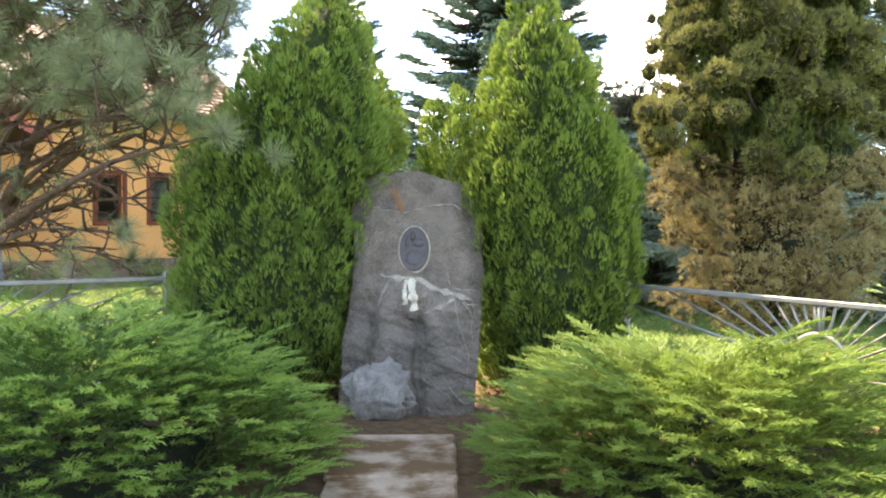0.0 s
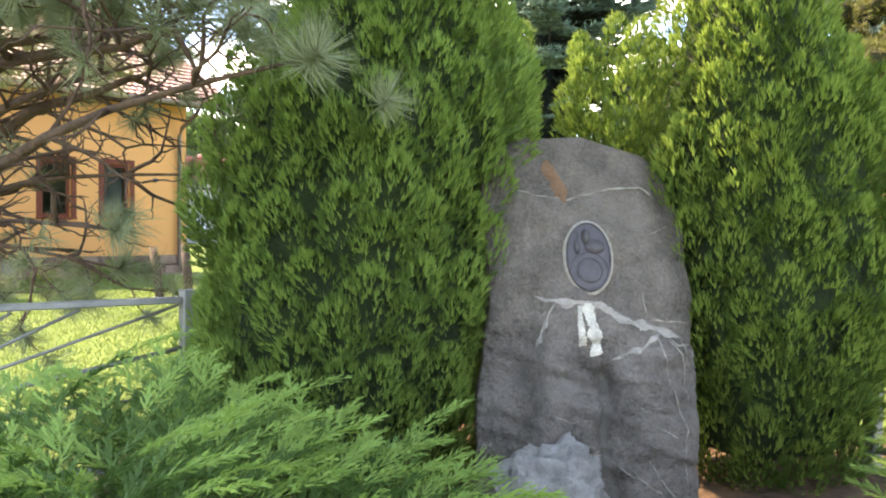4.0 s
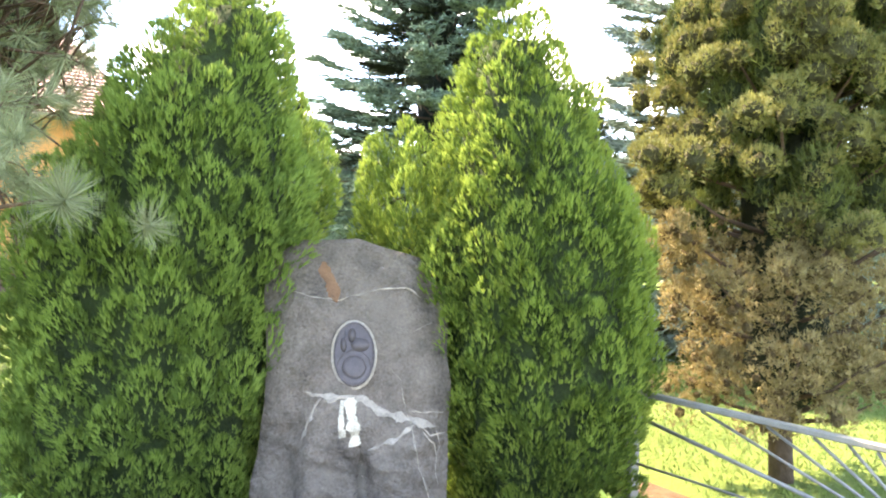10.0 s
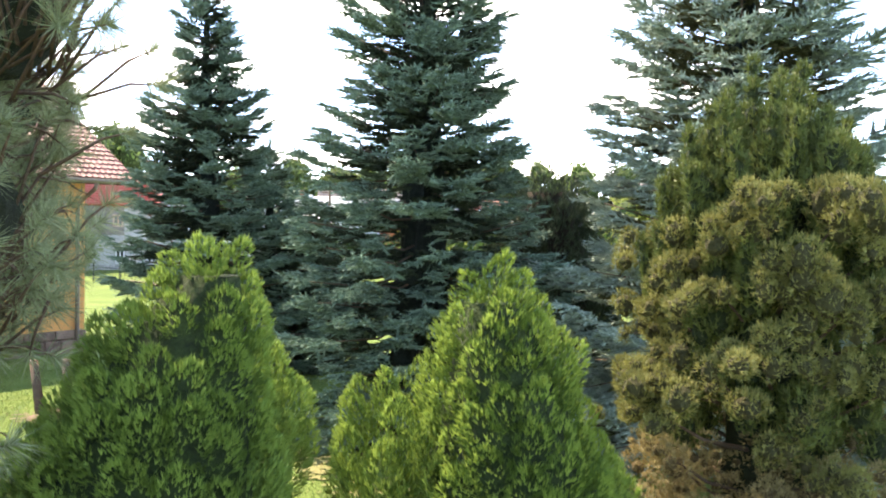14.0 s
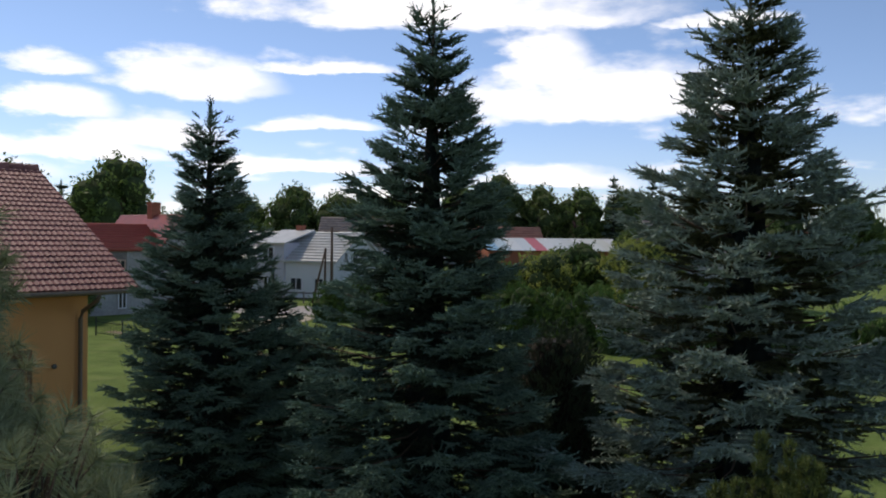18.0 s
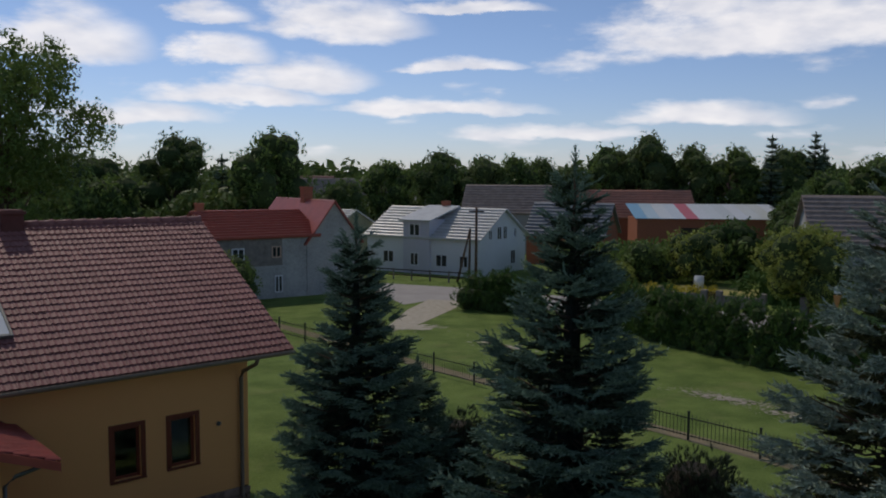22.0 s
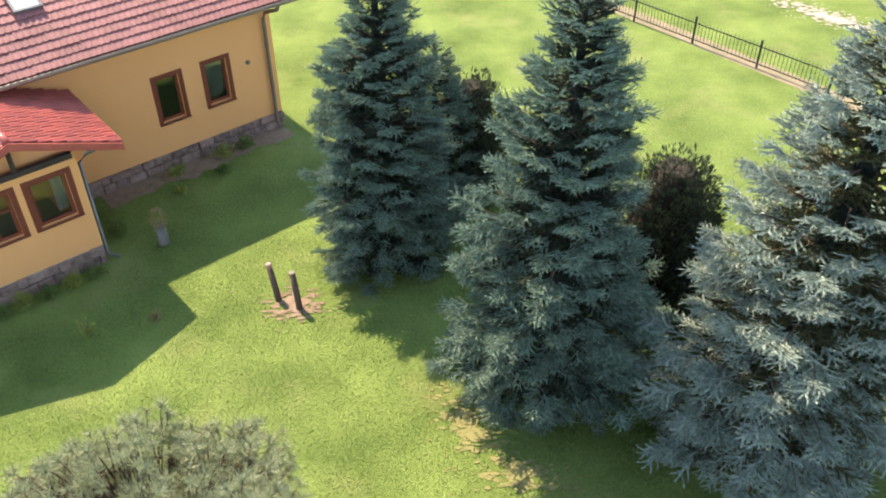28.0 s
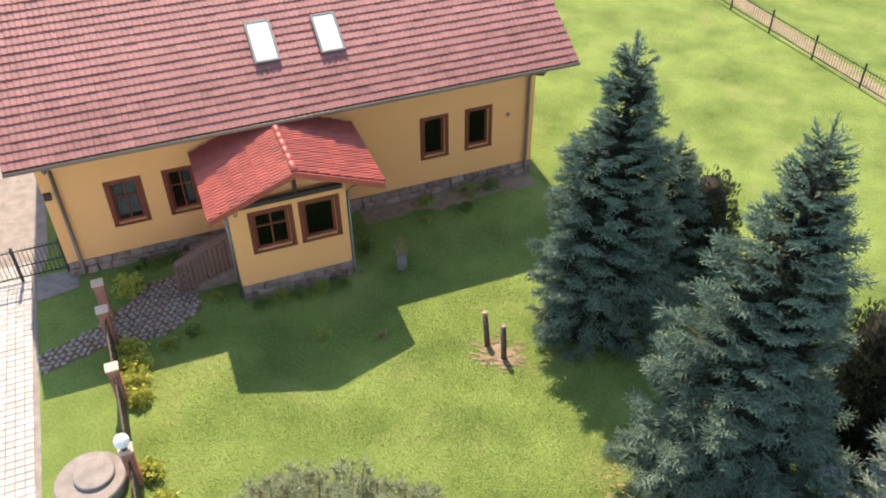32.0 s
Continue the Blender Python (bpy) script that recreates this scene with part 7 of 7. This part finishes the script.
# ---- plants round the house ----
def plant(name, m, r, h, label, mat, seed, count=60, size=0.1, category="plant", tmpl=None):
    global rng
    rng = np.random.default_rng(seed)
    t = thing(name, m, label, category, "plants round the house")
    o = unit(rng.normal(0, 1, (count, 3)) * np.array([1, 1, 0.8]) + np.array([0, 0, 0.3]))
    o[:, 2] = np.abs(o[:, 2])
    pos = o * np.array([r, r, h]) * rng.uniform(0.35, 1.0, (count, 1)) + np.array([0, 0, 0.02])
    v = scatter(tmpl or LEAVES, pos, frames_for(o + rng.normal(0, 0.4, o.shape)), size * rng.uniform(0.6, 1.2, count))
    part("leaves", tri_mesh("leaves", v, mat), mat, t)
    for i in range(5):
        a = i * 1.26
        part("stem", pipe([(0, 0, -0.02), (r * 0.4 * math.cos(a), r * 0.4 * math.sin(a), h * 0.6)], [0.008, 0.004], 4), M_BARK, t)
    return t


plant("box_bush", yard(-12.3, -1.15), 0.45, 0.55, "round bright green box bush", M_HOSTA, 201, 240, 0.08, "bush")
for i, (x, y, s) in enumerate(((-12.45, -3.55, 0.42), (-12.4, -4.1, 0.4), (-12.5, -4.55, 0.36), (-12.45, -5.2, 0.34), (-12.4, -7.4, 0.25), (-12.2, -8.3, 0.25))):
    plant("hosta", yard(x, y), s, 0.3, "yellow-green hosta clump along the fence", M_HOSTA, 210 + i, 70, 0.16)
for i, (x, y, s, h) in enumerate(((-9.1, -3.05, 0.25, 0.25), (-8.6, -3.0, 0.28, 0.3), (-8.1, -3.05, 0.26, 0.22), (-7.5, -3.0, 0.25, 0.28), (-7.0, -3.05, 0.22, 0.25), (-10.2, -2.4, 0.2, 0.2), (-10.9, -3.4, 0.25, 0.25), (-11.6, -3.7, 0.22, 0.25), (-11.0, -0.35, 0.35, 0.3), (-10.3, -0.35, 0.3, 0.3), (-11.8, -0.4, 0.35, 0.3), (-2.2, -0.35, 0.4, 0.35), (-1.5, -0.35, 0.3, 0.3), (-3.6, -0.4, 0.25, 0.2), (-2.6, -1.1, 0.18, 0.15), (-3.9, -1.2, 0.15, 0.12), (-5.9, -1.8, 0.3, 0.45))):
    plant("bedding_plant", yard(x, y), s, h, "low leafy green plant at the foot of the wall", (M_LEAF, M_LEAF_Y)[i % 2], 230 + i, 60, 0.09)
plant("young_shrub", yard(-7.95, -4.85), 0.22, 0.6, "thin young shrub on the shaded lawn", M_LEAF_Y, 260, 50, 0.06, "shrub")
plant("young_shrub", yard(-6.6, -5.3), 0.15, 0.2, "thin brownish young shrub on the lawn", M_BRONZE, 261, 30, 0.06, "shrub")
pot = thing("stump_planter", yard(-5.25, -2.95), "tree stump planter with an orange-leaved plant", "planter")
part("stump", pipe([(0, 0, -0.03), (0.01, 0, 0.25), (0, 0, 0.5)], [0.15, 0.12, 0.13], 12), M_CONCRETE, pot)
rng = np.random.default_rng(77)
o = unit(rng.normal(0, 1, (70, 3)))
part("plant_leaves", tri_mesh("plant_leaves", scatter(LEAVES, o * np.array([0.16, 0.16, 0.28]) + np.array([0, 0, 0.72]), frames_for(o), np.full(70, 0.07)), M_BRONZE), M_BRONZE, pot, "orange-brown leaves")
part("wall_lamp", pipe([(-0.85, -0.01, 2.25), (-0.85, -0.06, 2.25), (-0.85, -0.09, 2.24)], [0.05, 0.06, 0.03], 12), M_ZINC, house, "small round wall lamp")
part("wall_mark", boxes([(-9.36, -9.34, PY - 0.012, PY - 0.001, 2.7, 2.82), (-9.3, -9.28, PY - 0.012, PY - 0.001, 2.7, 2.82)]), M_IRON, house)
# small dark junction box at the wall corner
part("satellite_box", boxes([(-13.68, -13.5, -0.1, -0.001, 2.55, 2.75)], 0.01), M_TIMBER, house)

# ---- street furniture and gardens ----
pole = thing("utility_pole", pose(0.35, 70.8, 0), "wooden utility pole with a slanting strut", "utility pole")
part("pole_shaft", pipe([(0, 0, -0.1), (0, 0, 6.1)], [0.13, 0.09], 8), M_BARK, pole)
part("strut", pipe([(-1.5, 0.2, 0), (-0.5, 0.1, 4.3)], [0.1, 0.07], 8), M_BARK, pole)
part("second_post", pipe([(-0.55, 0.2, -0.1), (-0.5, 0.2, 4.4)], [0.1, 0.08], 8), M_BARK, pole)
part("crossarm", boxes([(-0.6, 0.6, -0.04, 0.04, 5.7, 5.8)]), M_BARK, pole)
yfence = thing("front_garden_fence", pose(-9.6, 74.2, 0, 0, 0, -24), "low dark railing before the white house", "fence")
for i in range(7):
    part("post", boxes([(1.7 * i - 0.05, 1.7 * i + 0.05, -0.05, 0.05, -0.05, 0.95)]), M_CONCRETE, yfence)
    if i < 6:
        for z in (0.35, 0.78):
            part("rail", boxes([(1.7 * i + 0.06, 1.7 * i + 1.64, -0.03, 0.03, z, z + 0.09)]), M_TIMBER, yfence)
gw = thing("garden_wall", pose(13.2, 60.9, 0, 0, 0, -31), "low grey concrete garden wall with square pillars", "wall")
for i, (x0, x1) in enumerate(((0, 2.6), (3.9, 6.4))):
    part("wall_panel", boxes([(x0, x1, -0.1, 0.1, -0.05, 0.8)], 0.01), M_CONCRETE, gw)
for x in (-0.2, 2.75, 3.75, 6.55, 9.0):
    part("wall_pillar", boxes([(x - 0.2, x + 0.2, -0.2, 0.2, -0.05, 1.1)], 0.02), M_CONCRETE, gw)
for i in range(9):
    part("gate_slat", boxes([(2.98 + 0.065 * i, 3.02 + 0.065 * i, -0.02, 0.02, 0.1, 1.0)]), M_TIMBER, gw)
sheet("far_garden", [(9.5, 66), (13, 62), (21, 60), (24, 66), (18, 71), (11, 71)], 0.01, M_STRAW, "straw-yellow garden grass", "garden")
for i, x in enumerate((13.5, 15, 16.3, 17.4)):
    plant("yellow_flowers", pose(x, 65.6 - 0.4 * i, 0), 0.9, 0.8, "yellow flowering bush in the far garden", M_YELLOW, 270 + i, 60, 0.25, "bush")
barrel = thing("water_barrel", pose(17.6, 68.5, 0), "pale blue plastic water barrel in the garden", "barrel")
part("barrel_body", pipe([(0, 0, 0), (0, 0, 0.5), (0, 0, 1.0)], [0.35, 0.4, 0.36], 16), M_WHITE, barrel)
sign = thing("road_sign", pose(20.2, 49.8, 0), "orange road marker on a post", "sign")
part("sign_post", pipe([(0, 0, -0.05), (0, 0, 2.6)], 0.04, 8), M_GALV, sign)
bm = bmesh.new()
sv = [bm.verts.new(p) for p in ((-0.22, -0.05, 2.1), (0.22, -0.05, 2.1), (0.0, -0.05, 1.2))]
bm.faces.new(sv)
r = bmesh.ops.extrude_face_region(bm, geom=bm.faces[:])
for e in r["geom"]:
    if isinstance(e, bmesh.types.BMVert):
        e.co.y += 0.02
part("sign_plate", bm, M_PAINT_ORANGE, sign)
part("sign_plate", boxes([(-0.18, 0.18, -0.06, -0.045, 2.2, 2.6)], 0.01), M_WHITE, sign, "small white plate")

# far village and woods
for i, (x, y, L, D, e, rg, a, wm, rm) in enumerate(((-26, 190, 14, 9, 4, 8, 5, M_GREYWALL, M_GREYROOF), (-34, 205, 16, 9, 5, 8.5, -8, M_WHITEWALL, M_TILE), (-18, 215, 12, 9, 4, 7.5, 12, M_GREYWALL, M_GREYROOF), (108, 190, 14, 9, 4, 8, -10, M_WHITEWALL, M_TILE_RED), (122, 200, 16, 9, 4, 8, -15, M_GREYWALL, M_TILE_RED), (48, 150, 10, 8, 6, 9.5, 5, M_WHITEWALL, M_TILE), (-13.5, 84, 7, 7, 3.6, 5.2, -31, M_LEAFWALL, M_WHITEROOF))):
    gable_house("far_house", pose(x, y, 0, 0, 0, a), L, D, e, rg, wm, rm, "far village house under a tiled roof")


def woods(x0, y0, x1, y1, h, depth, count, size, mat, seed, label):
    """A far belt of trees, too many to count: leaf clumps over an uneven skyline."""
    global rng
    rng = np.random.default_rng(seed)
    u, w = rng.uniform(0, 1, count), rng.uniform(-0.5, 0.5, count)
    d = np.array([x1 - x0, y1 - y0])
    s = np.array([-d[1], d[0]]) / np.linalg.norm(d)
    L = np.linalg.norm(d)
    top = np.array([h * (0.72 + 0.45 * noise.noise((a * L / 9.0, seed, 0)) + 0.22 * noise.noise((a * L / 3.0, seed, 3))) for a in u])
    z = top * rng.uniform(0.02, 1.0, count) ** 0.75
    pos = np.stack([x0 + d[0] * u + s[0] * w * depth, y0 + d[1] * u + s[1] * w * depth, z], axis=1)
    v = scatter(LEAVES_FAR, pos, frames_for(rng.normal(0, 1, pos.shape)), size * rng.uniform(0.35, 0.95, count))
    # a ragged inner screen of shaded foliage
    m = 160
    e = np.array([[x0 + d[0] * i / m, y0 + d[1] * i / m] for i in range(m + 1)])
    tp = np.array([0.8 * h * (0.72 + 0.45 * noise.noise((i / m * L / 9.0, seed, 0)) + 0.22 * noise.noise((i / m * L / 3.0, seed, 3))) for i in range(m + 1)])
    jag = e + s * rng.uniform(-0.2, 0.2, m + 1)[:, None] * depth
    lo_, hi_ = np.column_stack([jag, np.zeros(m + 1)]), np.column_stack([jag, tp])
    v = np.concatenate([v, np.stack([lo_[:-1], lo_[1:], hi_[1:]], 1), np.stack([lo_[:-1], hi_[1:], hi_[:-1]], 1)])
    return tagged(part("woods", tri_mesh("woods", v, mat), mat), label, "woods", kind="stuff")


woods(-75, 84, -24, 92, 8.2, 8, 3600, 1.2, M_LEAF_D, 301, "dense dark belt of trees behind the barn")
woods(-30, 108, 60, 132, 7.2, 8, 4400, 1.3, M_LEAF_D, 302, "dense dark belt of trees behind the village")
woods(55, 128, 120, 100, 8.5, 10, 3000, 1.3, M_LEAF_D, 303, "dense dark belt of trees to the east")
woods(7, 74, 33, 80, 3.6, 9, 1500, 0.8, M_LEAF, 306, "overgrown garden thicket before the shed")
woods(20, 60, 34, 70, 3.0, 7, 900, 0.7, M_HEDGE, 307, "overgrown garden thicket by the old house")
woods(-160, 260, 180, 270, 9, 25, 2400, 3.8, M_LEAF_D, 304, "distant woods on the horizon")
woods(-420, 560, 520, 540, 16, 60, 2500, 9.0, M_LEAF_D, 305, "distant wooded rise on the horizon")
for i, (x, y, h, r) in enumerate(((40.0, 118, 14, 2.0), (46.5, 120, 14.5, 2.1), (48.5, 122, 13, 1.8), (-41.5, 90, 12, 2.0), (-45, 91, 12, 2.0), (-27.5, 96, 10.5, 1.8), (-63, 90, 13, 2.4))):
    spruce("far_spruce", x, y, h, r, "dark spruce in the far tree belt", M_SPRUCE, M_SPRUCE_IN, 400 + i, step=1.3, per=6, fan=1.0, fill=0.8, spire=1.6, group="far spruces")

# ---- grass on the near lawn ----
rng = np.random.default_rng(88)
N_BL = 190000
gx, gy = rng.uniform(-13.5, 9.0, N_BL), rng.uniform(6.6, 26.0, N_BL)
hx = (gx + 5.974) * math.cos(radians(43)) + (gy - 23.771) * math.sin(radians(43))
hy = -(gx + 5.974) * math.sin(radians(43)) + (gy - 23.771) * math.cos(radians(43))
fade = np.clip((26.0 - gy) / 8.0, 0, 1) * np.clip((9.0 - gx) / 4.0, 0, 1)
ok = (rng.uniform(0, 1, N_BL) < fade) & ~((hy > -0.3) & (hx < 0.3) & (hx > -14)) & ~((hy > -3.1) & (hx > -10.9) & (hx < -6.3)) & (hx > -12.6) & ~((np.abs(gx) < 2.0) & (gy < 7.3)) & ~((hx < -10.4) & (hy > -3.6)) & (np.hypot(gx + 4.3, gy - 15.95) > 0.35)
gx, gy = gx[ok], gy[ok]
n = len(gx)
base = np.stack([gx, gy, np.zeros(n)], 1)
a = rng.uniform(0, 6.283, n)
side = np.stack([np.cos(a), np.sin(a), np.zeros(n)], 1) * rng.uniform(0.006, 0.012, n)[:, None]
lean = np.stack([rng.normal(0, 0.5, n), rng.normal(0, 0.5, n), np.ones(n)], 1) * rng.uniform(0.02, 0.045, n)[:, None]
tagged(part("grass", tri_mesh("grass", np.stack([base + side, base - side, base + lean], 1), M_BLADE), M_BLADE), "short mown grass blades on the lawn", "grass", kind="stuff")
